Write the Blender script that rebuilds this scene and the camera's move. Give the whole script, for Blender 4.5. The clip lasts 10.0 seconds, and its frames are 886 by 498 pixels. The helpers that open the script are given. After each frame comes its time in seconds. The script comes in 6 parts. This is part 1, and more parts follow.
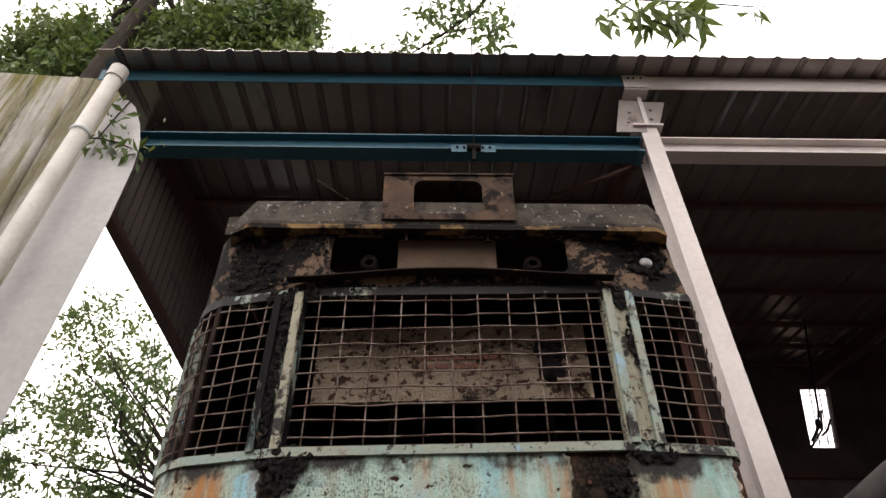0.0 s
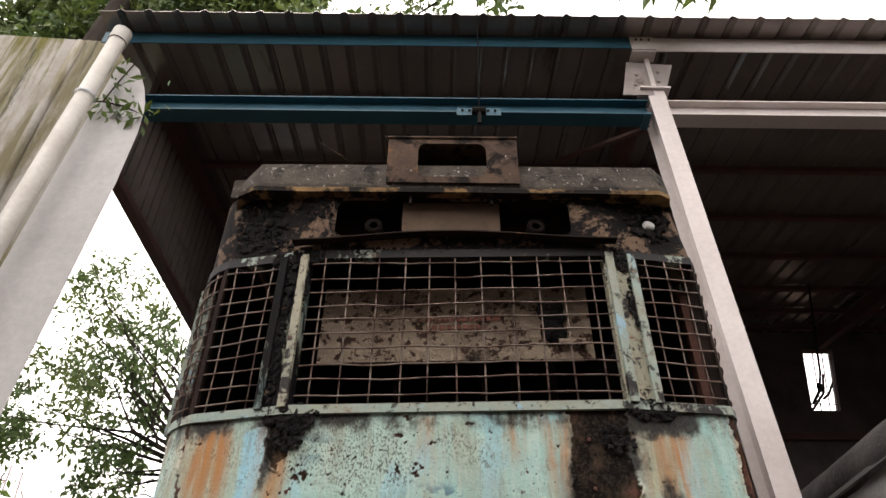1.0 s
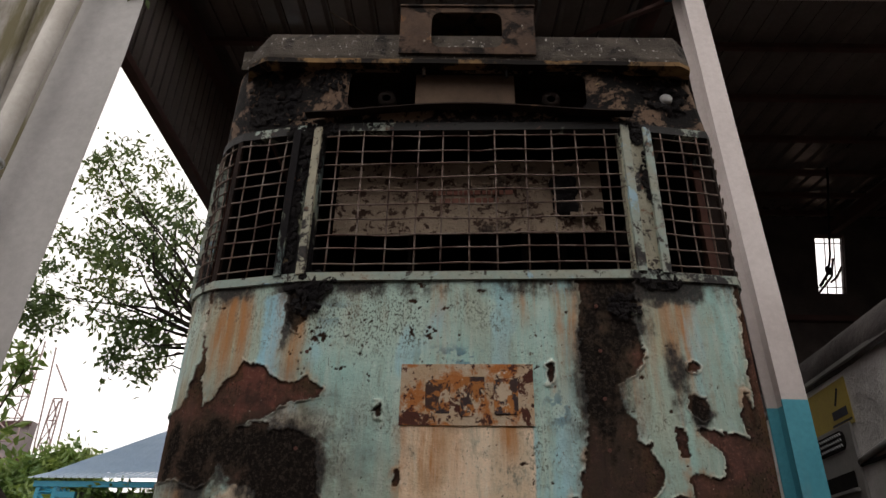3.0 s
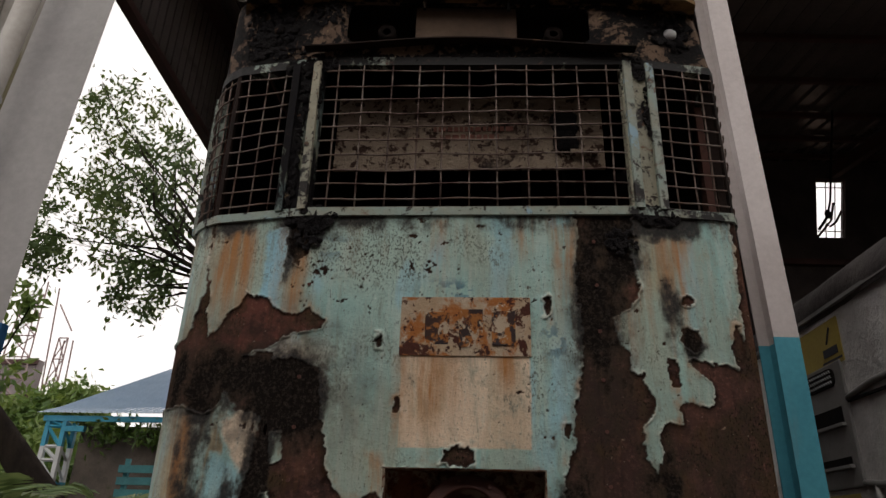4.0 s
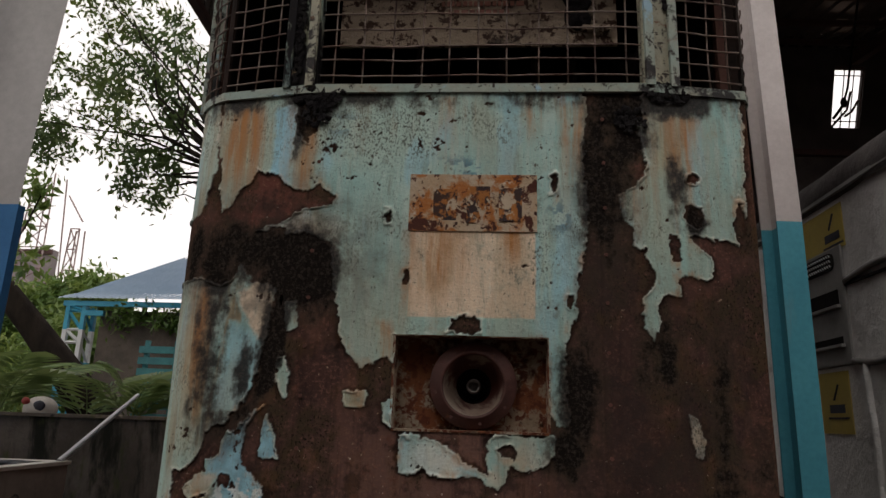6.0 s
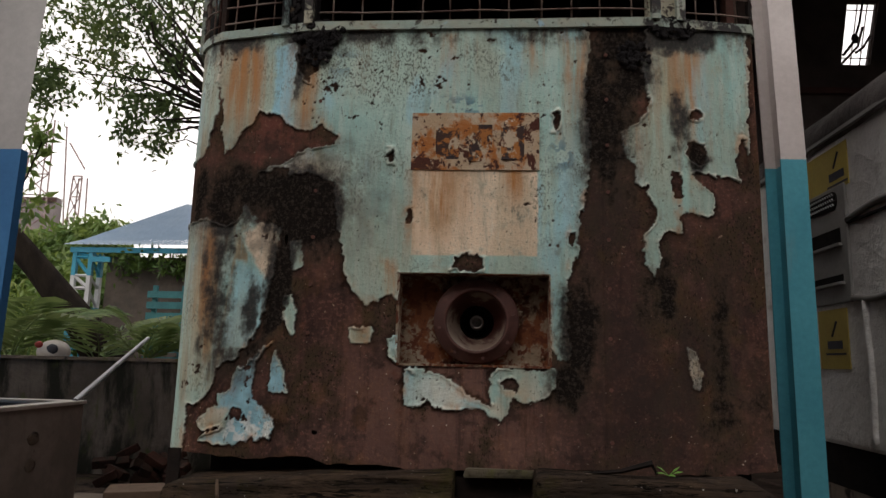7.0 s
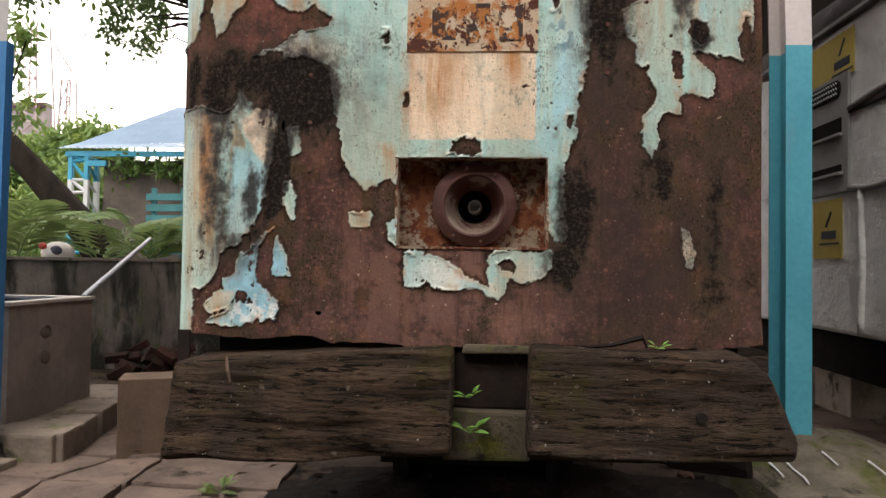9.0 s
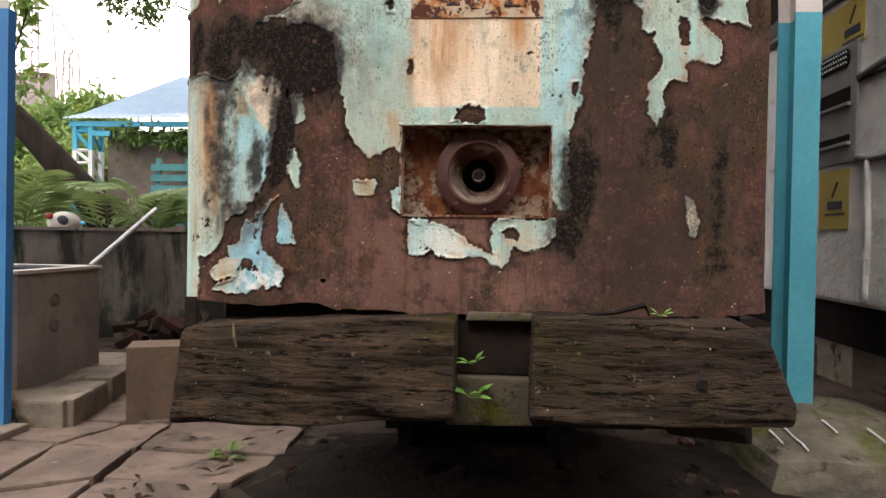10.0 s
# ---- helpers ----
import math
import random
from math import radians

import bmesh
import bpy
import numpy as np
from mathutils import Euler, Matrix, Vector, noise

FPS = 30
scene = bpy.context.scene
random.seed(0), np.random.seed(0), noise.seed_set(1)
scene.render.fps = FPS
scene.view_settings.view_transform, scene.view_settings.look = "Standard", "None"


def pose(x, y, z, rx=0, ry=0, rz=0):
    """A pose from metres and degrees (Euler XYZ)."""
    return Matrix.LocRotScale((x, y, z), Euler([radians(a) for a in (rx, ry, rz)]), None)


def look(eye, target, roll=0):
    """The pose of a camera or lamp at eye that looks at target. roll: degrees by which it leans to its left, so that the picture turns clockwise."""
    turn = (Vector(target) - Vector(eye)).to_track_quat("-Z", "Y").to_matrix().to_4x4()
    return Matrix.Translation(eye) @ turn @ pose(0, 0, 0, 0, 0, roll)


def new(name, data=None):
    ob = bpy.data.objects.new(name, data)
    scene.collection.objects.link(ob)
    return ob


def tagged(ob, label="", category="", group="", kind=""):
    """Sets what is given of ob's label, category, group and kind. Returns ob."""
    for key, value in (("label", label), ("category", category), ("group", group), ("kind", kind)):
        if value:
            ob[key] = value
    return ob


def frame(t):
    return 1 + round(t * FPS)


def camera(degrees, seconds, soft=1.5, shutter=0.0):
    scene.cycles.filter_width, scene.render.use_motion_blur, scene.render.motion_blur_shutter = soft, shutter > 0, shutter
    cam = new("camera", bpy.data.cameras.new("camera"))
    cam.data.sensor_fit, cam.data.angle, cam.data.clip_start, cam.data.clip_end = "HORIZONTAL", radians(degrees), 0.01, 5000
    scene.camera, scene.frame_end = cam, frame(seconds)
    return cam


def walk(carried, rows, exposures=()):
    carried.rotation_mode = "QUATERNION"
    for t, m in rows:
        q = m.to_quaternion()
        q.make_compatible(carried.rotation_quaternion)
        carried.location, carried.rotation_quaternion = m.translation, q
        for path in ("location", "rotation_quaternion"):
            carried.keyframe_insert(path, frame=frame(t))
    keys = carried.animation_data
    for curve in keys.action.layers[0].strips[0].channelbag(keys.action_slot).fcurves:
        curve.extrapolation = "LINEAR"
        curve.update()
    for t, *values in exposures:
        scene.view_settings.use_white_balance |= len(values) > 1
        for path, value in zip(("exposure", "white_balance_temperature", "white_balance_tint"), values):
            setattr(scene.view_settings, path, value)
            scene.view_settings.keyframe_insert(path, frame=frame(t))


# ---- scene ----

PATH = [
    (0, (0.048, 0.030, 1.490), (-0.008, 1.546, 2.794), -0.2),
    (0.5, (0.053, 0.020, 1.484), (-0.011, 1.559, 2.759), 0.1),
    (1, (0.059, 0.015, 1.467), (-0.018, 1.596, 2.690), 0.3),
    (1.5, (0.052, 0.018, 1.454), (-0.027, 1.649, 2.609), 0.4),
    (2, (0.061, 0.020, 1.440), (-0.034, 1.692, 2.533), 0.7),
    (2.5, (0.058, 0.023, 1.425), (-0.056, 1.741, 2.443), 1.0),
    (4, (0.062, 0.011, 1.366), (-0.062, 1.845, 2.156), 1.5),
    (4.5, (0.060, 0.004, 1.346), (-0.066, 1.867, 2.061), 1.7),
    (5, (0.059, 0.000, 1.327), (-0.071, 1.892, 1.962), 1.9),
    (5.5, (0.060, -0.007, 1.312), (-0.078, 1.904, 1.888), 1.9),
    (6, (0.059, -0.012, 1.296), (-0.082, 1.922, 1.787), 1.8),
    (7.5, (0.065, -0.036, 1.251), (-0.087, 1.941, 1.511), 1.2),
    (8, (0.064, -0.038, 1.226), (-0.085, 1.947, 1.417), 1.1),
    (8.5, (0.065, -0.043, 1.214), (-0.083, 1.948, 1.334), 0.6),
    (9, (0.068, -0.046, 1.197), (-0.075, 1.949, 1.247), 0.8),
    (9.5, (0.073, -0.054, 1.189), (-0.075, 1.941, 1.176), 1.0),
    (10, (0.072, -0.056, 1.184), (-0.084, 1.937, 1.150), 0.9),
]
cam = camera(66.6, 10.0)
EXPOSURE = [(0, -0.2), (1.5, -0.1), (2.0, -0.2), (2.5, -0.7), (4.0, -1.42), (6, -1.45), (7.5, -0.95), (8, -0.7), (8.5, -0.25), (9, 0.1), (10, 0.33)]
walk(cam, [(t, look(eye, target, roll)) for t, eye, target, roll in PATH], EXPOSURE)

# ---- light: a bright overcast sky with a weak, wide sun ----
world = bpy.data.worlds.new("overcast")
scene.world = world
world.use_nodes = True
wn = world.node_tree
wn.nodes.clear()
sky = wn.nodes.new("ShaderNodeTexSky")
sky.sky_type, sky.sun_disc = "NISHITA", False
sky.sun_elevation, sky.sun_rotation = radians(58), radians(200)
sky.dust_density, sky.air_density = 4.0, 1.0
veil = wn.nodes.new("ShaderNodeMix")
veil.data_type = "RGBA"
veil.inputs[0].default_value = 0.75
veil.inputs[7].default_value = (37.8, 35.1, 33.8, 1)
back = wn.nodes.new("ShaderNodeBackground")
back.inputs[1].default_value = 0.12
wout = wn.nodes.new("ShaderNodeOutputWorld")
wn.links.new(sky.outputs[0], veil.inputs[6])
wn.links.new(veil.outputs[2], back.inputs[0])
wn.links.new(back.outputs[0], wout.inputs[0])

sun = new("sun", bpy.data.lights.new("sun", "SUN"))
sun.data.energy, sun.data.angle, sun.data.color = 1.2, radians(18), (1.0, 0.96, 0.9)
sun.matrix_world = look((-4, -10, 17), (0, 0, 0))


# ---- materials ----
class Nodes:
    """Short way to wire a node material."""

    def __init__(self, name):
        self.mat = bpy.data.materials.new(name)
        self.mat.use_nodes = True
        self.tree = self.mat.node_tree
        self.bsdf = self.tree.nodes["Principled BSDF"]
        self.pos = self.add("ShaderNodeNewGeometry").outputs["Position"]

    def add(self, kind):
        return self.tree.nodes.new(kind)

    def put(self, value, socket):
        if hasattr(value, "is_output"):
            self.tree.links.new(value, socket)
        elif isinstance(value, tuple) and len(value) == 3 and socket.type == "RGBA":
            socket.default_value = (*value, 1)
        else:
            socket.default_value = value

    def noise(self, scale, detail=5.0, rough=0.6, stretch=(1, 1, 1), warp=0.0):
        m = self.add("ShaderNodeMapping")
        m.inputs["Scale"].default_value = stretch
        self.put(self.pos, m.inputs["Vector"])
        n = self.add("ShaderNodeTexNoise")
        for key, v in (("Scale", scale), ("Detail", detail), ("Roughness", rough), ("Distortion", warp)):
            n.inputs[key].default_value = v
        self.put(m.outputs[0], n.inputs["Vector"])
        return n.outputs["Fac"]

    def ramp(self, value, lo, hi, flip=False):
        n = self.add("ShaderNodeMapRange")
        n.interpolation_type = "SMOOTHSTEP"
        for key, v in (("From Min", lo), ("From Max", hi), ("To Min", float(flip)), ("To Max", float(not flip))):
            n.inputs[key].default_value = v
        self.put(value, n.inputs["Value"])
        return n.outputs["Result"]

    def mix(self, fac, a, b, blend="MIX"):
        n = self.add("ShaderNodeMix")
        n.data_type, n.blend_type = "RGBA", blend
        for v, i in ((fac, 0), (a, 6), (b, 7)):
            self.put(v, n.inputs[i])
        return n.outputs[2]

    def math(self, op, a, b=0.0):
        n = self.add("ShaderNodeMath")
        n.operation = op
        self.put(a, n.inputs[0])
        self.put(b, n.inputs[1])
        return n.outputs[0]

    def attribute(self, name):
        n = self.add("ShaderNodeAttribute")
        n.attribute_name = name
        s = self.add("ShaderNodeSeparateColor")
        self.put(n.outputs["Color"], s.inputs[0])
        return s.outputs[0], s.outputs[1], s.outputs[2]

    def random(self):
        return self.add("ShaderNodeObjectInfo").outputs["Random"]

    def island(self):
        return self.add("ShaderNodeNewGeometry").outputs["Random Per Island"]

    def finish(self, color, rough=0.7, bump=None, strength=0.3, distance=0.01, metal=0.0, gloss=0.5):
        self.put(color, self.bsdf.inputs["Base Color"])
        self.put(rough, self.bsdf.inputs["Roughness"])
        self.put(metal, self.bsdf.inputs["Metallic"])
        self.put(gloss, self.bsdf.inputs["Specular IOR Level"])
        if bump is not None:
            b = self.add("ShaderNodeBump")
            b.inputs["Strength"].default_value = strength
            b.inputs["Distance"].default_value = distance
            self.put(bump, b.inputs["Height"])
            self.tree.links.new(b.outputs[0], self.bsdf.inputs["Normal"])
        return self.mat


def surface(name, a, b, rough=0.7, scale=3.0, fine=45.0, strength=0.3, distance=0.006, metal=0.0, stains=(), stretch=(1, 1, 1), vary=0.0):
    """Two tones by a broad noise, a fine grain, and stains: (colour, scale, low, high, stretch)."""
    n = Nodes(name)
    color = n.mix(n.ramp(n.noise(scale, stretch=stretch), 0.3, 0.7), a, b)
    grain = n.noise(fine, 6, 0.7, stretch)
    color = n.mix(0.35, color, n.mix(grain, (0.25, 0.25, 0.25), (1.0, 1.0, 1.0)), "MULTIPLY")
    color = n.mix(0.25, color, n.mix(grain, color, (1, 1, 1), "SOFT_LIGHT"))
    for tone, size, lo, hi, pull in stains:
        color = n.mix(n.ramp(n.noise(size, 8, 0.68, pull, 0.3), lo, hi), color, tone)
    if vary:
        color = n.mix(n.math("MULTIPLY", n.random(), vary), color, (0.03, 0.025, 0.02))
    return n.finish(color, rough, grain, strength, distance, metal, 0.06 if rough >= 0.72 else 0.3)


UP = (1, 1, 0.12)
ALL = (1, 1, 1)
M_GROUND = surface("mossy_earth", (0.105, 0.076, 0.06), (0.055, 0.043, 0.035), 0.9, 2.2, 30, 1.0, 0.04, stains=(((0.055, 0.058, 0.018), 1.6, 0.54, 0.70, ALL), ((0.014, 0.012, 0.011), 3.5, 0.50, 0.66, ALL), ((0.13, 0.10, 0.08), 24, 0.66, 0.72, ALL)))
M_FLAG = surface("worn_flagstone", (0.225, 0.165, 0.135), (0.125, 0.095, 0.08), 0.85, 3, 35, 0.8, 0.015, stains=(((0.075, 0.062, 0.052), 4, 0.54, 0.68, ALL), ((0.36, 0.31, 0.27), 12, 0.66, 0.75, ALL)), vary=0.3)
# soil colour lowered to near black for the locomotive's shade
M_SHADED_SOIL = surface("soil_shaded_near_black", (0.030, 0.023, 0.019), (0.016, 0.013, 0.012), 0.85, 3, 40, 1.0, 0.04, stains=(((0.075, 0.052, 0.040), 5, 0.58, 0.70, ALL), ((0.12, 0.09, 0.07), 30, 0.68, 0.73, ALL)))
M_KERB = surface("mossy_concrete", (0.25, 0.205, 0.165), (0.16, 0.135, 0.11), 0.9, 4, 30, 0.7, 0.015, stains=(((0.11, 0.115, 0.03), 3, 0.54, 0.68, ALL), ((0.045, 0.04, 0.036), 6, 0.54, 0.68, ALL)))
M_MOSSDARK = surface("mossy_dark_concrete", (0.10, 0.085, 0.06), (0.055, 0.048, 0.036), 0.9, 5, 40, 0.8, 0.012, stains=(((0.085, 0.085, 0.02), 4, 0.48, 0.62, ALL), ((0.02, 0.018, 0.015), 7, 0.54, 0.66, ALL)))
M_TANK = surface("weathered_render", (0.30, 0.255, 0.225), (0.21, 0.18, 0.155), 0.85, 2.5, 25, 0.4, 0.012, stains=(((0.13, 0.105, 0.085), 3.5, 0.52, 0.72, UP), ((0.09, 0.08, 0.06), 9, 0.62, 0.72, ALL)))
M_RETAIN = surface("mouldy_plaster_wall", (0.19, 0.16, 0.135), (0.10, 0.085, 0.07), 0.9, 1.4, 20, 0.6, 0.02, stains=(((0.030, 0.030, 0.024), 2.2, 0.42, 0.56, (1, 1, 0.30)), ((0.08, 0.095, 0.035), 2.5, 0.54, 0.70, (1, 1, 0.5))))
M_WHITE = surface("grimy_whitewash", (0.50, 0.49, 0.48), (0.42, 0.41, 0.40), 0.75, 1.2, 18, 0.2, 0.01, stains=(((0.32, 0.29, 0.25), 2.4, 0.56, 0.78, UP),))
M_MOSSWALL = surface("moss_streaked_whitewash", (0.36, 0.34, 0.315), (0.26, 0.24, 0.21), 0.8, 1.5, 18, 0.3, 0.012, stains=(((0.14, 0.125, 0.075), 1.9, 0.50, 0.64, UP), ((0.10, 0.095, 0.02), 2.6, 0.53, 0.62, (1, 1, 0.06)), ((0.045, 0.045, 0.03), 3.4, 0.60, 0.68, (1, 1, 0.08))))
M_PIPE = surface("dirty_white_pipe", (0.42, 0.40, 0.365), (0.33, 0.305, 0.27), 0.5, 3, 30, 0.1, 0.004, stains=(((0.24, 0.20, 0.16), 5, 0.58, 0.75, UP),))
M_BLUEWALL = surface("blue_wall_paint", (0.05, 0.20, 0.44), (0.04, 0.16, 0.37), 0.6, 2, 25, 0.15, 0.005, stains=(((0.10, 0.13, 0.16), 4, 0.64, 0.78, UP),))
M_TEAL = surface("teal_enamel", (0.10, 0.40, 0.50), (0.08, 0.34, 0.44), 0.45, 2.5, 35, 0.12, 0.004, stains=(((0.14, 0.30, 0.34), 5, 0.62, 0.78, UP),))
# teal darkened in its base colour for the shade under the roof
M_TEALBEAM_SHADED = surface("teal_beam_shaded_paint", (0.020, 0.085, 0.125), (0.016, 0.068, 0.10), 0.5, 2.5, 30, 0.12, 0.004, stains=(((0.03, 0.035, 0.038), 4, 0.58, 0.78, ALL),))
M_PINK = surface("pale_column_paint", (0.64, 0.585, 0.565), (0.56, 0.505, 0.485), 0.5, 2, 30, 0.12, 0.004, stains=(((0.40, 0.33, 0.28), 6, 0.66, 0.8, UP),))
M_GUSSET = surface("grimy_gusset_steel", (0.31, 0.27, 0.255), (0.23, 0.195, 0.185), 0.6, 5, 40, 0.2, 0.004, stains=(((0.12, 0.09, 0.075), 9, 0.55, 0.68, ALL),))
M_SHEET = surface("dull_roof_sheet", (0.36, 0.315, 0.295), (0.28, 0.245, 0.23), 0.27, 1.2, 20, 0.06, 0.003, 0.65, stains=(((0.09, 0.07, 0.06), 2, 0.60, 0.75, (1, 0.2, 1)),))
M_REDSTEEL = surface("oxide_red_steel", (0.09, 0.045, 0.04), (0.06, 0.035, 0.03), 0.7, 3, 30, 0.2, 0.004)
# dark base colour stands in for the dimness inside the shed
M_SHEDWALL = surface("dark_shed_wall", (0.10, 0.085, 0.08), (0.06, 0.052, 0.05), 0.85, 1.5, 20, 0.3, 0.01)
M_RUST = surface("rusty_primer_steel", (0.13, 0.062, 0.048), (0.085, 0.044, 0.036), 0.75, 4, 60, 0.4, 0.004, stains=(((0.028, 0.022, 0.02), 5, 0.54, 0.68, (1, 1, 0.5)), ((0.24, 0.105, 0.05), 9, 0.64, 0.74, ALL)))
M_CAP = surface("scorched_cap_steel", (0.20, 0.135, 0.092), (0.125, 0.085, 0.062), 0.8, 4, 55, 0.8, 0.008, stains=(((0.30, 0.22, 0.12), 30, 0.62, 0.67, ALL), ((0.010, 0.009, 0.009), 4.2, 0.47, 0.52, ALL), ((0.010, 0.009, 0.009), 15, 0.54, 0.58, ALL), ((0.05, 0.03, 0.022), 26, 0.58, 0.62, ALL), ((0.46, 0.40, 0.29), 40, 0.66, 0.70, ALL), ((0.20, 0.30, 0.29), 10, 0.69, 0.72, ALL)))
M_BOXRUST = surface("dull_brown_lamp_box", (0.12, 0.078, 0.055), (0.07, 0.048, 0.037), 0.8, 5, 60, 0.7, 0.008, stains=(((0.016, 0.013, 0.012), 7, 0.50, 0.60, ALL), ((0.19, 0.10, 0.05), 11, 0.60, 0.68, ALL), ((0.42, 0.38, 0.33), 30, 0.66, 0.70, (1, 1, 0.6))))
# near-black steel with brown rust flecks
M_BLACKSTEEL = surface("near_black_rust_flecked_steel", (0.030, 0.020, 0.017), (0.014, 0.012, 0.011), 0.9, 6, 50, 0.5, 0.006, stains=(((0.10, 0.06, 0.04), 9, 0.62, 0.72, ALL),))
M_FASCIA = surface("lichen_roof_edge", (0.105, 0.09, 0.075), (0.045, 0.038, 0.032), 0.8, 6, 70, 0.9, 0.012, stains=(((0.02, 0.018, 0.017), 7, 0.54, 0.66, ALL), ((0.50, 0.48, 0.45), 42, 0.60, 0.68, ALL)))
M_LIP = surface("ochre_rust_lip", (0.26, 0.16, 0.07), (0.12, 0.075, 0.045), 0.8, 9, 60, 0.4, 0.004, stains=(((0.015, 0.013, 0.012), 6, 0.44, 0.53, ALL),))
M_TRIM = surface("chipped_pale_green_trim", (0.28, 0.37, 0.33), (0.32, 0.32, 0.25), 0.65, 7, 60, 0.4, 0.005, stains=(((0.016, 0.014, 0.014), 4.5, 0.52, 0.58, ALL), ((0.17, 0.08, 0.045), 11, 0.60, 0.68, ALL), ((0.035, 0.028, 0.024), 24, 0.55, 0.62, ALL), ((0.28, 0.42, 0.50), 6, 0.58, 0.64, ALL)))
# black stains cover both mould and the shade below the drip hood
M_HEADER = surface("mould_and_shade_header_paint", (0.26, 0.33, 0.30), (0.32, 0.29, 0.20), 0.7, 5, 60, 0.5, 0.006, stains=(((0.013, 0.012, 0.012), 5, 0.42, 0.47, ALL), ((0.10, 0.05, 0.035), 12, 0.6, 0.7, ALL)))
M_TRIMDARK = surface("mouldy_mullion_paint", (0.27, 0.27, 0.19), (0.14, 0.20, 0.20), 0.75, 6, 60, 0.6, 0.008, stains=(((0.010, 0.009, 0.010), 5, 0.40, 0.47, (1, 1, 0.4)), ((0.010, 0.009, 0.010), 22, 0.52, 0.58, (1, 1, 0.7)), ((0.16, 0.08, 0.045), 14, 0.66, 0.72, ALL)))
M_MOULD = surface("black_mould_crust", (0.010, 0.009, 0.010), (0.02, 0.018, 0.018), 0.9, 12, 60, 1.0, 0.012, stains=(((0.22, 0.20, 0.18), 34, 0.66, 0.71, ALL), ((0.15, 0.11, 0.06), 20, 0.66, 0.70, ALL)))
M_BEIGE = surface("flaking_beige_paint", (0.40, 0.37, 0.27), (0.30, 0.30, 0.23), 0.7, 7, 60, 0.7, 0.008, stains=(((0.02, 0.017, 0.016), 7, 0.55, 0.60, ALL), ((0.16, 0.08, 0.045), 14, 0.58, 0.66, ALL), ((0.04, 0.03, 0.025), 34, 0.56, 0.62, ALL)))
M_WIRE = surface("rusty_grille_wire", (0.21, 0.17, 0.145), (0.14, 0.085, 0.065), 0.65, 9, 80, 0.3, 0.002, 0.2, stains=(((0.05, 0.025, 0.02), 6, 0.50, 0.62, ALL),))
# near-black base colour stands for the shade inside the cab
M_DARK = surface("cab_interior_shade_black", (0.012, 0.009, 0.008), (0.008, 0.007, 0.007), 0.9, 3, 30, 0.3, 0.006)
M_BOARD = surface("flaking_painted_board", (0.40, 0.32, 0.24), (0.29, 0.225, 0.17), 0.8, 5, 40, 1.0, 0.02, stains=(((0.065, 0.038, 0.028), 26, 0.53, 0.57, ALL), ((0.03, 0.022, 0.02), 2.6, 0.55, 0.66, ALL), ((0.42, 0.36, 0.29), 24, 0.64, 0.68, ALL)))
M_REDMARK = surface("faded_red_lettering", (0.30, 0.13, 0.10), (0.24, 0.12, 0.09), 0.8, 12, 60, 0.2, 0.003)
M_LAMPRUST = surface("rusty_lamp_casting", (0.105, 0.042, 0.034), (0.062, 0.028, 0.024), 0.6, 9, 70, 0.5, 0.004, stains=(((0.16, 0.065, 0.035), 14, 0.6, 0.7, ALL),))
M_LAMPBACK = surface("flaky_rust_recess", (0.30, 0.26, 0.205), (0.24, 0.17, 0.11), 0.75, 7, 60, 0.6, 0.006, stains=(((0.16, 0.060, 0.028), 8, 0.49, 0.55, ALL), ((0.10, 0.034, 0.020), 26, 0.50, 0.56, ALL), ((0.04, 0.018, 0.013), 7, 0.54, 0.64, ALL), ((0.33, 0.28, 0.21), 34, 0.64, 0.68, ALL)))
M_REFLECT = surface("dull_reflector_bowl", (0.30, 0.25, 0.20), (0.20, 0.14, 0.11), 0.5, 6, 50, 0.3, 0.003, 0.2, stains=(((0.085, 0.032, 0.026), 5, 0.46, 0.54, ALL), ((0.03, 0.018, 0.015), 16, 0.62, 0.70, ALL)))
M_CHROME = surface("grey_bulb_socket", (0.35, 0.34, 0.33), (0.22, 0.21, 0.20), 0.35, 20, 80, 0.1, 0.001, 0.7)
# near-black for dark fittings, and for shade in hollows and under the frame
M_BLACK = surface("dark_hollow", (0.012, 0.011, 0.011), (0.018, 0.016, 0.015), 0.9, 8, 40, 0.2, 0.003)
M_GLASSGREY = surface("milky_lamp_glass", (0.62, 0.62, 0.62), (0.45, 0.45, 0.45), 0.3, 20, 60, 0.1, 0.002)
M_PLATE = surface("rusted_number_plate", (0.50, 0.41, 0.31), (0.44, 0.31, 0.19), 0.75, 8, 60, 0.6, 0.006, stains=(((0.36, 0.14, 0.045), 9, 0.50, 0.60, ALL), ((0.075, 0.030, 0.022), 13, 0.54, 0.58, ALL), ((0.055, 0.026, 0.022), 38, 0.58, 0.62, ALL), ((0.55, 0.48, 0.38), 14, 0.63, 0.67, ALL)))
M_DIGIT = surface("worn_navy_digits", (0.040, 0.035, 0.040), (0.07, 0.04, 0.03), 0.8, 9, 50, 0.4, 0.004, stains=(((0.34, 0.14, 0.045), 17, 0.47, 0.52, ALL), ((0.46, 0.37, 0.27), 14, 0.53, 0.57, ALL), ((0.10, 0.035, 0.02), 30, 0.56, 0.62, ALL)))
M_TRUNK = surface("bark", (0.038, 0.030, 0.024), (0.02, 0.016, 0.014), 0.95, 5, 25, 0.8, 0.03, stretch=(1, 1, 0.3))
M_SHEDROOF = surface("pale_blue_roof_sheet", (0.42, 0.52, 0.62), (0.36, 0.46, 0.57), 0.5, 2, 20, 0.1, 0.005)
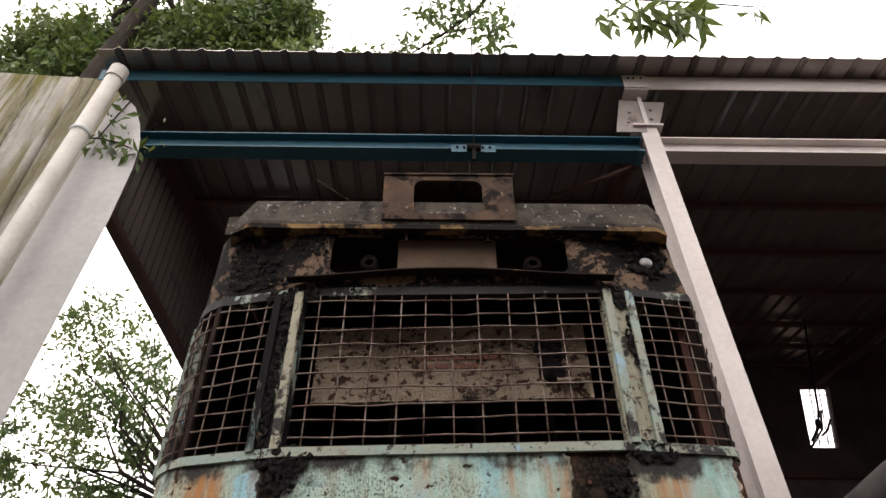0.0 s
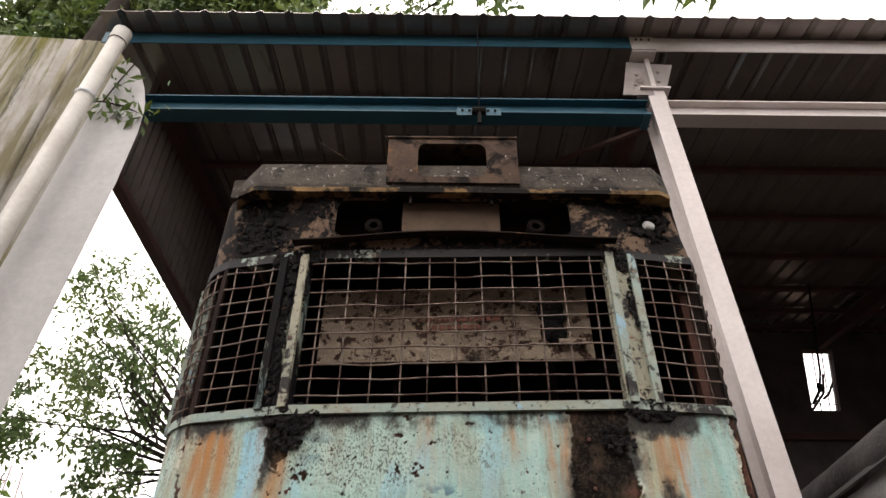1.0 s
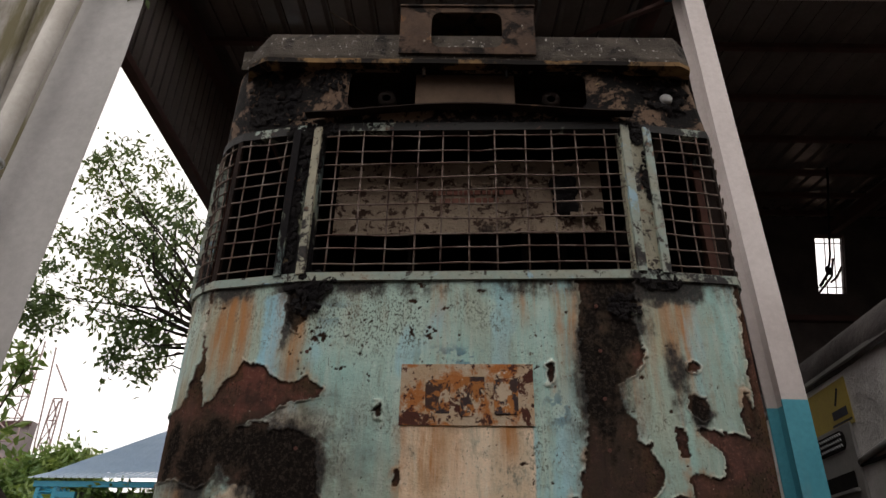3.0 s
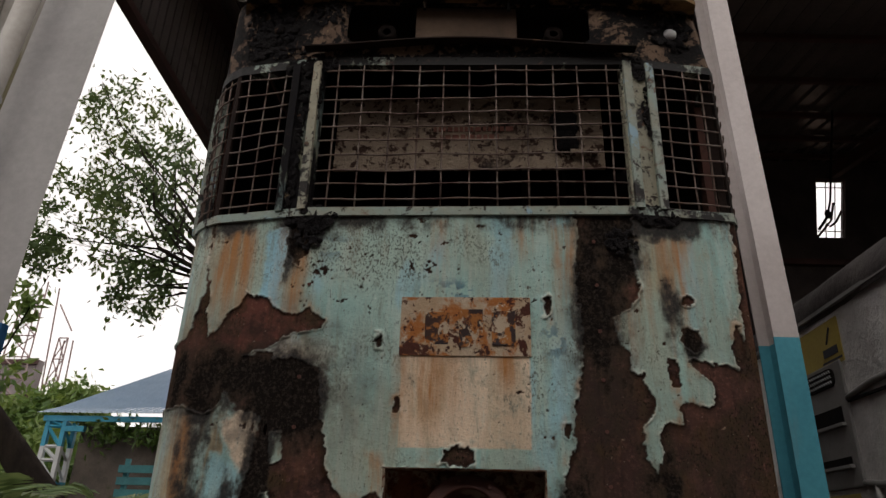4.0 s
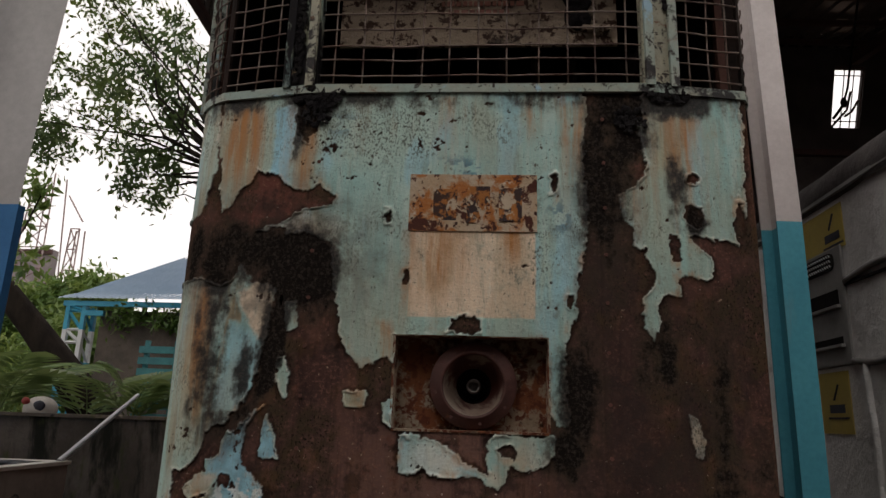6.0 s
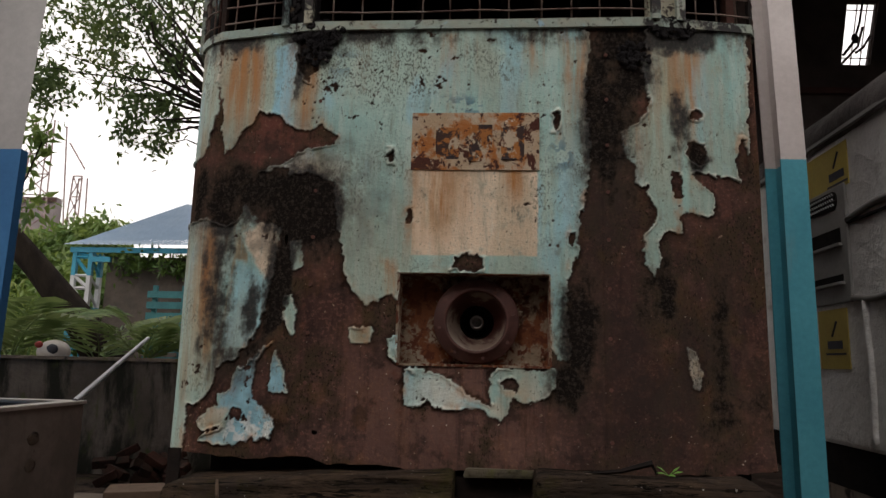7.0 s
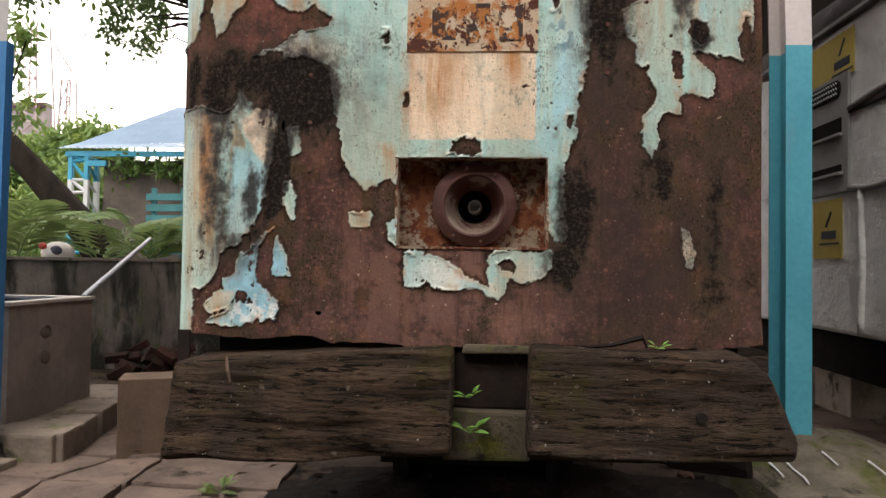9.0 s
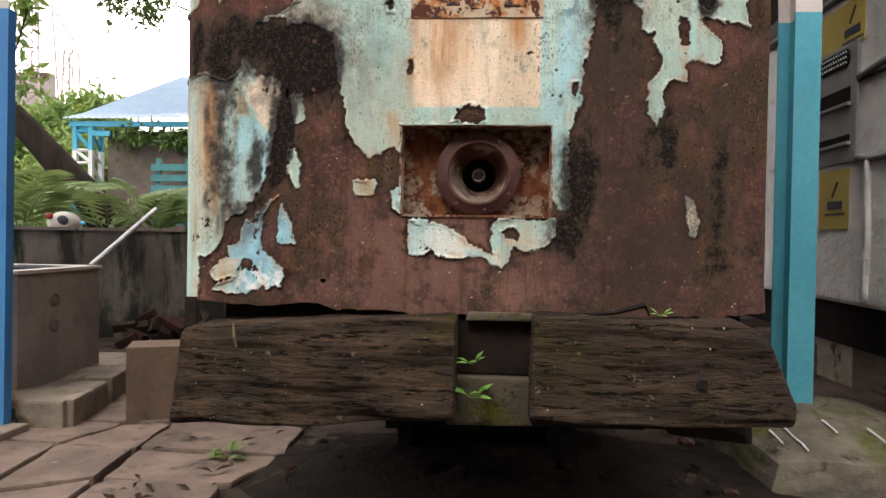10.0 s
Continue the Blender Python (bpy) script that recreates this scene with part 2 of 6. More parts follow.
M_BRICKWALL = surface("old_damp_masonry", (0.15, 0.125, 0.105), (0.09, 0.08, 0.07), 0.9, 2, 14, 0.6, 0.03, stains=(((0.05, 0.07, 0.025), 3, 0.55, 0.7, ALL),))
M_LATTICE = surface("cyan_lattice_paint", (0.06, 0.38, 0.56), (0.05, 0.32, 0.48), 0.5, 3, 25, 0.1, 0.004)
M_LATTICEW = surface("white_lattice_paint", (0.70, 0.72, 0.72), (0.60, 0.62, 0.62), 0.5, 3, 25, 0.1, 0.004)
M_PALLET = surface("faded_turquoise_slats", (0.08, 0.28, 0.30), (0.06, 0.20, 0.22), 0.7, 4, 25, 0.2, 0.004)
M_TOWER = surface("red_white_mast_paint", (0.32, 0.25, 0.24), (0.26, 0.19, 0.185), 0.6, 0.5, 5, 0.1, 0.004)
M_FARWALL = surface("far_grey_facade", (0.30, 0.27, 0.27), (0.22, 0.19, 0.19), 0.8, 0.5, 6, 0.1, 0.02)
M_TARP = surface("silver_tarpaulin", (0.66, 0.65, 0.64), (0.50, 0.49, 0.48), 0.42, 2.2, 7, 0.7, 0.05, 0.1, stains=(((0.33, 0.31, 0.30), 3, 0.58, 0.72, ALL),))
M_DARKTARP = surface("black_tarpaulin", (0.05, 0.045, 0.045), (0.09, 0.08, 0.078), 0.6, 3, 14, 0.6, 0.03)
M_VEHICLE = surface("dusty_grey_panel", (0.22, 0.215, 0.21), (0.16, 0.155, 0.15), 0.5, 2.5, 25, 0.15, 0.005)
M_YELLOW = surface("yellow_sticker", (0.40, 0.31, 0.07), (0.34, 0.26, 0.07), 0.5, 4, 40, 0.05, 0.002)
M_INK = surface("dark_ink", (0.03, 0.035, 0.05), (0.05, 0.05, 0.06), 0.6, 6, 40, 0.05, 0.001)
M_CARTON = surface("brown_stone_block", (0.14, 0.098, 0.070), (0.10, 0.07, 0.052), 0.8, 5, 45, 0.4, 0.006, stains=(((0.08, 0.06, 0.045), 6, 0.56, 0.7, ALL),))
M_REDBRICK = surface("broken_red_brick", (0.075, 0.034, 0.026), (0.042, 0.024, 0.020), 0.9, 6, 40, 0.6, 0.012, stains=(((0.03, 0.025, 0.02), 7, 0.5, 0.62, ALL),), vary=0.6)
M_STEELTUBE = surface("grey_steel_tube", (0.45, 0.46, 0.47), (0.36, 0.37, 0.38), 0.45, 6, 40, 0.1, 0.002, 0.3)
M_MASKW = surface("white_painted_stone", (0.62, 0.58, 0.52), (0.52, 0.47, 0.42), 0.7, 8, 40, 0.2, 0.004)
M_MASKR = surface("red_paint", (0.45, 0.06, 0.05), (0.36, 0.05, 0.04), 0.6, 8, 40, 0.1, 0.003)
M_PED = surface("splashed_concrete_footing", (0.15, 0.13, 0.10), (0.08, 0.07, 0.055), 0.9, 4, 35, 0.8, 0.015, stains=(((0.07, 0.075, 0.025), 3, 0.52, 0.68, ALL), ((0.03, 0.028, 0.022), 7, 0.56, 0.66, ALL), ((0.55, 0.53, 0.50), 19, 0.68, 0.70, (1, 1, 0.4))))
M_HILL = surface("hazy_hill", (0.35, 0.42, 0.47), (0.32, 0.39, 0.45), 1.0, 0.02, 0.2, 0.0, 0.01)


def wood_material():
    n = Nodes("rotten_mossy_timber")
    grain = n.noise(17, 10, 0.78, (0.13, 1, 1), 0.5)
    fine = n.noise(70, 7, 0.8, (0.12, 1, 1), 0.4)
    blotch = n.noise(4.0, 7, 0.7)
    color = n.mix(n.ramp(grain, 0.32, 0.68), (0.012, 0.009, 0.007), (0.125, 0.084, 0.056))
    color = n.mix(n.ramp(blotch, 0.40, 0.62), color, n.mix(grain, (0.018, 0.015, 0.013), (0.082, 0.060, 0.047)))
    color = n.mix(n.ramp(n.noise(2.9, 9, 0.78), 0.50, 0.68), color, n.mix(fine, (0.026, 0.023, 0.008), (0.082, 0.068, 0.022)))
    color = n.mix(n.ramp(fine, 0.48, 0.42), color, (0.008, 0.006, 0.005))
    color = n.mix(n.ramp(n.noise(18, 4, 0.6), 0.66, 0.72), color, (0.16, 0.125, 0.10))
    color = n.mix(n.ramp(n.noise(70, 4, 0.6), 0.70, 0.73), color, (0.5, 0.48, 0.44))
    return n.finish(color, 0.9, n.math("ADD", n.math("ADD", grain, blotch), n.math("MULTIPLY", fine, 0.7)), 1.0, 0.035, 0.0, 0.06)


def leaf_material(name, dark, light, yellow):
    n = Nodes(name)
    color = n.mix(n.island(), dark, light)
    color = n.mix(n.ramp(n.noise(0.9, 3), 0.45, 0.75), color, yellow)
    mat = n.finish(color, 0.5)
    t = n.add("ShaderNodeBsdfTranslucent")
    n.put(n.mix(0.5, color, yellow), t.inputs["Color"])
    m = n.add("ShaderNodeMixShader")
    m.inputs[0].default_value = 0.35
    n.tree.links.new(n.bsdf.outputs[0], m.inputs[1])
    n.tree.links.new(t.outputs[0], m.inputs[2])
    n.tree.links.new(m.outputs[0], n.tree.nodes["Material Output"].inputs["Surface"])
    return mat


M_WOOD = wood_material()
M_LEAF = leaf_material("mango_leaves", (0.035, 0.075, 0.018), (0.075, 0.13, 0.03), (0.14, 0.17, 0.035))
M_BUSH = leaf_material("bright_bush_leaves", (0.05, 0.12, 0.025), (0.13, 0.22, 0.05), (0.24, 0.30, 0.07))
M_PALM = leaf_material("palm_leaves", (0.055, 0.12, 0.03), (0.13, 0.21, 0.06), (0.27, 0.31, 0.12))
M_SPROUT = leaf_material("young_leaves", (0.08, 0.20, 0.03), (0.13, 0.28, 0.05), (0.18, 0.32, 0.06))


def front_material():
    """Old turquoise paint over oxide primer; where each coat is left, and the painted rim light and edge shadow, come
    from the sheet's own mask attributes.
    """
    n = Nodes("peeling_turquoise_on_oxide_red")
    paint, mould, streak = n.attribute("coats")
    cream, blue, white = n.attribute("tints")
    ochre, shade, edge = n.attribute("wear_shade")
    scrawl, pale, ember = n.attribute("marks")
    rim, edge_shadow, olive = n.attribute("peel_light")
    broad, mid, fine = n.noise(3.2, 6), n.noise(16, 7, 0.66), n.noise(85, 5, 0.7)
    drip = n.noise(26, 6, 0.65, (1, 1, 0.07))
    bare = n.mix(n.ramp(broad, 0.32, 0.68), (0.088, 0.046, 0.038), (0.056, 0.032, 0.028))
    bare = n.mix(n.math("MULTIPLY", pale, 0.85), bare, (0.165, 0.095, 0.078))
    bare = n.mix(n.math("MULTIPLY", ember, 0.8), bare, (0.165, 0.062, 0.048))
    bare = n.mix(n.math("MULTIPLY", ember, n.ramp(fine, 0.60, 0.68)), bare, (0.36, 0.17, 0.08))
    bare = n.mix(n.ramp(mid, 0.55, 0.72), bare, (0.120, 0.054, 0.040))
    bare = n.mix(n.math("MULTIPLY", n.ramp(drip, 0.46, 0.68), 0.75), bare, (0.034, 0.022, 0.020))
    coat = n.mix(n.ramp(broad, 0.3, 0.7), (0.29, 0.50, 0.47), (0.40, 0.54, 0.47))
    coat = n.mix(n.math("MULTIPLY", n.ramp(drip, 0.45, 0.65), 0.5), coat, (0.54, 0.63, 0.56))
    coat = n.mix(blue, coat, (0.30, 0.56, 0.66))
    coat = n.mix(cream, coat, n.mix(n.ramp(mid, 0.4, 0.7), (0.76, 0.60, 0.44), (0.68, 0.57, 0.43)))
    coat = n.mix(ochre, coat, n.mix(n.ramp(drip, 0.35, 0.6), (0.40, 0.35, 0.22), (0.27, 0.19, 0.10)))
    coat = n.mix(white, coat, (0.72, 0.74, 0.70))
    coat = n.mix(scrawl, coat, (0.07, 0.16, 0.22))
    line = n.noise(34, 7, 0.72, (1, 1, 0.14), 0.4)
    speck = n.noise(140, 3, 0.6, (1, 1, 0.6))
    coat = n.mix(n.math("MULTIPLY", n.ramp(line, 0.52, 0.68), 0.5), coat, (0.22, 0.25, 0.20))
    coat = n.mix(n.math("MULTIPLY", n.ramp(line, 0.46, 0.34), 0.25), coat, (0.56, 0.63, 0.58))
    coat = n.mix(n.math("MULTIPLY", n.ramp(broad, 0.50, 0.66), n.ramp(speck, 0.50, 0.62)), coat, (0.10, 0.12, 0.10))
    coat = n.mix(n.ramp(fine, 0.60, 0.68), coat, (0.16, 0.18, 0.15))
    bare = n.mix(n.math("MULTIPLY", n.ramp(fine, 0.50, 0.66), 0.6), bare, (0.20, 0.10, 0.075))
    bare = n.mix(n.math("MULTIPLY", n.ramp(n.noise(9, 8, 0.7), 0.50, 0.62), 0.75), bare, (0.034, 0.024, 0.021))
    bare = n.mix(n.math("MULTIPLY", olive, n.ramp(n.noise(22, 8, 0.75), 0.36, 0.58)), bare, (0.052, 0.038, 0.024))
    bare = n.mix(n.math("MULTIPLY", olive, n.ramp(speck, 0.54, 0.64)), bare, (0.018, 0.014, 0.011))
    bare = n.mix(n.math("MULTIPLY", n.ramp(n.noise(6.5, 8, 0.72), 0.52, 0.64), 0.55), bare, (0.125, 0.066, 0.054))
    bare = n.mix(n.ramp(n.noise(52, 3, 0.6), 0.71, 0.75), bare, (0.33, 0.24, 0.17))
    bare = n.mix(n.ramp(n.noise(96, 2, 0.5), 0.745, 0.77), bare, (0.55, 0.47, 0.38))
    coat = n.mix(n.math("MULTIPLY", n.ramp(mid, 0.60, 0.70), 0.6), coat, (0.23, 0.28, 0.24))
    coat = n.mix(n.math("MULTIPLY", n.ramp(n.noise(11, 9, 0.78), 0.52, 0.66), 0.38), coat, (0.20, 0.21, 0.155))
    coat = n.mix(n.math("MULTIPLY", n.ramp(n.noise(5.5, 7, 0.7, (1, 1, 0.5)), 0.55, 0.68), 0.45), coat, (0.34, 0.31, 0.20))
    coat = n.mix(n.math("MULTIPLY", n.ramp(n.noise(60, 6, 0.8, (1, 1, 0.35), 0.6), 0.60, 0.66), 0.8), coat, (0.09, 0.11, 0.10))
    # painted highlight along the curled paint rims
    coat = n.mix(n.math("MULTIPLY", rim, 0.65), coat, (0.66, 0.66, 0.57))
    color = n.mix(paint, bare, coat)
    # painted shadow lines beside the paint edges
    color = n.mix(n.math("MULTIPLY", edge_shadow, 0.7), color, (0.026, 0.017, 0.014))
    color = n.mix(edge, color, (0.022, 0.013, 0.011))
    color = n.mix(n.math("MULTIPLY", streak, n.ramp(drip, 0.30, 0.62)), color, (0.40, 0.18, 0.058))
    # painted shading, with brown streaks in the same mask
    color = n.mix(n.math("MULTIPLY", shade, n.ramp(mid, 0.25, 0.6)), color, (0.042, 0.030, 0.027))
    spot = n.math("MULTIPLY", n.math("SUBTRACT", n.noise(95, 5, 0.8, (1, 1, 0.5)), 0.5), 0.7)
    cover = n.math("ADD", mould, n.math("ADD", spot, n.math("MULTIPLY", n.math("SUBTRACT", mid, 0.5), 0.7)))
    color = n.mix(n.math("MULTIPLY", n.ramp(cover, 0.10, 0.66), 0.6), color, (0.060, 0.045, 0.032))
    color = n.mix(n.math("MULTIPLY", n.ramp(cover, 0.36, 0.86), 0.93), color, n.mix(n.ramp(fine, 0.45, 0.7), (0.008, 0.007, 0.007), (0.045, 0.036, 0.030)))
    rough = n.mix(paint, (0.8, 0.8, 0.8), (0.55, 0.55, 0.55))
    return n.finish(color, rough, n.math("ADD", fine, n.math("MULTIPLY", mid, 1.5)), 0.45, 0.005, 0.0, n.math("MULTIPLY", paint, 0.22))


M_FRONT = front_material()


# ---- mesh helpers ----
def link(name, bm, material, parent=None, label="", smooth=False):
    me = bpy.data.meshes.new(name)
    bm.normal_update()
    bm.to_mesh(me)
    bm.free()
    if material:
        me.materials.append(material)
    if smooth:
        me.polygons.foreach_set("use_smooth", [True] * len(me.polygons))
    ob = new(name, me)
    ob.parent = parent
    return tagged(ob, label)


part = link


def raw(name, verts, faces, material, parent=None, label="", smooth=False):
    me = bpy.data.meshes.new(name)
    me.from_pydata(verts, [], faces)
    me.materials.append(material)
    if smooth:
        me.polygons.foreach_set("use_smooth", [True] * len(me.polygons))
    ob = new(name, me)
    ob.parent = parent
    return tagged(ob, label)


def thing(name, label, category, group="", kind=""):
    return tagged(new(name), label, category, group, kind)


def box(bm, x0, x1, y0, y1, z0, z1, bevel=0.0, m=None):
    got = bmesh.ops.create_cube(bm, size=1)["verts"]
    bmesh.ops.scale(bm, vec=(x1 - x0, y1 - y0, z1 - z0), verts=got)
    bmesh.ops.translate(bm, vec=((x0 + x1) / 2, (y0 + y1) / 2, (z0 + z1) / 2), verts=got)
    if bevel:
        edges = list({e for v in got for e in v.link_edges})
        got = list({v for f in bmesh.ops.bevel(bm, geom=edges, offset=bevel, segments=2, affect="EDGES", profile=0.6)["faces"] for v in f.verts} | {v for v in got if v.is_valid})
    if m is not None:
        bmesh.ops.transform(bm, matrix=m, verts=got)
    return bm


def boxes(*specs, bevel=0.0):
    bm = bmesh.new()
    for s in specs:
        box(bm, *s, bevel=bevel)
    return bm


def rod(bm, a, b, r, seg=8, r2=None):
    a, b = Vector(a), Vector(b)
    way = b - a
    m = Matrix.Translation((a + b) / 2) @ way.to_track_quat("Z", "Y").to_matrix().to_4x4()
    bmesh.ops.create_cone(bm, cap_ends=True, segments=seg, radius1=r, radius2=r if r2 is None else r2, depth=way.length, matrix=m)
    return bm


def tube(bm, pts, r, seg=6):
    """A bent round bar through the points; r: one radius or one for each point."""
    rings = []
    pts = [Vector(p) for p in pts]
    for i, p in enumerate(pts):
        way = (pts[min(i + 1, len(pts) - 1)] - pts[max(i - 1, 0)]).normalized()
        side = way.orthogonal().normalized() if abs(way.x) > 0.9 else way.cross(Vector((1, 0, 0))).normalized()
        up = way.cross(side)
        rad = r[i] if isinstance(r, (list, tuple)) else r
        rings.append([bm.verts.new(p + rad * (math.cos(2 * math.pi * k / seg) * side + math.sin(2 * math.pi * k / seg) * up)) for k in range(seg)])
    for one, two in zip(rings, rings[1:]):
        for k in range(seg):
            bm.faces.new((one[k], one[(k + 1) % seg], two[(k + 1) % seg], two[k]))
    bm.faces.new(rings[0][::-1])
    bm.faces.new(rings[-1])
    return bm


def lathe(bm, profile, centre, seg=40):
    """A turned shape about the y axis through centre, from (radius, y) pairs."""
    rings = []
    for r, y in profile:
        rings.append([bm.verts.new((centre[0] + r * math.cos(2 * math.pi * k / seg), centre[1] + y, centre[2] + r * math.sin(2 * math.pi * k / seg))) for k in range(seg)])
    for one, two in zip(rings, rings[1:]):
        for k in range(seg):
            bm.faces.new((one[k], one[(k + 1) % seg], two[(k + 1) % seg], two[k]))
    return bm


def extrude_outline(bm, pts, y0, y1):
    """A prism along y over an outline of (x, z)."""
    a = [bm.verts.new((x, y0, z)) for x, z in pts]
    b = [bm.verts.new((x, y1, z)) for x, z in pts]
    bm.faces.new(a)
    bm.faces.new(b[::-1])
    for i in range(len(pts)):
        j = (i + 1) % len(pts)
        bm.faces.new((a[j], a[i], b[i], b[j]))
    bmesh.ops.recalc_face_normals(bm, faces=bm.faces)
    return bm


def rounded(x0, x1, z0, z1, r, n=5):
    pts = []
    for cx, cz, a0 in ((x1 - r, z1 - r, 0), (x0 + r, z1 - r, 90), (x0 + r, z0 + r, 180), (x1 - r, z0 + r, 270)):
        for k in range(n + 1):
            a = radians(a0 + 90 * k / n)
            pts.append((cx + r * math.cos(a), cz + r * math.sin(a)))
    return pts


def holed_plate(bm, outer, holes, y0, y1):
    """A plate between y0 and y1 over the outer outline with holes through it, all as lists of (x, z)."""
    for y in (y0, y1):
        edges = []
        for loop in (outer, *holes):
            vs = [bm.verts.new((x, y, z)) for x, z in loop]
            edges += [bm.edges.new((vs[i], vs[(i + 1) % len(vs)])) for i in range(len(vs))]
        bmesh.ops.triangle_fill(bm, use_beauty=True, use_dissolve=False, edges=edges)
    for loop in (outer, *holes):
        a = [bm.verts.new((x, y0, z)) for x, z in loop]
        b = [bm.verts.new((x, y1, z)) for x, z in loop]
        for i in range(len(loop)):
            j = (i + 1) % len(loop)
            bm.faces.new((a[i], a[j], b[j], b[i]))
    bmesh.ops.remove_doubles(bm, verts=bm.verts, dist=0.0004)
    bmesh.ops.recalc_face_normals(bm, faces=bm.faces)
    return bm


def jitter(bm, amount, scale):
    for v in bm.verts:
        v.co += amount * noise.noise_vector(v.co * scale)
    return bm


# ---- value noise on arrays, for the wear of the front sheet ----
TABLE = np.random.RandomState(7).rand(256, 256)


def value_noise(x, y):
    xi, yi = np.floor(x).astype(int), np.floor(y).astype(int)
    fx, fy = x - xi, y - yi
    fx, fy = fx * fx * (3 - 2 * fx), fy * fy * (3 - 2 * fy)
    at = lambda i, j: TABLE[i % 256, j % 256]
    low = at(xi, yi) * (1 - fx) + at(xi + 1, yi) * fx
    high = at(xi, yi + 1) * (1 - fx) + at(xi + 1, yi + 1) * fx
    return low * (1 - fy) + high * fy


def fbm(x, y, scale, octaves=4):
    total, amp, norm = 0, 1.0, 0.0
    for k in range(octaves):
        total = total + amp * (value_noise(x * scale + 17.3 * k, y * scale + 9.1 * k) - 0.5)
        norm, amp, scale = norm + amp, amp * 0.55, scale * 2.03
    return total / norm * 2


def inside(x, z, outline):
    """Signed distance to an outline, positive inside."""
    best, odd = np.full(x.shape, 1e9), np.zeros(x.shape, bool)
    for (ax, az), (bx, bz) in zip(outline, outline[1:] + outline[:1]):
        dx, dz = bx - ax, bz - az
        k = np.clip(((x - ax) * dx + (z - az) * dz) / (dx * dx + dz * dz + 1e-12), 0, 1)
        best = np.minimum(best, np.hypot(x - ax - k * dx, z - az - k * dz))
        if dz:
            odd ^= ((az > z) != (bz > z)) & (x < (z - az) * dx / dz + ax)
    return np.where(odd, best, -best)


def blob(x, z, cx, cz, rx, rz):
    return np.clip(1.15 - np.hypot((x - cx) / rx, (z - cz) / rz), 0, 1)


def step(v, lo, hi):
    k = np.clip((v - lo) / (hi - lo), 0, 1)
    return k * k * (3 - 2 * k)


# ---- ground ----
FACE = 2.3
bm = bmesh.new()
bmesh.ops.create_grid(bm, x_segments=90, y_segments=90, size=9.0)
for v in bm.verts:
    v.co.y += 4.0
    far = max(abs(v.co.x), abs(v.co.y - 4.0))
    if far < 8.9:
        v.co.z = 0.02 * noise.noise(v.co * 1.7) - 0.012
border = [e for e in bm.edges if e.is_boundary]
got = bmesh.ops.extrude_edge_only(bm, edges=border)["geom"]
for v in (g for g in got if isinstance(g, bmesh.types.BMVert)):
    v.co.x, v.co.y = v.co.x * 90, 4 + (v.co.y - 4) * 90
ground = tagged(link("ground", bm, M_GROUND, smooth=True), "damp mossy earth yard with leaf litter", "ground", kind="structure")

# unseen wall added behind the camera; it blocks low sky light from the front
tagged(link("wall_light_block", boxes((-14, 14, -5.0, -4.7, 0, 7.5)), M_SHEDWALL), "unseen wall added behind the camera to block low sky light", "wall", kind="structure")

# ---- shed: columns, beams, roof ----
BEFORE_SHED = set(scene.objects)
COLUMN_Y = 3.95


def roof_z(y):
    return 6.855 + 0.13 * (y - 3.85)


def i_beam_x(bm, x0, x1, y, z, h, w, t=0.012):
    box(bm, x0, x1, y - w / 2, y + w / 2, z - t, z)
    box(bm, x0, x1, y - w / 2, y + w / 2, z - h, z - h + t)
    box(bm, x0, x1, y - t / 2, y + t / 2, z - h + t, z - t)
    return bm


column = thing("steel_column", "pale steel column painted teal below on a concrete footing", "column")
bm = boxes((1.75, 1.90, COLUMN_Y, COLUMN_Y + 0.012, 2.5, 6.22), (1.815, 1.83, COLUMN_Y + 0.012, COLUMN_Y + 0.20, 2.5, 6.22), (1.75, 1.90, COLUMN_Y + 0.20, COLUMN_Y + 0.212, 2.5, 6.22))
for v in bm.verts:
    v.co.x -= 0.024 * (v.co.z - 2.5)  # the upper length leans a little
part("upper_column", bm, M_PINK, column)
part("lower_column", boxes((1.75, 1.90, COLUMN_Y, COLUMN_Y + 0.012, 0.12, 2.5), (1.815, 1.83, COLUMN_Y + 0.012, COLUMN_Y + 0.20, 0.12, 2.5), (1.75, 1.90, COLUMN_Y + 0.20, COLUMN_Y + 0.212, 0.12, 2.5)), M_TEAL, column, "teal painted lower length")
part("cap_plate", boxes((1.60, 1.865, COLUMN_Y - 0.03, COLUMN_Y + 0.24, 6.22, 6.24)), M_PINK, column)
for outline, bolts in (([(1.44, 6.15), (1.715, 6.15), (1.715, 6.60), (1.54, 6.61)], ((1.60, 6.42), (1.57, 6.28))), ([(1.735, 6.245), (1.84, 6.245), (1.955, 6.575), (1.735, 6.585)], ((1.80, 6.46), (1.785, 6.33)))):
    gusset = part("gusset_plate", extrude_outline(bmesh.new(), outline, COLUMN_Y - 0.004, COLUMN_Y + 0.008), M_GUSSET, column)
    for x, z in bolts:
        part("bolt", rod(bmesh.new(), (x, COLUMN_Y - 0.02, z), (x, COLUMN_Y, z), 0.016, 6), M_GUSSET, gusset)
part("post_stub", boxes((1.705, 1.745, COLUMN_Y - 0.02, COLUMN_Y - 0.004, 6.245, 6.72)), M_PINK, column)
bracket = part("purlin_bracket", boxes((1.58, 1.80, COLUMN_Y - 0.112, COLUMN_Y - 0.102, 6.66, 6.84), (1.58, 1.80, COLUMN_Y - 0.10, COLUMN_Y + 0.02, 6.64, 6.66)), M_PINK, column)
for x in (1.63, 1.68, 1.75):
    part("bolt", rod(bmesh.new(), (x, COLUMN_Y - 0.125, 6.79), (x, COLUMN_Y - 0.11, 6.79), 0.010, 6), M_BLACK, bracket)
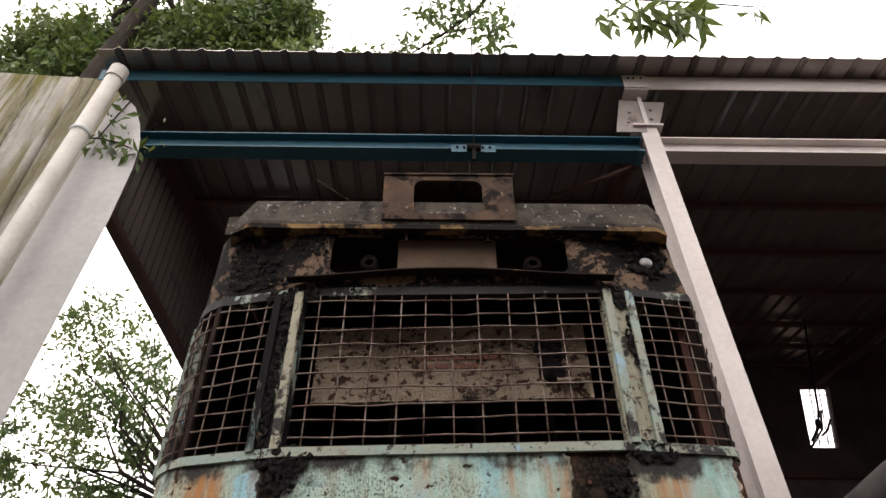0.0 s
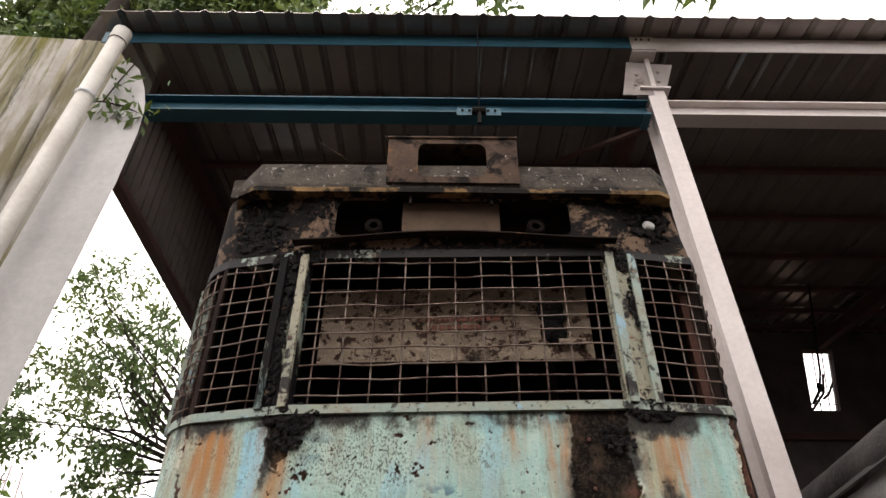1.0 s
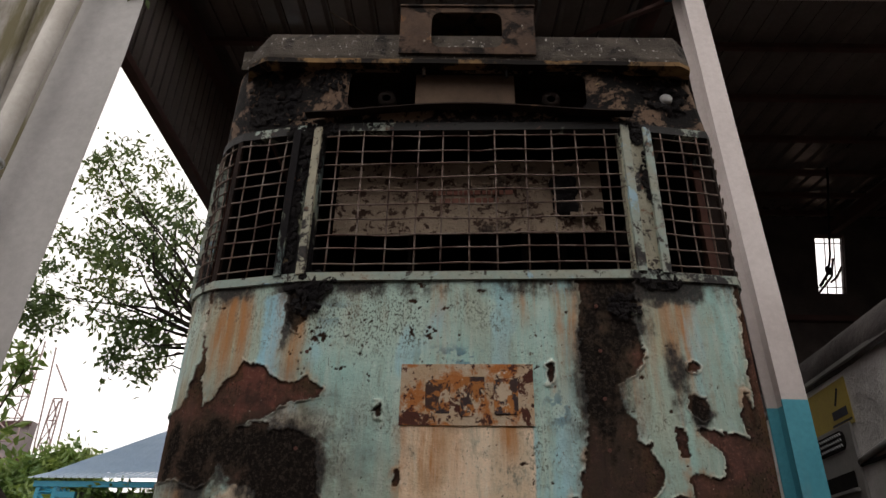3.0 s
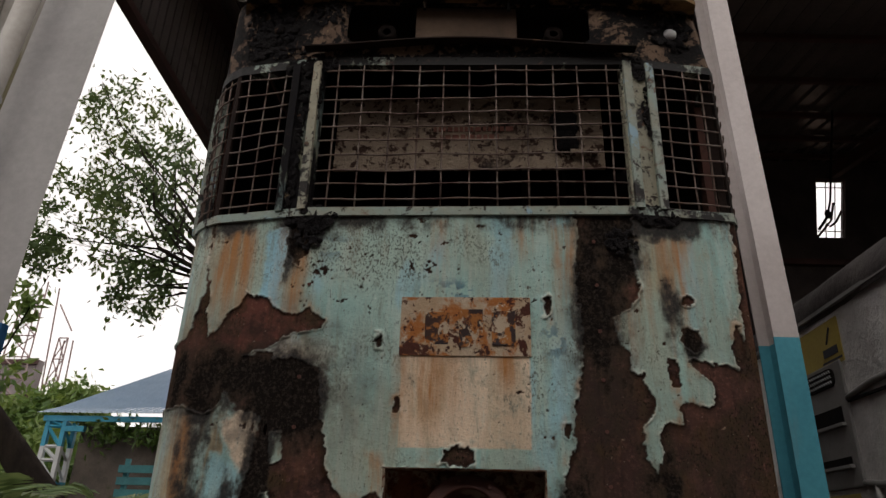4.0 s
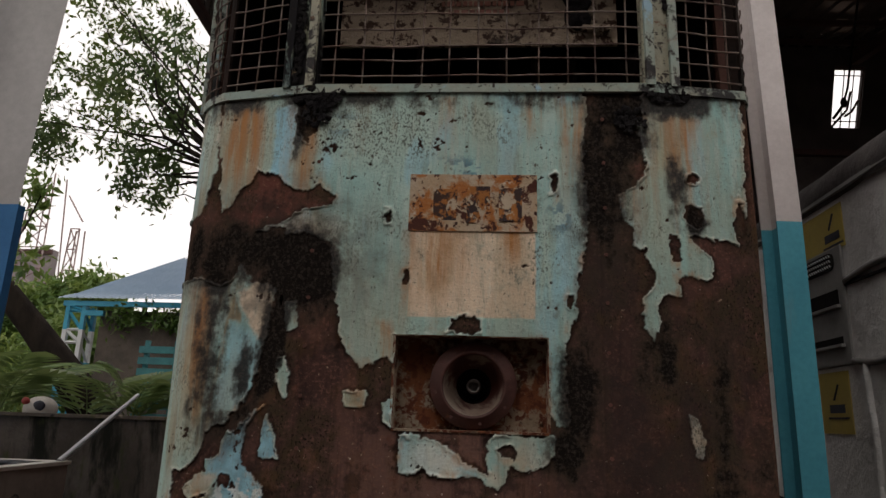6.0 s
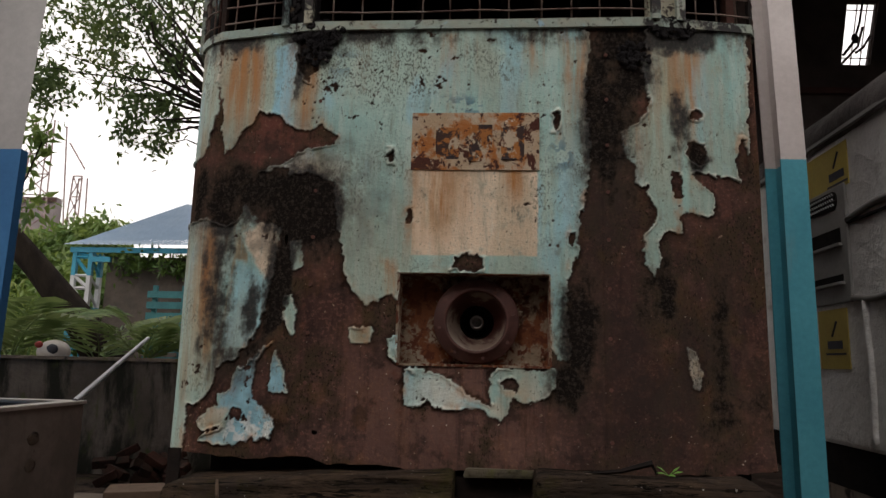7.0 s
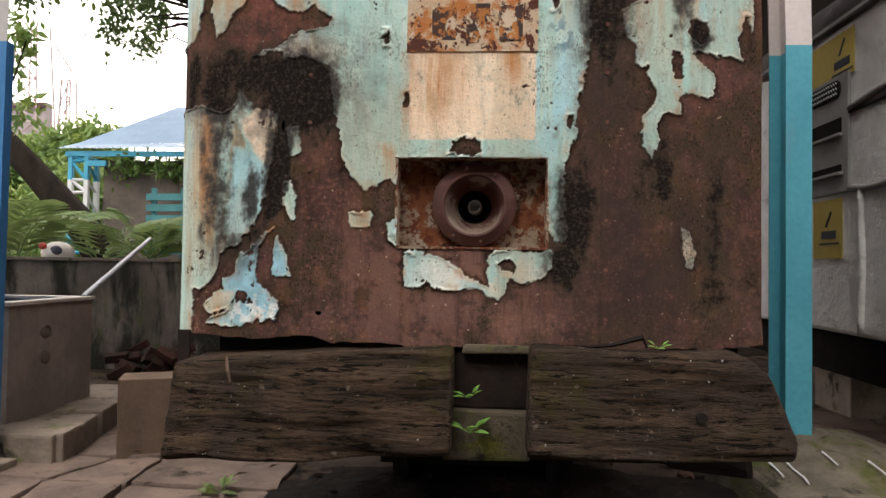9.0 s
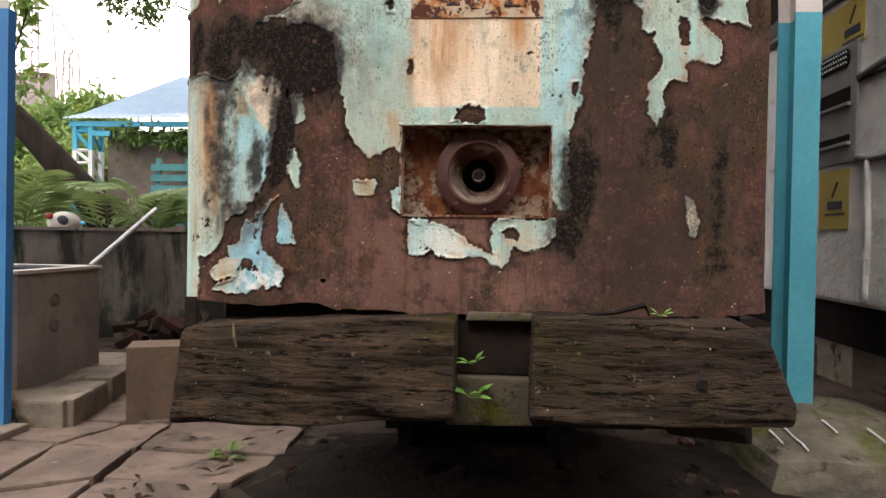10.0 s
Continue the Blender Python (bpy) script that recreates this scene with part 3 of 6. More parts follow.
bm = bmesh.new()
low = [bm.verts.new(p) for p in ((1.29, 3.17, -0.05), (2.50, 3.17, -0.05), (2.50, 4.62, -0.05), (1.29, 4.62, -0.05))]
mid = [bm.verts.new(p) for p in ((1.36, 3.22, 0.165), (2.45, 3.22, 0.155), (2.45, 4.56, 0.16), (1.36, 4.56, 0.16))]
top = [bm.verts.new(p) for p in ((1.60, 3.84, 0.27), (1.99, 3.84, 0.265), (1.99, 4.26, 0.27), (1.60, 4.26, 0.27))]
for one, two in ((low, mid), (mid, top)):
    for i in range(4):
        bm.faces.new((one[i], one[(i + 1) % 4], two[(i + 1) % 4], two[i]))
bm.faces.new(top)
bmesh.ops.subdivide_edges(bm, edges=bm.edges[:], cuts=14, use_grid_fill=True)
part("footing", jitter(jitter(bm, 0.022, 4.0), 0.010, 17.0), M_PED, column, "paint-splashed sloping concrete footing")

for x0, x1, mat, mz in ((-2.95, 1.655, M_TEALBEAM_SHADED, 6.12), (1.82, 9.5, M_PINK, 6.12)):
    teal = mat is M_TEALBEAM_SHADED
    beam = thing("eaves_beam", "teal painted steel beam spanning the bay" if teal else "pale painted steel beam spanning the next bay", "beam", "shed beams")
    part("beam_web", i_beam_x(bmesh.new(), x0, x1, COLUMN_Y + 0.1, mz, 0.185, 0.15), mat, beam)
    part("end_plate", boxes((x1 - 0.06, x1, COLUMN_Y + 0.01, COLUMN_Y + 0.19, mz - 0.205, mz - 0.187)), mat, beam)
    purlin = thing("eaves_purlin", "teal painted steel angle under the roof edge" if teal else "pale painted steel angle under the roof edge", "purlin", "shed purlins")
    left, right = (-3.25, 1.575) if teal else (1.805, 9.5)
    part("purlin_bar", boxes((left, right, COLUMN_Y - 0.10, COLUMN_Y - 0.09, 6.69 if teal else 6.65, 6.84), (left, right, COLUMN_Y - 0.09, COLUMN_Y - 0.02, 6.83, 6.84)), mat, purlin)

hoist = thing("beam_clamp", "dark clamp plate with a thin hanging cable on the beam", "clamp")
plate = part("clamp_plate", boxes((-0.02, 0.36, COLUMN_Y + 0.012, COLUMN_Y + 0.022, 5.88, 5.97)), M_TEALBEAM_SHADED, hoist)
for x in (0.03, 0.09, 0.25, 0.31):
    part("bolt", rod(bmesh.new(), (x, COLUMN_Y + 0.0, 5.935), (x, COLUMN_Y + 0.014, 5.935), 0.012, 6), M_BLACK, plate)
part("pulley", rod(rod(bmesh.new(), (0.11, COLUMN_Y - 0.02, 5.90), (0.23, COLUMN_Y - 0.02, 5.90), 0.035, 10), (0.17, COLUMN_Y - 0.02, 5.94), (0.17, COLUMN_Y - 0.02, 5.74), 0.018, 6), M_BLACK, hoist)
part("cable", tube(bmesh.new(), [(0.17, COLUMN_Y - 0.03, 5.90), (0.165, COLUMN_Y - 0.3, 6.9), (0.165, COLUMN_Y - 0.62, 8.1), (0.16, COLUMN_Y - 0.8, 10.5)], 0.006, 5), M_BLACK, hoist)


def ribbed_sheet(name, x0, x1, y0, y1, zf, material, pitch=0.21, rise=0.03, label="", lap=None):
    """A ribbed metal sheet with ribs along y."""
    xs = []
    x = x0
    while x < x1:
        for dx, dz in ((0, 0), (0.15, 0), (0.175, 0.75 * rise), (0.19, rise), (0.205, 0.75 * rise), (0.23, 0)):
            xs.append((x + dx, dz))
        x += pitch
    ys = np.linspace(y0, y1, 9)
    verts, faces = [], []
    for k in (0.0, 0.004):
        for y in ys:
            verts += [(x, y, zf(y) + dz + k) for x, dz in xs]
    n, rows = len(xs), len(ys)
    for layer in (0, 1):
        for j in range(rows - 1):
            for i in range(n - 1):
                a = layer * n * rows + j * n + i
                f = (a, a + 1, a + n + 1, a + n)
                faces.append(f if layer else f[::-1])
    for i in range(n - 1):
        faces.append((i, i + 1, n * rows + i + 1, n * rows + i))
    return raw(name, verts, faces, material)


roof_sheet = tagged(ribbed_sheet("ceiling", -3.22, 11.0, 3.62, 10.7, roof_z, M_SHEET, 0.25, 0.036), "dull brown ribbed metal roof sheets seen from below", "roof", kind="structure")
for i, y in enumerate((4.75, 5.75, 6.75, 7.75, 8.75, 9.55, 10.25)):
    z = roof_z(y) - 0.01
    tagged(link("roof_purlin", boxes((-3.1, 11, y - 0.035, y + 0.035, z - 0.10, z - 0.09), (-3.1, 11, y - 0.004, y + 0.004, z - 0.09, z)), M_REDSTEEL), "dark oxide red steel purlin under the roof sheets", "purlin", "shed purlins")
for x in (-2.95, 1.82, 6.6):
    rafter = thing("roof_rafter", "dark steel rafter with a diagonal brace", "rafter", "shed rafters")
    bm = bmesh.new()
    m = Matrix.Translation((x, 4.1, roof_z(4.1) - 0.24)) @ pose(0, 0, 0, math.degrees(math.atan(0.13)))
    box(bm, -0.06, 0.06, 0.6 if x < 0 else 0, 6.5, -0.1, 0.1, m=m)
    part("rafter_bar", bm, M_REDSTEEL, rafter)
    if x > 0:
        part("brace", rod(bmesh.new(), (x - 0.15, 4.15, 5.95), (x - 0.7, 5.6, roof_z(5.6) - 0.12), 0.03, 6), M_REDSTEEL, rafter)

# left cladding under the roof edge
xs = np.arange(4.42, 10.6, 0.075)
verts = [(-3.0 + (0.02 if i % 2 else 0), y, z) for i, y in enumerate(xs) for z in (5.58, roof_z(y))]
faces = [(2 * i, 2 * i + 1, 2 * i + 3, 2 * i + 2) for i in range(len(xs) - 1)]
tagged(raw("wall_side", verts, faces, M_SHEET), "dark corrugated cladding hung under the roof", "cladding", kind="structure")
tagged(link("trim", boxes((-3.06, -2.96, 4.42, 10.6, 5.52, 5.60)), M_REDSTEEL), "dark steel rail along the cladding's foot", "rail", kind="structure")

# back and far end of the shed
WIN = ((6.093, 6.235), (6.564, 6.235), (6.812, 7.39), (6.289, 7.39))


def win(u, v):
    """A place in the racked window opening, from 0 to 1 across and up."""
    low, high = Vector(WIN[0]).lerp(Vector(WIN[1]), u), Vector(WIN[3]).lerp(Vector(WIN[2]), u)
    p = low.lerp(high, v)
    return (p.x, 10.64, p.y)


bm = bmesh.new()
holed_plate(bm, [(-3.0, 0), (11.2, 0), (11.2, 8.0), (-3.0, 8.0)], [list(WIN)], 10.6, 10.75)
tagged(link("wall_back", bm, M_SHEDWALL), "back wall of the shed, coloured dark for the dim interior", "wall", kind="structure")
tagged(link("wall_end", boxes((11.0, 11.15, 3.9, 10.6, 0, 7.9)), M_SHEDWALL), "dark end wall of the shed", "wall", kind="structure")
window = thing("window_1", "small bright barred window high in the back wall", "window", kind="structure")
for a, b in (((0, 0), (1, 0)), ((1, 0), (1, 1)), ((1, 1), (0, 1)), ((0, 1), (0, 0))):
    part("window_frame", rod(bmesh.new(), win(*a), win(*b), 0.022, 4), M_REDSTEEL, window)
for k in (0.36, 0.68):
    part("bar", rod(bmesh.new(), win(k, 0), win(k, 1), 0.010, 5), M_REDSTEEL, window)
for k in (0.12, 0.86):
    part("bar", rod(bmesh.new(), win(0, k), win(1, k), 0.010, 5), M_REDSTEEL, window)
part("bent_bar", tube(bmesh.new(), [win(0.05, 0.02), win(0.3, 0.16), win(0.55, 0.3), win(0.62, 0.6)], 0.022, 5), M_REDSTEEL, window)
part("bent_bar", tube(bmesh.new(), [win(0.9, 0.46), win(0.72, 0.28), win(0.5, 0.2)], 0.022, 5), M_REDSTEEL, window)
tagged(link("wall_girt", boxes((2.0, 10.9, 10.50, 10.6, 5.70, 5.80)), M_REDSTEEL), "dark steel girt across the back wall", "girt")
chain = thing("hanging_chain", "dark chain and hook hanging before the window", "chain")
part("chain_run", tube(bmesh.new(), [(5.62, 8.7, 7.62), (5.56, 8.7, 7.3), (5.40, 8.7, 6.6), (5.26, 8.7, 5.95), (5.19, 8.7, 5.75)], 0.016, 6), M_BLACK, chain)
bm = bmesh.new()
bmesh.ops.create_icosphere(bm, subdivisions=2, radius=0.06, matrix=Matrix.Translation((5.18, 8.7, 5.72)) @ Matrix.Diagonal((0.8, 0.6, 1.3, 1)))
tube(bm, [(5.18, 8.7, 5.70), (5.09, 8.7, 5.58), (5.01, 8.7, 5.48)], 0.022, 6)
part("hook_block", bm, M_BLACK, chain)

# the shed stands slightly askew to the locomotive
SKEW = Matrix.Translation((1.82, COLUMN_Y, 0)) @ Matrix.Rotation(radians(3.2), 4, "Z") @ Matrix.Translation((-1.82, -COLUMN_Y, 0))
for ob in list(scene.objects):
    if ob not in BEFORE_SHED and ob.parent is None:
        ob.matrix_basis = SKEW @ ob.matrix_basis

for x, y, n in ((1.55, 3.60, 5), (1.46, 3.52, 3), (1.98, 3.56, 4), (1.80, 3.66, 3), (2.06, 3.50, 3)):
    run = [(x + 0.010 * math.sin(3 * k), y - 0.075 * k, 0.178 + 0.155 * (y - 0.075 * k - 3.22)) for k in range(n)]
    part("paint_run", tube(bmesh.new(), run, [0.007] + [0.005] * (n - 1), 5), M_LATTICEW, column, "white paint run")

# ---- left building: white wall, rounded pier, rain pipe ----
bm = bmesh.new()
outline = [(-8.0, 2.53), (-3.32, 2.53), (-3.32, 7.06), (-3.42, 7.22), (-3.6, 7.28), (-8.0, 7.98)]
extrude_outline(bm, outline, 3.96, 4.25)
tagged(link("wall_left", bm, M_MOSSWALL), "white wall with green moss streaks from its top", "wall", kind="structure")
tagged(link("wall_left_foot", boxes((-8.0, -3.32, 3.955, 4.25, 0, 2.53)), M_BLUEWALL), "blue painted foot of the white wall", "wall", kind="structure")
for x, w, d in ((-3.80, 0.045, 0.05),):
    bm = bmesh.new()
    tube(bm, [(x, 3.955, 7.26), (x - 0.02, 3.955, 6.2), (x + 0.01, 3.955, 4.5), (x, 3.955, 2.6)], w, 8)
    tagged(link("wall_rib", bm, M_MOSSWALL, smooth=True), "moss-stained plaster rib running down the white wall", "rib")
pier = thing("rounded_pier", "whitewashed pier with a rounded shoulder and blue foot", "pier")
pts = [(-3.26, 2.45), (-2.715, 2.45), (-2.69, 3.18), (-2.63, 4.12), (-2.575, 4.95), (-2.565, 5.5), (-2.59, 5.80), (-2.67, 6.06), (-2.78, 6.30), (-2.87, 6.40), (-2.95, 6.43), (-3.0, 6.38)]
bm = extrude_outline(bmesh.new(), pts, 3.60, 3.68)
bmesh.ops.scale(bm, vec=(0.9, 1, 0.985), space=Matrix.Translation((3.6, 0, -2.45)), verts=[v for v in bm.verts if v.co.y > 3.64])
part("pier_body", bm, M_WHITE, pier, smooth=False)
part("pier_foot", extrude_outline(bmesh.new(), [(-3.42, 0.0), (-2.735, 0.0), (-2.715, 2.45), (-3.26, 2.45)], 3.598, 3.66), M_BLUEWALL, pier, "blue painted foot")
pipe = thing("rain_pipe", "dirty white plastic rain pipe strapped to the wall", "pipe")
part("pipe_run", rod(bmesh.new(), (-3.382, 3.42, -0.02), (-2.945, 3.42, 6.52), 0.070, 20), M_PIPE, pipe, smooth=True)
part("socket", rod(bmesh.new(), (-2.949, 3.42, 6.46), (-2.94, 3.42, 6.60), 0.080, 20), M_PIPE, pipe)
part("mouth", rod(bmesh.new(), (-2.94, 3.42, 6.595), (-2.94, 3.42, 6.606), 0.064, 20), M_BLACK, pipe)
for z in (5.75, 3.9):
    part("strap", lathe(bmesh.new(), [(0.079, -0.015), (0.083, 0), (0.079, 0.015)], (0, 0, 0), 20), M_STEELTUBE, pipe).matrix_basis = pose(-2.945 - 0.0669 * (6.52 - z), 3.42, z, 90, 0, 0)

# ---- raised kerb, tank, retaining wall ----
bm = bmesh.new()
pts = [(-2.47, 3.78), (-2.66, 4.8), (-2.78, 5.4), (-8, 5.4), (-8, 3.78)]
a = [bm.verts.new((x, y, 0.17)) for x, y in pts]
b = [bm.verts.new((x, y, -0.05)) for x, y in pts]
bm.faces.new(a)
for i in range(len(pts)):
    bm.faces.new((a[i], b[i], b[(i + 1) % len(pts)], a[(i + 1) % len(pts)]))
bmesh.ops.recalc_face_normals(bm, faces=bm.faces)
tagged(link("plinth", bm, M_KERB), "raised mossy concrete plinth", "plinth", kind="structure")
for i, (p, q) in enumerate((((-2.42, 3.74), (-2.53, 4.30)), ((-2.54, 4.34), (-2.66, 4.86)), ((-3.35, 3.72), (-2.44, 3.72)))):
    p, q = Vector((*p, 0)), Vector((*q, 0))
    way = (q - p).normalized()
    m = Matrix.Translation(p) @ Matrix.Rotation(math.atan2(way.y, way.x), 4, "Z")
    bm = box(bmesh.new(), 0.01, (q - p).length - 0.01, -0.012, 0.32, -0.03, 0.186 + 0.006 * (i % 2), bevel=0.018, m=m)
    bmesh.ops.subdivide_edges(bm, edges=bm.edges[:], cuts=1, use_grid_fill=True)
    tagged(link("kerb_stone", jitter(bm, 0.008, 6), M_KERB), "worn mossy concrete kerb stone", "kerb stone", "kerb stones", kind="structure")
bm = box(bmesh.new(), -4.2, -2.62, 2.3, 3.66, -0.04, 0.07, bevel=0.012)
bmesh.ops.subdivide_edges(bm, edges=bm.edges[:], cuts=3, use_grid_fill=True)
tagged(link("step_slab", jitter(bm, 0.015, 4), M_KERB), "low mossy concrete slab before the kerb", "slab", kind="structure")
tank = thing("water_tank", "open rendered concrete tank with a thin rim", "tank")
for spec in ((-4.4, -2.90, 3.93, 4.01, 0.10, 0.91), (-4.4, -2.90, 4.72, 4.80, 0.10, 0.91), (-2.98, -2.90, 4.008, 4.722, 0.10, 0.91), (-4.4, -4.32, 4.008, 4.722, 0.10, 0.91)):
    part("tank_wall", boxes(spec), M_TANK, tank)
part("tank_floor", boxes((-4.33, -2.97, 4.0, 4.73, 0.19, 0.24)), M_TANK, tank)
part("rim", boxes((-4.42, -2.885, 3.915, 4.03, 0.91, 0.935), (-4.42, -2.885, 4.7, 4.815, 0.91, 0.935), (-3.0, -2.885, 4.03, 4.7, 0.91, 0.935), bevel=0.004), M_MASKW, tank)
for z in (0.72, 0.55):
    bm = bmesh.new()
    bmesh.ops.create_icosphere(bm, subdivisions=2, radius=0.055, matrix=Matrix.Translation((-2.898, 4.28, z)) @ Matrix.Diagonal((0.18, 1.0, 0.8, 1)))
    part("patch", jitter(bm, 0.01, 20), M_KERB, tank, "dark chipped patch", True)
bm = bmesh.new()
bmesh.ops.create_grid(bm, x_segments=70, y_segments=14, size=0.5)
for v in bm.verts:
    x, z = -11 + (v.co.x + 0.5) * 9.3, 0.0 + (v.co.y + 0.5) * 1.22
    v.co = (x, 7.2 + 0.012 * noise.noise(Vector((x * 2, z * 3, 1))), z)
box(bm, -11, -1.7, 7.24, 7.5, 0, 1.2)
tagged(link("wall_retaining", bm, M_RETAIN, smooth=True), "low plastered retaining wall black with mould", "wall", kind="structure")
tagged(link("wall_coping", boxes((-11, -1.7, 7.17, 7.52, 1.2, 1.235)), M_KERB), "flat mossy coping of the low wall", "coping", kind="structure")
tagged(link("planter_soil", boxes((-16, -1.7, 7.5, 12.0, 0.0, 1.12)), M_GROUND), "raised soil bed behind the low wall", "soil", kind="structure")
tube_pole = thing("steel_pole", "thin grey steel pole leaning from tank to wall", "pole")
part("pole_tube", rod(bmesh.new(), (-2.92, 4.72, 0.93), (-3.72, 7.2, 1.45), 0.022, 10), M_STEELTUBE, tube_pole)
stone = thing("brown_block", "plain brown stone block on the paving", "block")
part("block_body", box(bmesh.new(), -0.19, 0.19, -0.14, 0.14, 0, 0.48, bevel=0.006, m=pose(-2.05, 4.10, 0, 0, 0, 22)), M_CARTON, stone)


# ---- locomotive ----
def plan(u):
    """Place on the front's outline in plan: (x, y) for a width u from the middle."""
    a, s = abs(u), math.copysign(1, u)
    if a <= 0.62:
        return u, FACE
    if a <= 1.0:
        return u, FACE + 0.07 * (a - 0.62) / 0.38
    k = a - 1.0
    flare, reach = (0.17, 0.12) if u < 0 else (0.03, 0.05)
    return s * (1.0 + flare * (1 - math.exp(-k / reach))), FACE + 0.07 + (0.75 if u < 0 else 0.95) * k


def outward(u):
    x0, y0 = plan(u - 0.004)
    x1, y1 = plan(u + 0.004)
    v = Vector((y1 - y0, -(x1 - x0), 0))
    return v.normalized()


def sweep(bm, profile, u0, u1, n=40):
    """A closed profile of (out, z) carried along the front's outline."""
    rings = []
    for i in range(n + 1):
        u = u0 + (u1 - u0) * i / n
        x, y = plan(u)
        o = outward(u)
        rings.append([bm.verts.new((x + o.x * k, y + o.y * k, z)) for k, z in profile])
    m = len(profile)
    for one, two in zip(rings, rings[1:]):
        for k in range(m):
            bm.faces.new((one[k], one[(k + 1) % m], two[(k + 1) % m], two[k]))
    bm.faces.new(rings[0][::-1])
    bm.faces.new(rings[-1])
    bmesh.ops.recalc_face_normals(bm, faces=bm.faces)
    return bm


def straight_sweep(bm, profile, half, y):
    """The roof edge: a profile of (out, z) run straight across, with ends that fall back."""
    rings = []
    ends = half - 0.055
    for x, back, drop in ((-half - 0.06, 0.16, 0.13), (-half - 0.02, 0.05, 0.07), (-half + 0.07, 0.0, 0.0), *((k * 0.1 - half + 0.12, 0.0, 0.0) for k in range(int(half * 20) - 2)), (ends - 0.03, 0.0, 0.0), (ends + 0.02, 0.03, 0.04), (ends + 0.035, 0.14, 0.06)):
        rings.append([bm.verts.new((x, y - k + back, z - (drop if z > 3.60 else 0) + 0.004 * noise.noise(Vector((x * 5, z * 5, 0))))) for k, z in profile])
    m = len(profile)
    for one, two in zip(rings, rings[1:]):
        for k in range(m):
            bm.faces.new((one[k], one[(k + 1) % m], two[(k + 1) % m], two[k]))
    bm.faces.new(rings[0][::-1])
    bm.faces.new(rings[-1])
    bmesh.ops.recalc_face_normals(bm, faces=bm.faces)
    return bm


loco = thing("locomotive", "derelict small railway locomotive with peeling turquoise paint and caged windows", "locomotive")

# where the turquoise coat is still on the front sheet, in metres across and up
MAIN = [(-0.608, 2.60), (0.401, 2.60), (0.394, 2.198), (0.405, 2.051), (0.398, 1.928), (0.368, 1.785), (0.357, 1.645), (0.324, 1.585), (0.316, 1.448), (0.327, 1.294), (0.289, 1.282), (0.260, 1.331), (0.247, 1.565), (-0.273, 1.569), (-0.270, 1.475), (-0.301, 1.498), (-0.384, 1.465), (-0.453, 1.527), (-0.472, 1.638), (-0.497, 1.761), (-0.503, 1.844), (-0.520, 1.903), (-0.615, 1.932), (-0.688, 1.932), (-0.630, 2.023), (-0.530, 2.042), (-0.519, 2.076), (-0.572, 2.130), (-0.616, 2.083), (-0.610, 2.272)]
UPPER_LEFT = [(-0.999, 2.60), (-0.597, 2.60), (-0.600, 2.272), (-0.612, 2.083), (-0.709, 2.131), (-0.732, 2.164), (-0.819, 2.186), (-0.870, 2.132), (-0.929, 2.057), (-0.960, 2.031), (-0.974, 2.079), (-0.967, 2.166), (-0.998, 2.276)]
TONGUE = [(-0.837, 1.945), (-0.712, 1.979), (-0.650, 2.009), (-0.583, 1.924), (-0.711, 1.958)]
EDGE = [(-1.5, 2.60), (-1.006, 2.60), (-1.001, 2.166), (-1.033, 2.057), (-1.046, 2.025), (-1.5, 2.0)]
LOWER_LEFT = [(-1.5, 1.747), (-1.028, 1.779), (-0.984, 1.758), (-0.909, 1.748), (-0.851, 1.822), (-0.805, 1.770), (-0.721, 1.749), (-0.698, 1.718), (-0.711, 1.574), (-0.744, 1.432), (-0.799, 1.311), (-0.896, 1.230), (-0.971, 1.129), (-0.990, 1.100), (-1.021, 1.109), (-1.024, 0.90), (-1.5, 0.90)]
SLIVER = [(-0.672, 1.698), (-0.622, 1.694), (-0.617, 1.585), (-0.659, 1.565), (-0.683, 1.636)]
SHRED = [(-0.689, 1.477), (-0.645, 1.494), (-0.622, 1.434), (-0.638, 1.354), (-0.672, 1.423)]
CORNER = [(-0.785, 1.287), (-0.717, 1.328), (-0.757, 1.252), (-0.756, 1.153), (-0.705, 1.100), (-0.649, 1.047), (-0.658, 1.020), (-0.694, 0.974), (-0.796, 0.967), (-0.963, 0.977), (-0.935, 1.005), (-0.880, 1.024), (-0.843, 1.043), (-0.825, 1.080), (-0.899, 1.096), (-0.895, 1.128), (-0.853, 1.151), (-0.826, 1.233)]
CORNER_CHIP = [(-0.729, 1.189), (-0.698, 1.297), (-0.670, 1.226), (-0.642, 1.146), (-0.715, 1.154)]
CORNER_RUST = [(-0.973, 1.041), (-0.918, 1.087), (-0.834, 1.107), (-0.871, 1.061), (-0.945, 1.019)]
UNDER_LAMP = [(-0.242, 1.245), (-0.108, 1.229), (-0.055, 1.195), (-0.011, 1.161), (0.051, 1.135), (0.058, 1.223), (0.084, 1.256), (0.283, 1.252), (0.276, 1.191), (0.250, 1.148), (0.173, 1.133), (0.129, 1.146), (0.121, 1.102), (0.087, 1.079), (0.016, 1.117), (-0.027, 1.108), (-0.107, 1.111), (-0.160, 1.132), (-0.222, 1.122), (-0.236, 1.166)]
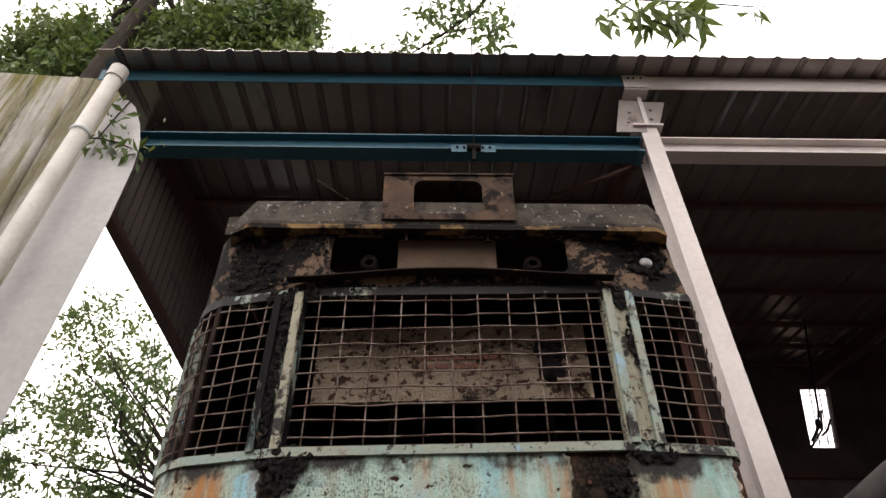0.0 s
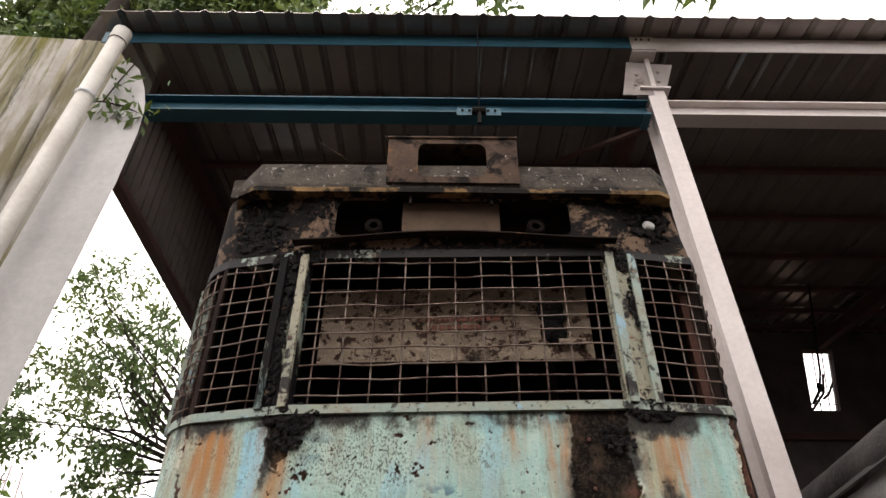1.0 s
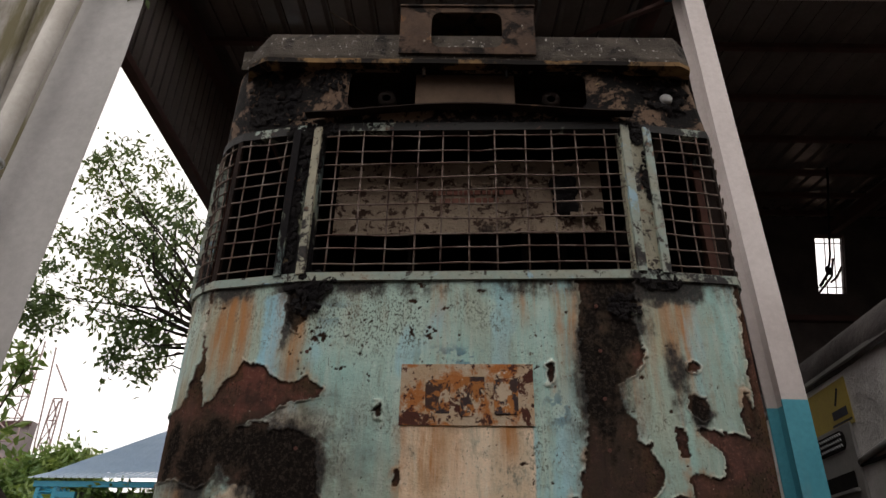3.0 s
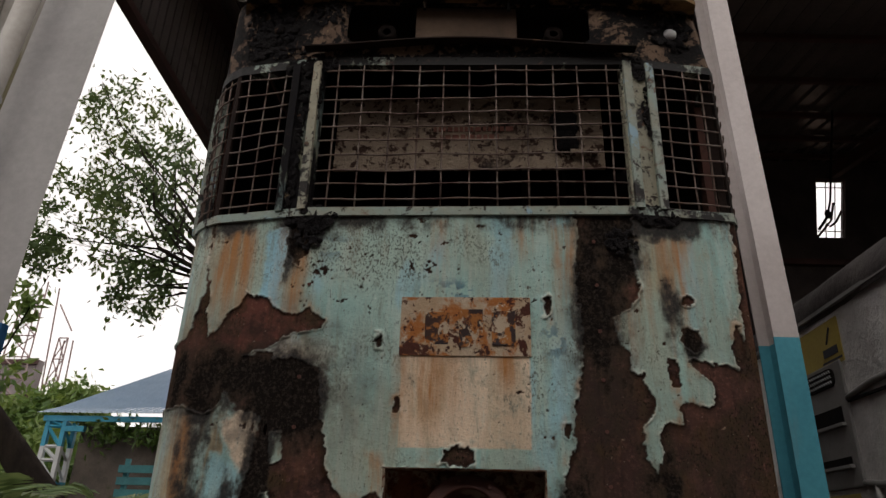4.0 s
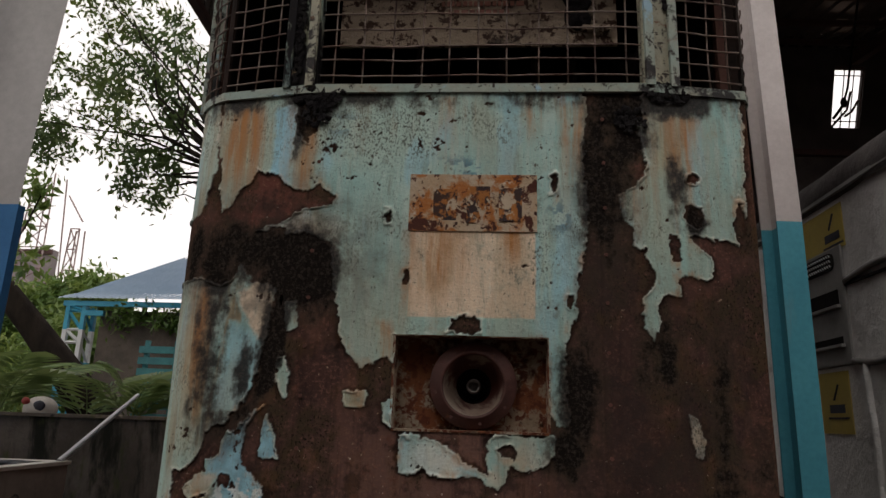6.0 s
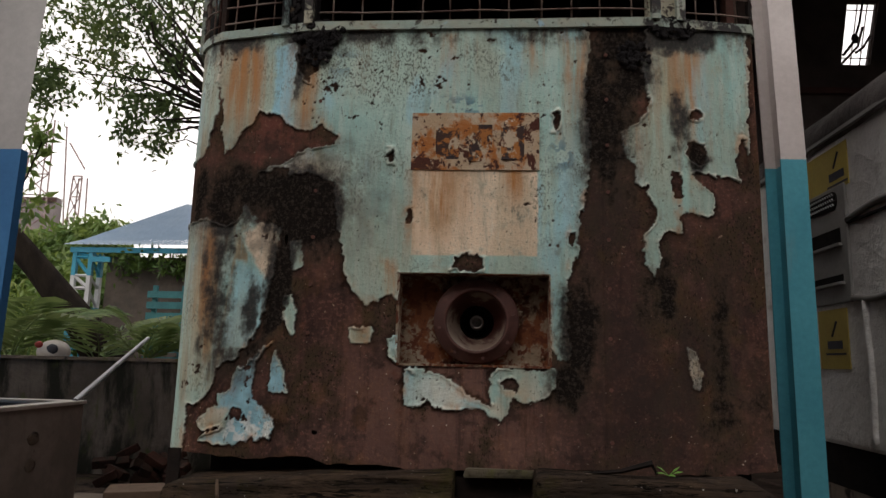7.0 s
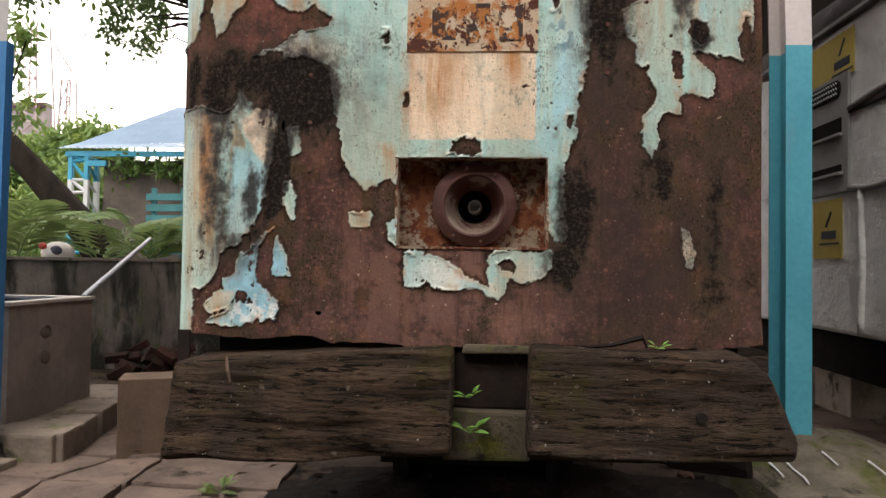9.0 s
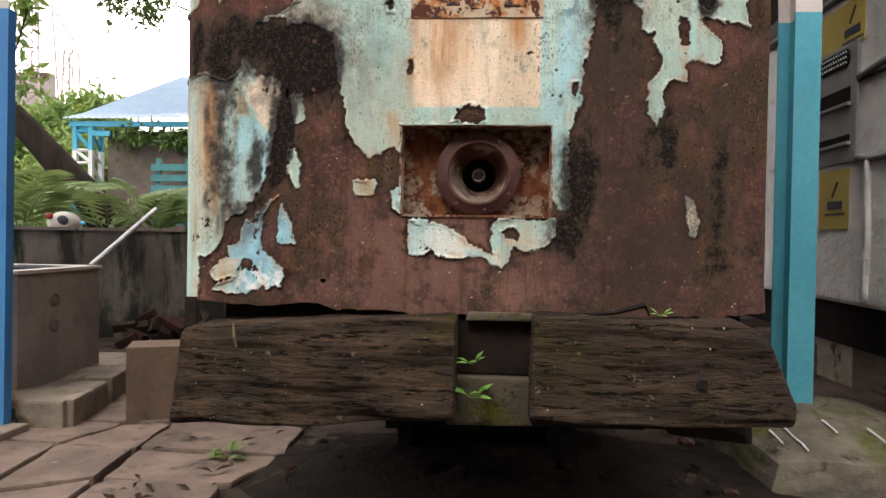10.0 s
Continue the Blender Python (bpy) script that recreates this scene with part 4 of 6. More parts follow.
RIGHT = [(0.590, 2.354), (0.631, 2.60), (0.985, 2.60), (0.972, 2.060), (0.948, 1.928), (0.754, 1.951), (0.780, 1.913), (0.834, 1.866), (0.841, 1.819), (0.807, 1.792), (0.732, 1.812), (0.703, 1.799), (0.712, 1.757), (0.701, 1.733), (0.651, 1.731), (0.631, 1.689), (0.630, 1.603), (0.612, 1.561), (0.582, 1.620), (0.580, 1.706), (0.608, 1.757), (0.620, 1.799), (0.607, 1.833), (0.593, 1.885), (0.555, 1.893), (0.554, 1.962), (0.519, 2.004), (0.517, 2.092), (0.567, 2.123), (0.611, 2.196)]
GAPS = [[(0.683, 1.948), (0.713, 1.947), (0.715, 1.892), (0.731, 1.862), (0.702, 1.854), (0.689, 1.875)], [(0.098, 1.206), (0.128, 1.220), (0.159, 1.198), (0.146, 1.172), (0.107, 1.184)], [(-0.071, 1.624), (-0.027, 1.646), (0.034, 1.633), (0.022, 1.589), (-0.044, 1.585), (-0.083, 1.593)], [(-0.675, 2.46), (-0.60, 2.47), (-0.60, 2.34), (-0.64, 2.29), (-0.675, 2.33)]]
TEAR = [(-0.690, 1.743), (-0.686, 1.646), (-0.692, 1.521), (-0.711, 1.420), (-0.754, 1.341), (-0.827, 1.260), (-0.918, 1.168), (-1.001, 1.076)]
CREAM_PATCH = [(-0.846, 1.717), (-0.809, 1.744), (-0.786, 1.779), (-0.741, 1.784), (-0.712, 1.726), (-0.706, 1.574), (-0.756, 1.552), (-0.803, 1.619), (-0.831, 1.663)]
TURQUOISE_PATCH = [(-0.872, 1.614), (-0.830, 1.601), (-0.743, 1.556), (-0.738, 1.440), (-0.749, 1.359), (-0.809, 1.314), (-0.901, 1.313), (-0.884, 1.416)]
BLACKENED = [(-1.09, 1.95), (-0.90, 1.955), (-0.76, 1.93), (-0.651, 1.935), (-0.560, 1.911), (-0.510, 1.858), (-0.504, 1.752), (-0.594, 1.690), (-0.72, 1.70), (-0.79, 1.79), (-0.86, 1.76), (-0.93, 1.70), (-1.09, 1.78)]
FLAKE = [(0.713, 1.340), (0.744, 1.321), (0.769, 1.265), (0.755, 1.194), (0.723, 1.208), (0.714, 1.283)]
SCRAP = [(-0.437, 1.381), (-0.397, 1.390), (-0.347, 1.379), (-0.355, 1.335), (-0.425, 1.326)]
SCRAP_TWO = [(-0.308, 1.350), (-0.261, 1.360), (-0.258, 1.263), (-0.294, 1.281)]
LAMP = (-0.265, 0.258, 1.262, 1.575)


def near(x, z, path):
    """Distance to an open line of points."""
    best = np.full(x.shape, 1e9)
    for (ax, az), (bx, bz) in zip(path, path[1:]):
        k = np.clip(((x - ax) * (bx - ax) + (z - az) * (bz - az)) / ((bx - ax) ** 2 + (bz - az) ** 2), 0, 1)
        best = np.minimum(best, np.hypot(x - ax - k * (bx - ax), z - az - k * (bz - az)))
    return best


def front_sheet():
    du = 0.004
    us, zs = np.arange(-1.30, 1.3001, du), np.arange(0.925, 2.5051, du)
    U, Z = np.meshgrid(us, zs)
    wu = U + 0.014 * fbm(U, Z, 14) + 0.009 * fbm(U + 5, Z, 55)
    wz = Z + 0.014 * fbm(U + 9, Z + 3, 14) + 0.009 * fbm(U, Z + 8, 55)
    d = np.full(U.shape, -1.0)
    for outline in (MAIN, UPPER_LEFT, TONGUE, EDGE, LOWER_LEFT, SLIVER, SHRED, CORNER, CORNER_CHIP, CORNER_RUST, UNDER_LAMP, RIGHT, FLAKE, SCRAP, SCRAP_TWO):
        d = np.maximum(d, inside(wu, wz, outline))
    for cx, cz, rx, rz in ((0.775, 2.02, 0.035, 0.04), (0.782, 2.155, 0.022, 0.02), (-0.235, 1.775, 0.016, 0.025), (-0.31, 2.00, 0.014, 0.022), (0.28, 2.13, 0.012, 0.03), (0.335, 1.70, 0.014, 0.018), (0.945, 2.0, 0.02, 0.09)):
        d = np.minimum(d, (np.hypot((wu - cx) / rx, (wz - cz) / rz) - 1) * min(rx, rz))
    for outline in GAPS:
        d = np.minimum(d, -inside(wu, wz, outline))
    # the loose lower left is blotched with bare steel
    tall = fbm(U, Z * 0.10, 26)
    loose = step(-wu, 0.62, 0.7) * step(-wz, -1.8, -1.7) * step(wu, -1.03, -0.99)
    kept = np.maximum(step(inside(wu, wz, CREAM_PATCH), -0.02, 0.0), step(inside(wu, wz, TURQUOISE_PATCH), -0.02, 0.0))
    d = d - loose * (1 - 0.8 * kept) * np.clip(0.05 * fbm(U, Z * 0.35, 9) + 0.03 * tall, -0.01, 1)
    d = d + 0.010 * fbm(U + 3, Z + 6, 45, 3)
    chips = step(fbm(U + 2, Z + 1, 34, 4) + 0.35 * fbm(U, Z, 4), 0.60, 0.64)
    d = np.where(chips > 0.5, np.minimum(d, -0.004), d)
    paint = step(d, -0.0015, 0.0015)
    # dark line painted as the shadow beneath each paint edge
    edge = step(d, -0.016, -0.003) * (1 - paint) * step(fbm(U, Z, 20), -0.3, 0.2)
    g = lambda *a: blob(wu, wz, *a)
    grime = 0.9 * fbm(U + 1, Z * 0.22, 18) + 0.6 * fbm(U + 5, Z + 2, 34)
    mould = np.zeros(U.shape)
    for cx, cz, rx, rz, k in ((-0.62, 2.47, 0.16, 0.16, 1.3), (-0.90, 2.48, 0.14, 0.08, 1.0), (-0.70, 2.40, 0.10, 0.24, 0.9), (-0.45, 2.47, 0.2, 0.06, 0.9), (0.70, 2.47, 0.20, 0.10, 1.3), (0.50, 2.43, 0.12, 0.16, 1.0), (0.55, 2.30, 0.12, 0.16, 0.95), (-0.58, 1.80, 0.16, 0.22, 0.9), (-0.80, 1.89, 0.36, 0.12, 0.8), (0.47, 2.12, 0.12, 0.50, 0.9), (0.35, 1.40, 0.12, 0.26, 0.9), (0.64, 1.52, 0.06, 0.22, 0.75), (0.85, 1.35, 0.10, 0.5, 0.5), (0.78, 2.0, 0.06, 0.08, 0.9), (0.31, 1.20, 0.09, 0.12, 0.9), (-0.72, 1.58, 0.05, 0.30, 1.0), (0.62, 1.50, 0.10, 0.2, 0.7), (-0.80, 1.46, 0.05, 0.16, 1.0), (-0.99, 1.62, 0.04, 0.3, 0.5), (-0.90, 1.66, 0.03, 0.07, 0.8), (-1.16, 1.9, 0.02, 0.9, 0.7), (0.72, 2.12, 0.05, 0.2, 0.75), (0.9, 1.15, 0.4, 0.25, 0.45)):
        mould = np.maximum(mould, k * g(cx, cz, rx, rz))
    mould = np.maximum(mould, (0.72 + 0.4 * step(wu, -0.85, -0.6)) * step(inside(wu, wz, BLACKENED), -0.10, 0.05))
    tear = near(wu, wz, TEAR)
    mould = np.maximum(mould, 0.85 * step(tear, 0.07, 0.01) * step(Z, 1.28, 1.40) * (1 - 0.7 * kept))
    mould = np.maximum(mould, 0.9 * g(-0.94, 1.52, 0.085, 0.34))
    mould = mould * (1 - 0.9 * step(inside(wu, wz, [(-0.765, 2.44), (-0.685, 2.45), (-0.69, 2.10), (-0.77, 2.12)]), -0.01, 0.01))
    mould = np.maximum(mould, 0.9 * step(Z, 2.44, 2.51) * step(np.abs(U + 0.7), 0.34, 0.15))
    mould = np.maximum(mould, 0.40 * loose * (1 - 0.6 * kept) * step(Z, 1.05, 1.35))
    mould = np.maximum(mould, 0.45 * step(Z, 2.32, 2.51))
    mould = np.maximum(mould, 0.9 * g(-0.945, 1.52, 0.06, 0.40) * step(fbm(U + 5, Z * 0.35, 16), -0.25, 0.25))
    mould = np.maximum(mould, 0.75 * g(-0.735, 1.50, 0.05, 0.24))
    mould = np.maximum(mould, 0.14 * step(fbm(U + 8, Z * 0.6, 3.5, 2), -0.1, 0.4))
    mould = np.clip(1.18 * mould + 0.55 * grime * step(mould, 0.02, 0.4), 0, 1.2) * step(mould, 0.0, 0.25)
    streak = np.zeros(U.shape)
    for cx, z1, w, run in ((-0.13, 1.95, 0.12, 0.26), (-0.30, 1.62, 0.03, 0.2), (-0.235, 1.76, 0.02, 0.14), (-0.90, 2.45, 0.14, 0.40), (-0.65, 2.45, 0.08, 0.45), (0.36, 2.45, 0.06, 0.35), (-0.1, 2.47, 0.06, 0.25), (0.74, 2.4, 0.13, 0.4), (0.32, 1.40, 0.025, 0.12), (0.14, 1.95, 0.05, 0.12), (-1.0, 1.75, 0.06, 0.5), (0.6, 2.2, 0.06, 0.3), (-0.42, 2.47, 0.04, 0.2), (0.2, 2.47, 0.04, 0.16)):
        streak = np.maximum(streak, np.clip(1.2 - np.abs(wu - cx) / w, 0, 1) * step(z1 - Z, -0.02, 0.01) * step(z1 - Z, run * 1.4, run * 0.3))
    streak = np.maximum(streak, 0.6 * step(Z, 2.25, 2.50) * step(tall, 0.0, 0.35))
    streak = np.maximum(streak, 0.75 * step(d, 0.035, 0.003) * step(fbm(U + 4, Z, 13), -0.1, 0.3))
    streak = np.clip(streak * (0.7 + 0.9 * tall), 0, 1) * (0.12 + 0.88 * paint)
    cream = step(inside(U + 0.2 * (wu - U), Z + 0.2 * (wz - Z), [(-0.232, 2.16), (0.217, 2.16), (0.215, 1.64), (-0.226, 1.64)]), -0.002, 0.002)
    cream = np.maximum(cream, 0.95 * step(inside(wu, wz, CREAM_PATCH), -0.012, 0.012))
    cream = np.maximum(cream, 0.75 * step(inside(wu, wz, CORNER_RUST), -0.01, 0.01))
    cream = np.maximum(cream, 0.6 * loose * step(fbm(U + 7, Z * 0.5, 9), 0.1, 0.25) * step(-U, 0.92, 1.0))
    cream = np.maximum(cream, 0.7 * g(-0.62, 1.95, 0.16, 0.07))
    cream = np.maximum(cream, 0.7 * g(0.05, 1.16, 0.3, 0.12) * step(fbm(U, Z, 12), -0.2, 0.2))
    cream = np.maximum(cream, 0.8 * g(0.74, 1.26, 0.08, 0.12))
    blue = step(inside(wu, wz, [(-0.765, 2.44), (-0.685, 2.45), (-0.69, 2.10), (-0.77, 2.12)]), -0.01, 0.01)
    blue = np.maximum(blue, 0.55 * step(inside(wu, wz, TURQUOISE_PATCH), -0.02, 0.02))
    blue = np.maximum(blue, 0.95 * np.maximum(step(inside(wu, wz, CORNER), -0.01, 0.01), step(inside(wu, wz, CORNER_CHIP), -0.01, 0.01)))
    cream = cream * np.where(Z < 1.32, 1 - 0.9 * blue * step(-U, 0.6, 0.65), 1)
    blue = np.maximum(blue, 0.6 * g(0.30, 1.8, 0.10, 0.5) * step(fbm(U * 2, Z * 0.4, 8), -0.3, 0.2))
    blue = np.maximum(blue, 0.5 * step(fbm(U + 11, Z * 0.3, 9), 0.15, 0.4))
    white = 0.9 * step(fbm(U, Z, 45, 3) + 1.25 * g(-0.77, 1.02, 0.15, 0.08), 0.82, 0.92)
    white = np.maximum(white, 0.5 * g(-0.10, 1.18, 0.12, 0.07))
    ochre = np.maximum(g(-0.90, 2.32, 0.13, 0.28), 0.9 * g(-0.64, 2.2, 0.06, 0.24))
    ochre = np.maximum(ochre, 0.95 * loose * step(tall, -0.15, 0.2) * np.clip(1.3 - 1.6 * np.maximum(blue, cream), 0, 1) * (1 - kept) * step(Z + 1.3 * (U + 0.95), 1.10, 1.22))
    ochre = np.maximum(ochre, 0.95 * g(-1.0, 1.52, 0.07, 0.4))
    ochre = np.maximum(ochre, 0.75 * step(-U, 0.98, 1.04) * step(fbm(U * 2 + 3, Z * 0.3, 8), -0.3, 0.3))
    ochre = np.maximum(ochre, 0.85 * g(0.70, 2.25, 0.16, 0.4) * step(fbm(U, Z * 0.2, 12), -0.2, 0.2))
    ochre = np.maximum(ochre, 0.85 * np.maximum(g(-0.39, 1.36, 0.06, 0.05), g(-0.9, 1.03, 0.07, 0.05)))
    ochre = np.maximum(ochre, 0.35 * step(fbm(U + 21, Z * 0.25, 7), 0.0, 0.35))
    # darkening put into colour: lower right shading, blackened areas, brown streaks
    shade = np.maximum(0.95 * g(0.65, 1.25, 0.55, 0.55) * step(fbm(U, Z * 0.35, 6), -0.6, 0.2), 0.95 * g(0.46, 1.9, 0.14, 0.7))
    shade = np.maximum(shade, g(-0.75, 1.86, 0.5, 0.3))
    shade = np.maximum(shade, 0.7 * g(0.9, 1.5, 0.14, 0.7) * step(tall, -0.3, 0.3))
    shade = np.maximum(shade, 0.85 * loose * (1 - kept) * step(fbm(U + 31, Z * 0.14, 13), -0.12, 0.12) * step(-U, 0.70, 0.78) * step(Z, 1.12, 1.25))
    scrawl = g(-0.06, 2.19, 0.14, 0.05) * step(fbm(U + 2, Z, 38, 3), 0.02, 0.12)
    scrawl = np.maximum(scrawl, 0.8 * g(-0.52, 2.36, 0.12, 0.06) * step(fbm(U + 6, Z, 22, 3), 0.1, 0.2))
    scrawl = np.maximum(scrawl, 0.8 * g(0.31, 2.0, 0.06, 0.12) * step(fbm(U + 6, Z, 30, 3), 0.2, 0.3))
    scrawl = np.maximum(scrawl, 0.5 * g(-0.77, 1.16, 0.22, 0.32) * step(fbm(U + 9, Z, 14, 3), -0.4, 0.2))
    pale = g(-0.10, 1.12, 0.55, 0.35)
    ember = np.clip(1.5 * g(-0.76, 2.07, 0.30, 0.14), 0, 1)
    ember = np.maximum(ember, 0.7 * g(0.56, 2.21, 0.07, 0.08))
    # rim paints light caught on curled edges, the next mask their shadow
    rim = step(d, 0.0, 0.0012) * step(d, 0.009, 0.004) * step(fbm(U + 14, Z + 2, 11, 2), -0.2, 0.15)
    edge_shadow = np.maximum(step(d, -0.022, -0.002) * (1 - paint) * step(fbm(U + 3, Z + 7, 9, 2), -0.4, 0.1), step(tear, 0.014, 0.004) * (1 - 0.5 * paint))
    olive = step(fbm(U + 17, Z * 0.7, 6, 4) + 0.25 * g(0.75, 1.35, 0.35, 0.5) + 0.2 * g(-0.66, 1.3, 0.12, 0.4), 0.02, 0.30)
    out = 0.0022 * paint + 0.004 * rim + 0.008 * np.clip(fbm(U, Z, 7) + 0.1, 0, 1) * step(d, 0.012, 0.002) * paint + 0.004 * fbm(U, Z, 2.5, 2)
    seam = np.minimum(np.abs(U - 0.44), np.abs(U + 0.60))
    out = out - 0.003 * step(seam, 0.005, 0.0)
    n_u, n_z = len(us), len(zs)
    base = np.array([(*plan(u), *outward(u)[:2]) for u in us])
    x = base[None, :, 0] + base[None, :, 2] * out
    y = base[None, :, 1] + base[None, :, 3] * out
    # the foot of the sheet is torn and bent outwards here and there
    foot = step(Z, 1.06, 0.925)
    y = y - foot * 0.03 * np.clip(fbm(U, Z * 0, 5, 2) + 0.2, 0, 1)
    z = Z + foot * (0.034 * fbm(U + 4, Z * 0, 5, 4) + 0.006 * step(-U, -0.1, 0.3))
    verts = np.stack([x, y, z], -1).reshape(-1, 3)
    i, j = np.meshgrid(np.arange(n_u - 1), np.arange(n_z - 1))
    keep = ~((us[i] >= LAMP[0] - 0.001) & (us[i] < LAMP[1] - 0.001) & (zs[j] >= LAMP[2] - 0.001) & (zs[j] < LAMP[3] - 0.001))
    hole = (np.hypot((us[i] + 0.54) / 0.012, (zs[j] - 1.02) / 0.008) < 1) | (np.hypot((us[i] + 0.683) / 0.006, (zs[j] - 1.69) / 0.02) < 1)
    keep &= ~hole
    a = (j * n_u + i)[keep]
    faces = np.stack([a, a + 1, a + n_u + 1, a + n_u], -1)
    me = bpy.data.meshes.new("front_panel")
    me.vertices.add(len(verts))
    me.vertices.foreach_set("co", verts.ravel())
    me.loops.add(faces.size)
    me.loops.foreach_set("vertex_index", faces.ravel().astype(np.int32))
    me.polygons.add(len(faces))
    me.polygons.foreach_set("loop_start", np.arange(0, faces.size, 4, dtype=np.int32))
    me.update(calc_edges=True)
    me.validate()
    me.polygons.foreach_set("use_smooth", [True] * len(me.polygons))
    for name, r, gr, b in (("coats", paint, mould, streak), ("tints", cream, blue, white), ("wear_shade", ochre, shade, edge), ("marks", scrawl, pale, ember), ("peel_light", rim, edge_shadow, olive)):
        attr = me.attributes.new(name, "FLOAT_COLOR", "POINT")
        attr.data.foreach_set("color", np.stack([r, gr, b, np.ones(r.shape)], -1).ravel())
    me.materials.append(M_FRONT)
    ob = new("front_panel", me)
    ob.parent = loco
    return tagged(ob, "turquoise paint peeling off oxide red steel")


front_sheet()

# headlight in its recess
x0, x1, z0, z1 = LAMP
ring = [(0.005 + 0.118 * math.cos(k * math.pi / 16), 1.415 + 0.118 * math.sin(k * math.pi / 16)) for k in range(32)]
bm = holed_plate(bmesh.new(), [(x0, z0), (x1, z0), (x1, z1), (x0, z1)], [ring], FACE + 0.085, FACE + 0.092)
part("recess_plate", bm, M_LAMPBACK, loco, "flaking rusty back plate")
for extent in ((x0 - 0.006, x0 + 0.002, FACE - 0.004, FACE + 0.09, z0, z1), (x1 - 0.002, x1 + 0.006, FACE - 0.003, FACE + 0.09, z0, z1),
            (x0, x1, FACE - 0.003, FACE + 0.09, z1 - 0.002, z1 + 0.006), (x0, x1, FACE - 0.006, FACE + 0.09, z0 - 0.006, z0 + 0.002)):
    part("recess_lining", boxes(extent), M_LAMPBACK, loco, "flaking rusty recess lining")
C = (0.005, FACE + 0.055, 1.415)
lamp = part("headlight", lathe(bmesh.new(), [(0.098, 0.03), (0.146, 0.03), (0.150, 0.022), (0.150, -0.002), (0.146, -0.007), (0.118, -0.009), (0.114, -0.015), (0.107, -0.015), (0.104, -0.006)], C, 48), M_LAMPRUST, loco, "rusty cast headlight ring", True)
part("reflector", lathe(bmesh.new(), [(0.104, -0.012), (0.100, 0.02), (0.085, 0.06), (0.066, 0.085), (0.062, 0.09)], C, 40), M_REFLECT, lamp, "dull empty reflector bowl", True)
part("throat", lathe(bmesh.new(), [(0.062, 0.09), (0.055, 0.12), (0.05, 0.17), (0.001, 0.175)], C, 24), M_BLACK, lamp)
part("bulb_socket", lathe(bmesh.new(), [(0.001, 0.11), (0.014, 0.11), (0.016, 0.075), (0.022, 0.07), (0.026, 0.08), (0.026, 0.16)], C, 24), M_CHROME, lamp, "grey bulb socket", True)
for a in range(8):
    r = 0.131
    p = (C[0] + r * math.cos(a * 0.785 + 0.2), C[1] - 0.02, C[2] + r * math.sin(a * 0.785 + 0.2))
    part("screw", rod(bmesh.new(), p, (p[0], p[1] - 0.006, p[2]), 0.006, 6), M_LAMPRUST, lamp)
for x, z in ((-0.225, 1.52), (0.22, 1.54), (0.235, 1.30), (-0.23, 1.30)):
    part("rivet", rod(bmesh.new(), (x, FACE + 0.087, z), (x, FACE + 0.078, z), 0.009, 8), M_LAMPBACK, loco)

for k in range(9):
    for x in (0.44, -0.60):
        z = 1.02 + 0.17 * k
        part("rivet", rod(bmesh.new(), (x + 0.02, FACE + 0.004, z), (x + 0.02, FACE - 0.0055, z), 0.007, 7), M_RUST, loco)

# number plate with illegible bars
number = part("number_plate", jitter(boxes((-0.236, 0.222, FACE - 0.006, FACE - 0.0005, 1.948, 2.162)), 0.002, 20), M_PLATE, loco, "rusted number plate with worn marks")
for x0, w, z0, z1 in ((-0.150, 0.085, 1.985, 2.105), (-0.030, 0.085, 1.975, 2.115), (0.085, 0.085, 1.985, 2.110)):
    part("worn_bar", jitter(box(bmesh.new(), x0, x0 + w, FACE - 0.0085, FACE - 0.0045, z0, z1, bevel=0.0015), 0.008, 30), M_DIGIT, number, "worn dark bar")

# sill rail, header rail, posts and mullions of the caged windows
part("sill_rail", sweep(bmesh.new(), [(0.012, 2.488), (0.012, 2.522), (-0.03, 2.526), (-0.03, 2.488)], -1.3, 1.3, 60), M_TRIM, loco, "chipped pale green rail")
part("header_rail", sweep(bmesh.new(), [(0.008, 3.185), (0.008, 3.225), (-0.03, 3.225), (-0.03, 3.185)], -1.3, 1.3, 60), M_HEADER, loco, "pale green rail blackened for mould and the hood's shade")
for s in (-1, 1):
    inner, outer = sorted((s * 0.615, s * 0.755))
    part("mullion", sweep(bmesh.new(), [(0.002, 2.52), (0.002, 3.19), (-0.05, 3.19), (-0.05, 2.52)], inner, outer, 4), M_TRIMDARK if s < 0 else M_BEIGE, loco, "mould-blackened pale green mullion" if s < 0 else "flaking beige mullion")
    for k in (inner + 0.008, outer - 0.04):
        part("mullion_edge", sweep(bmesh.new(), [(0.020, 2.515), (0.020, 3.20), (0.0, 3.20), (0.0, 2.515)], k, k + 0.032, 2), M_TRIM if s > 0 else (M_BEIGE if k == outer - 0.04 else M_TRIMDARK), loco)
    lo, hi = sorted((s * 0.995, s * 1.012))
    part("corner_post", sweep(bmesh.new(), [(0.004, 2.52), (0.004, 3.19), (-0.015, 3.19), (-0.015, 2.52)], lo, hi, 2), M_BLACKSTEEL, loco)
    lo, hi = (-1.275, -1.24) if s < 0 else (1.105, 1.14)
    part("rear_post", sweep(bmesh.new(), [(0.030 if s < 0 else 0.006, 2.52), (0.030 if s < 0 else 0.006, 3.19), (-0.03, 3.19), (-0.03, 2.52)], lo, hi, 2), M_TRIM if s < 0 else M_BLACKSTEEL, loco)
    side = -1.150 if s < 0 else 1.026
    lo, hi = sorted((side, side - s * 0.03))
    part("side_wall", boxes((lo, hi, FACE + 0.29, FACE + 3.2, 0.93, 3.62 if s < 0 else 3.24)), M_RUST, loco)
rng = random.Random(4)


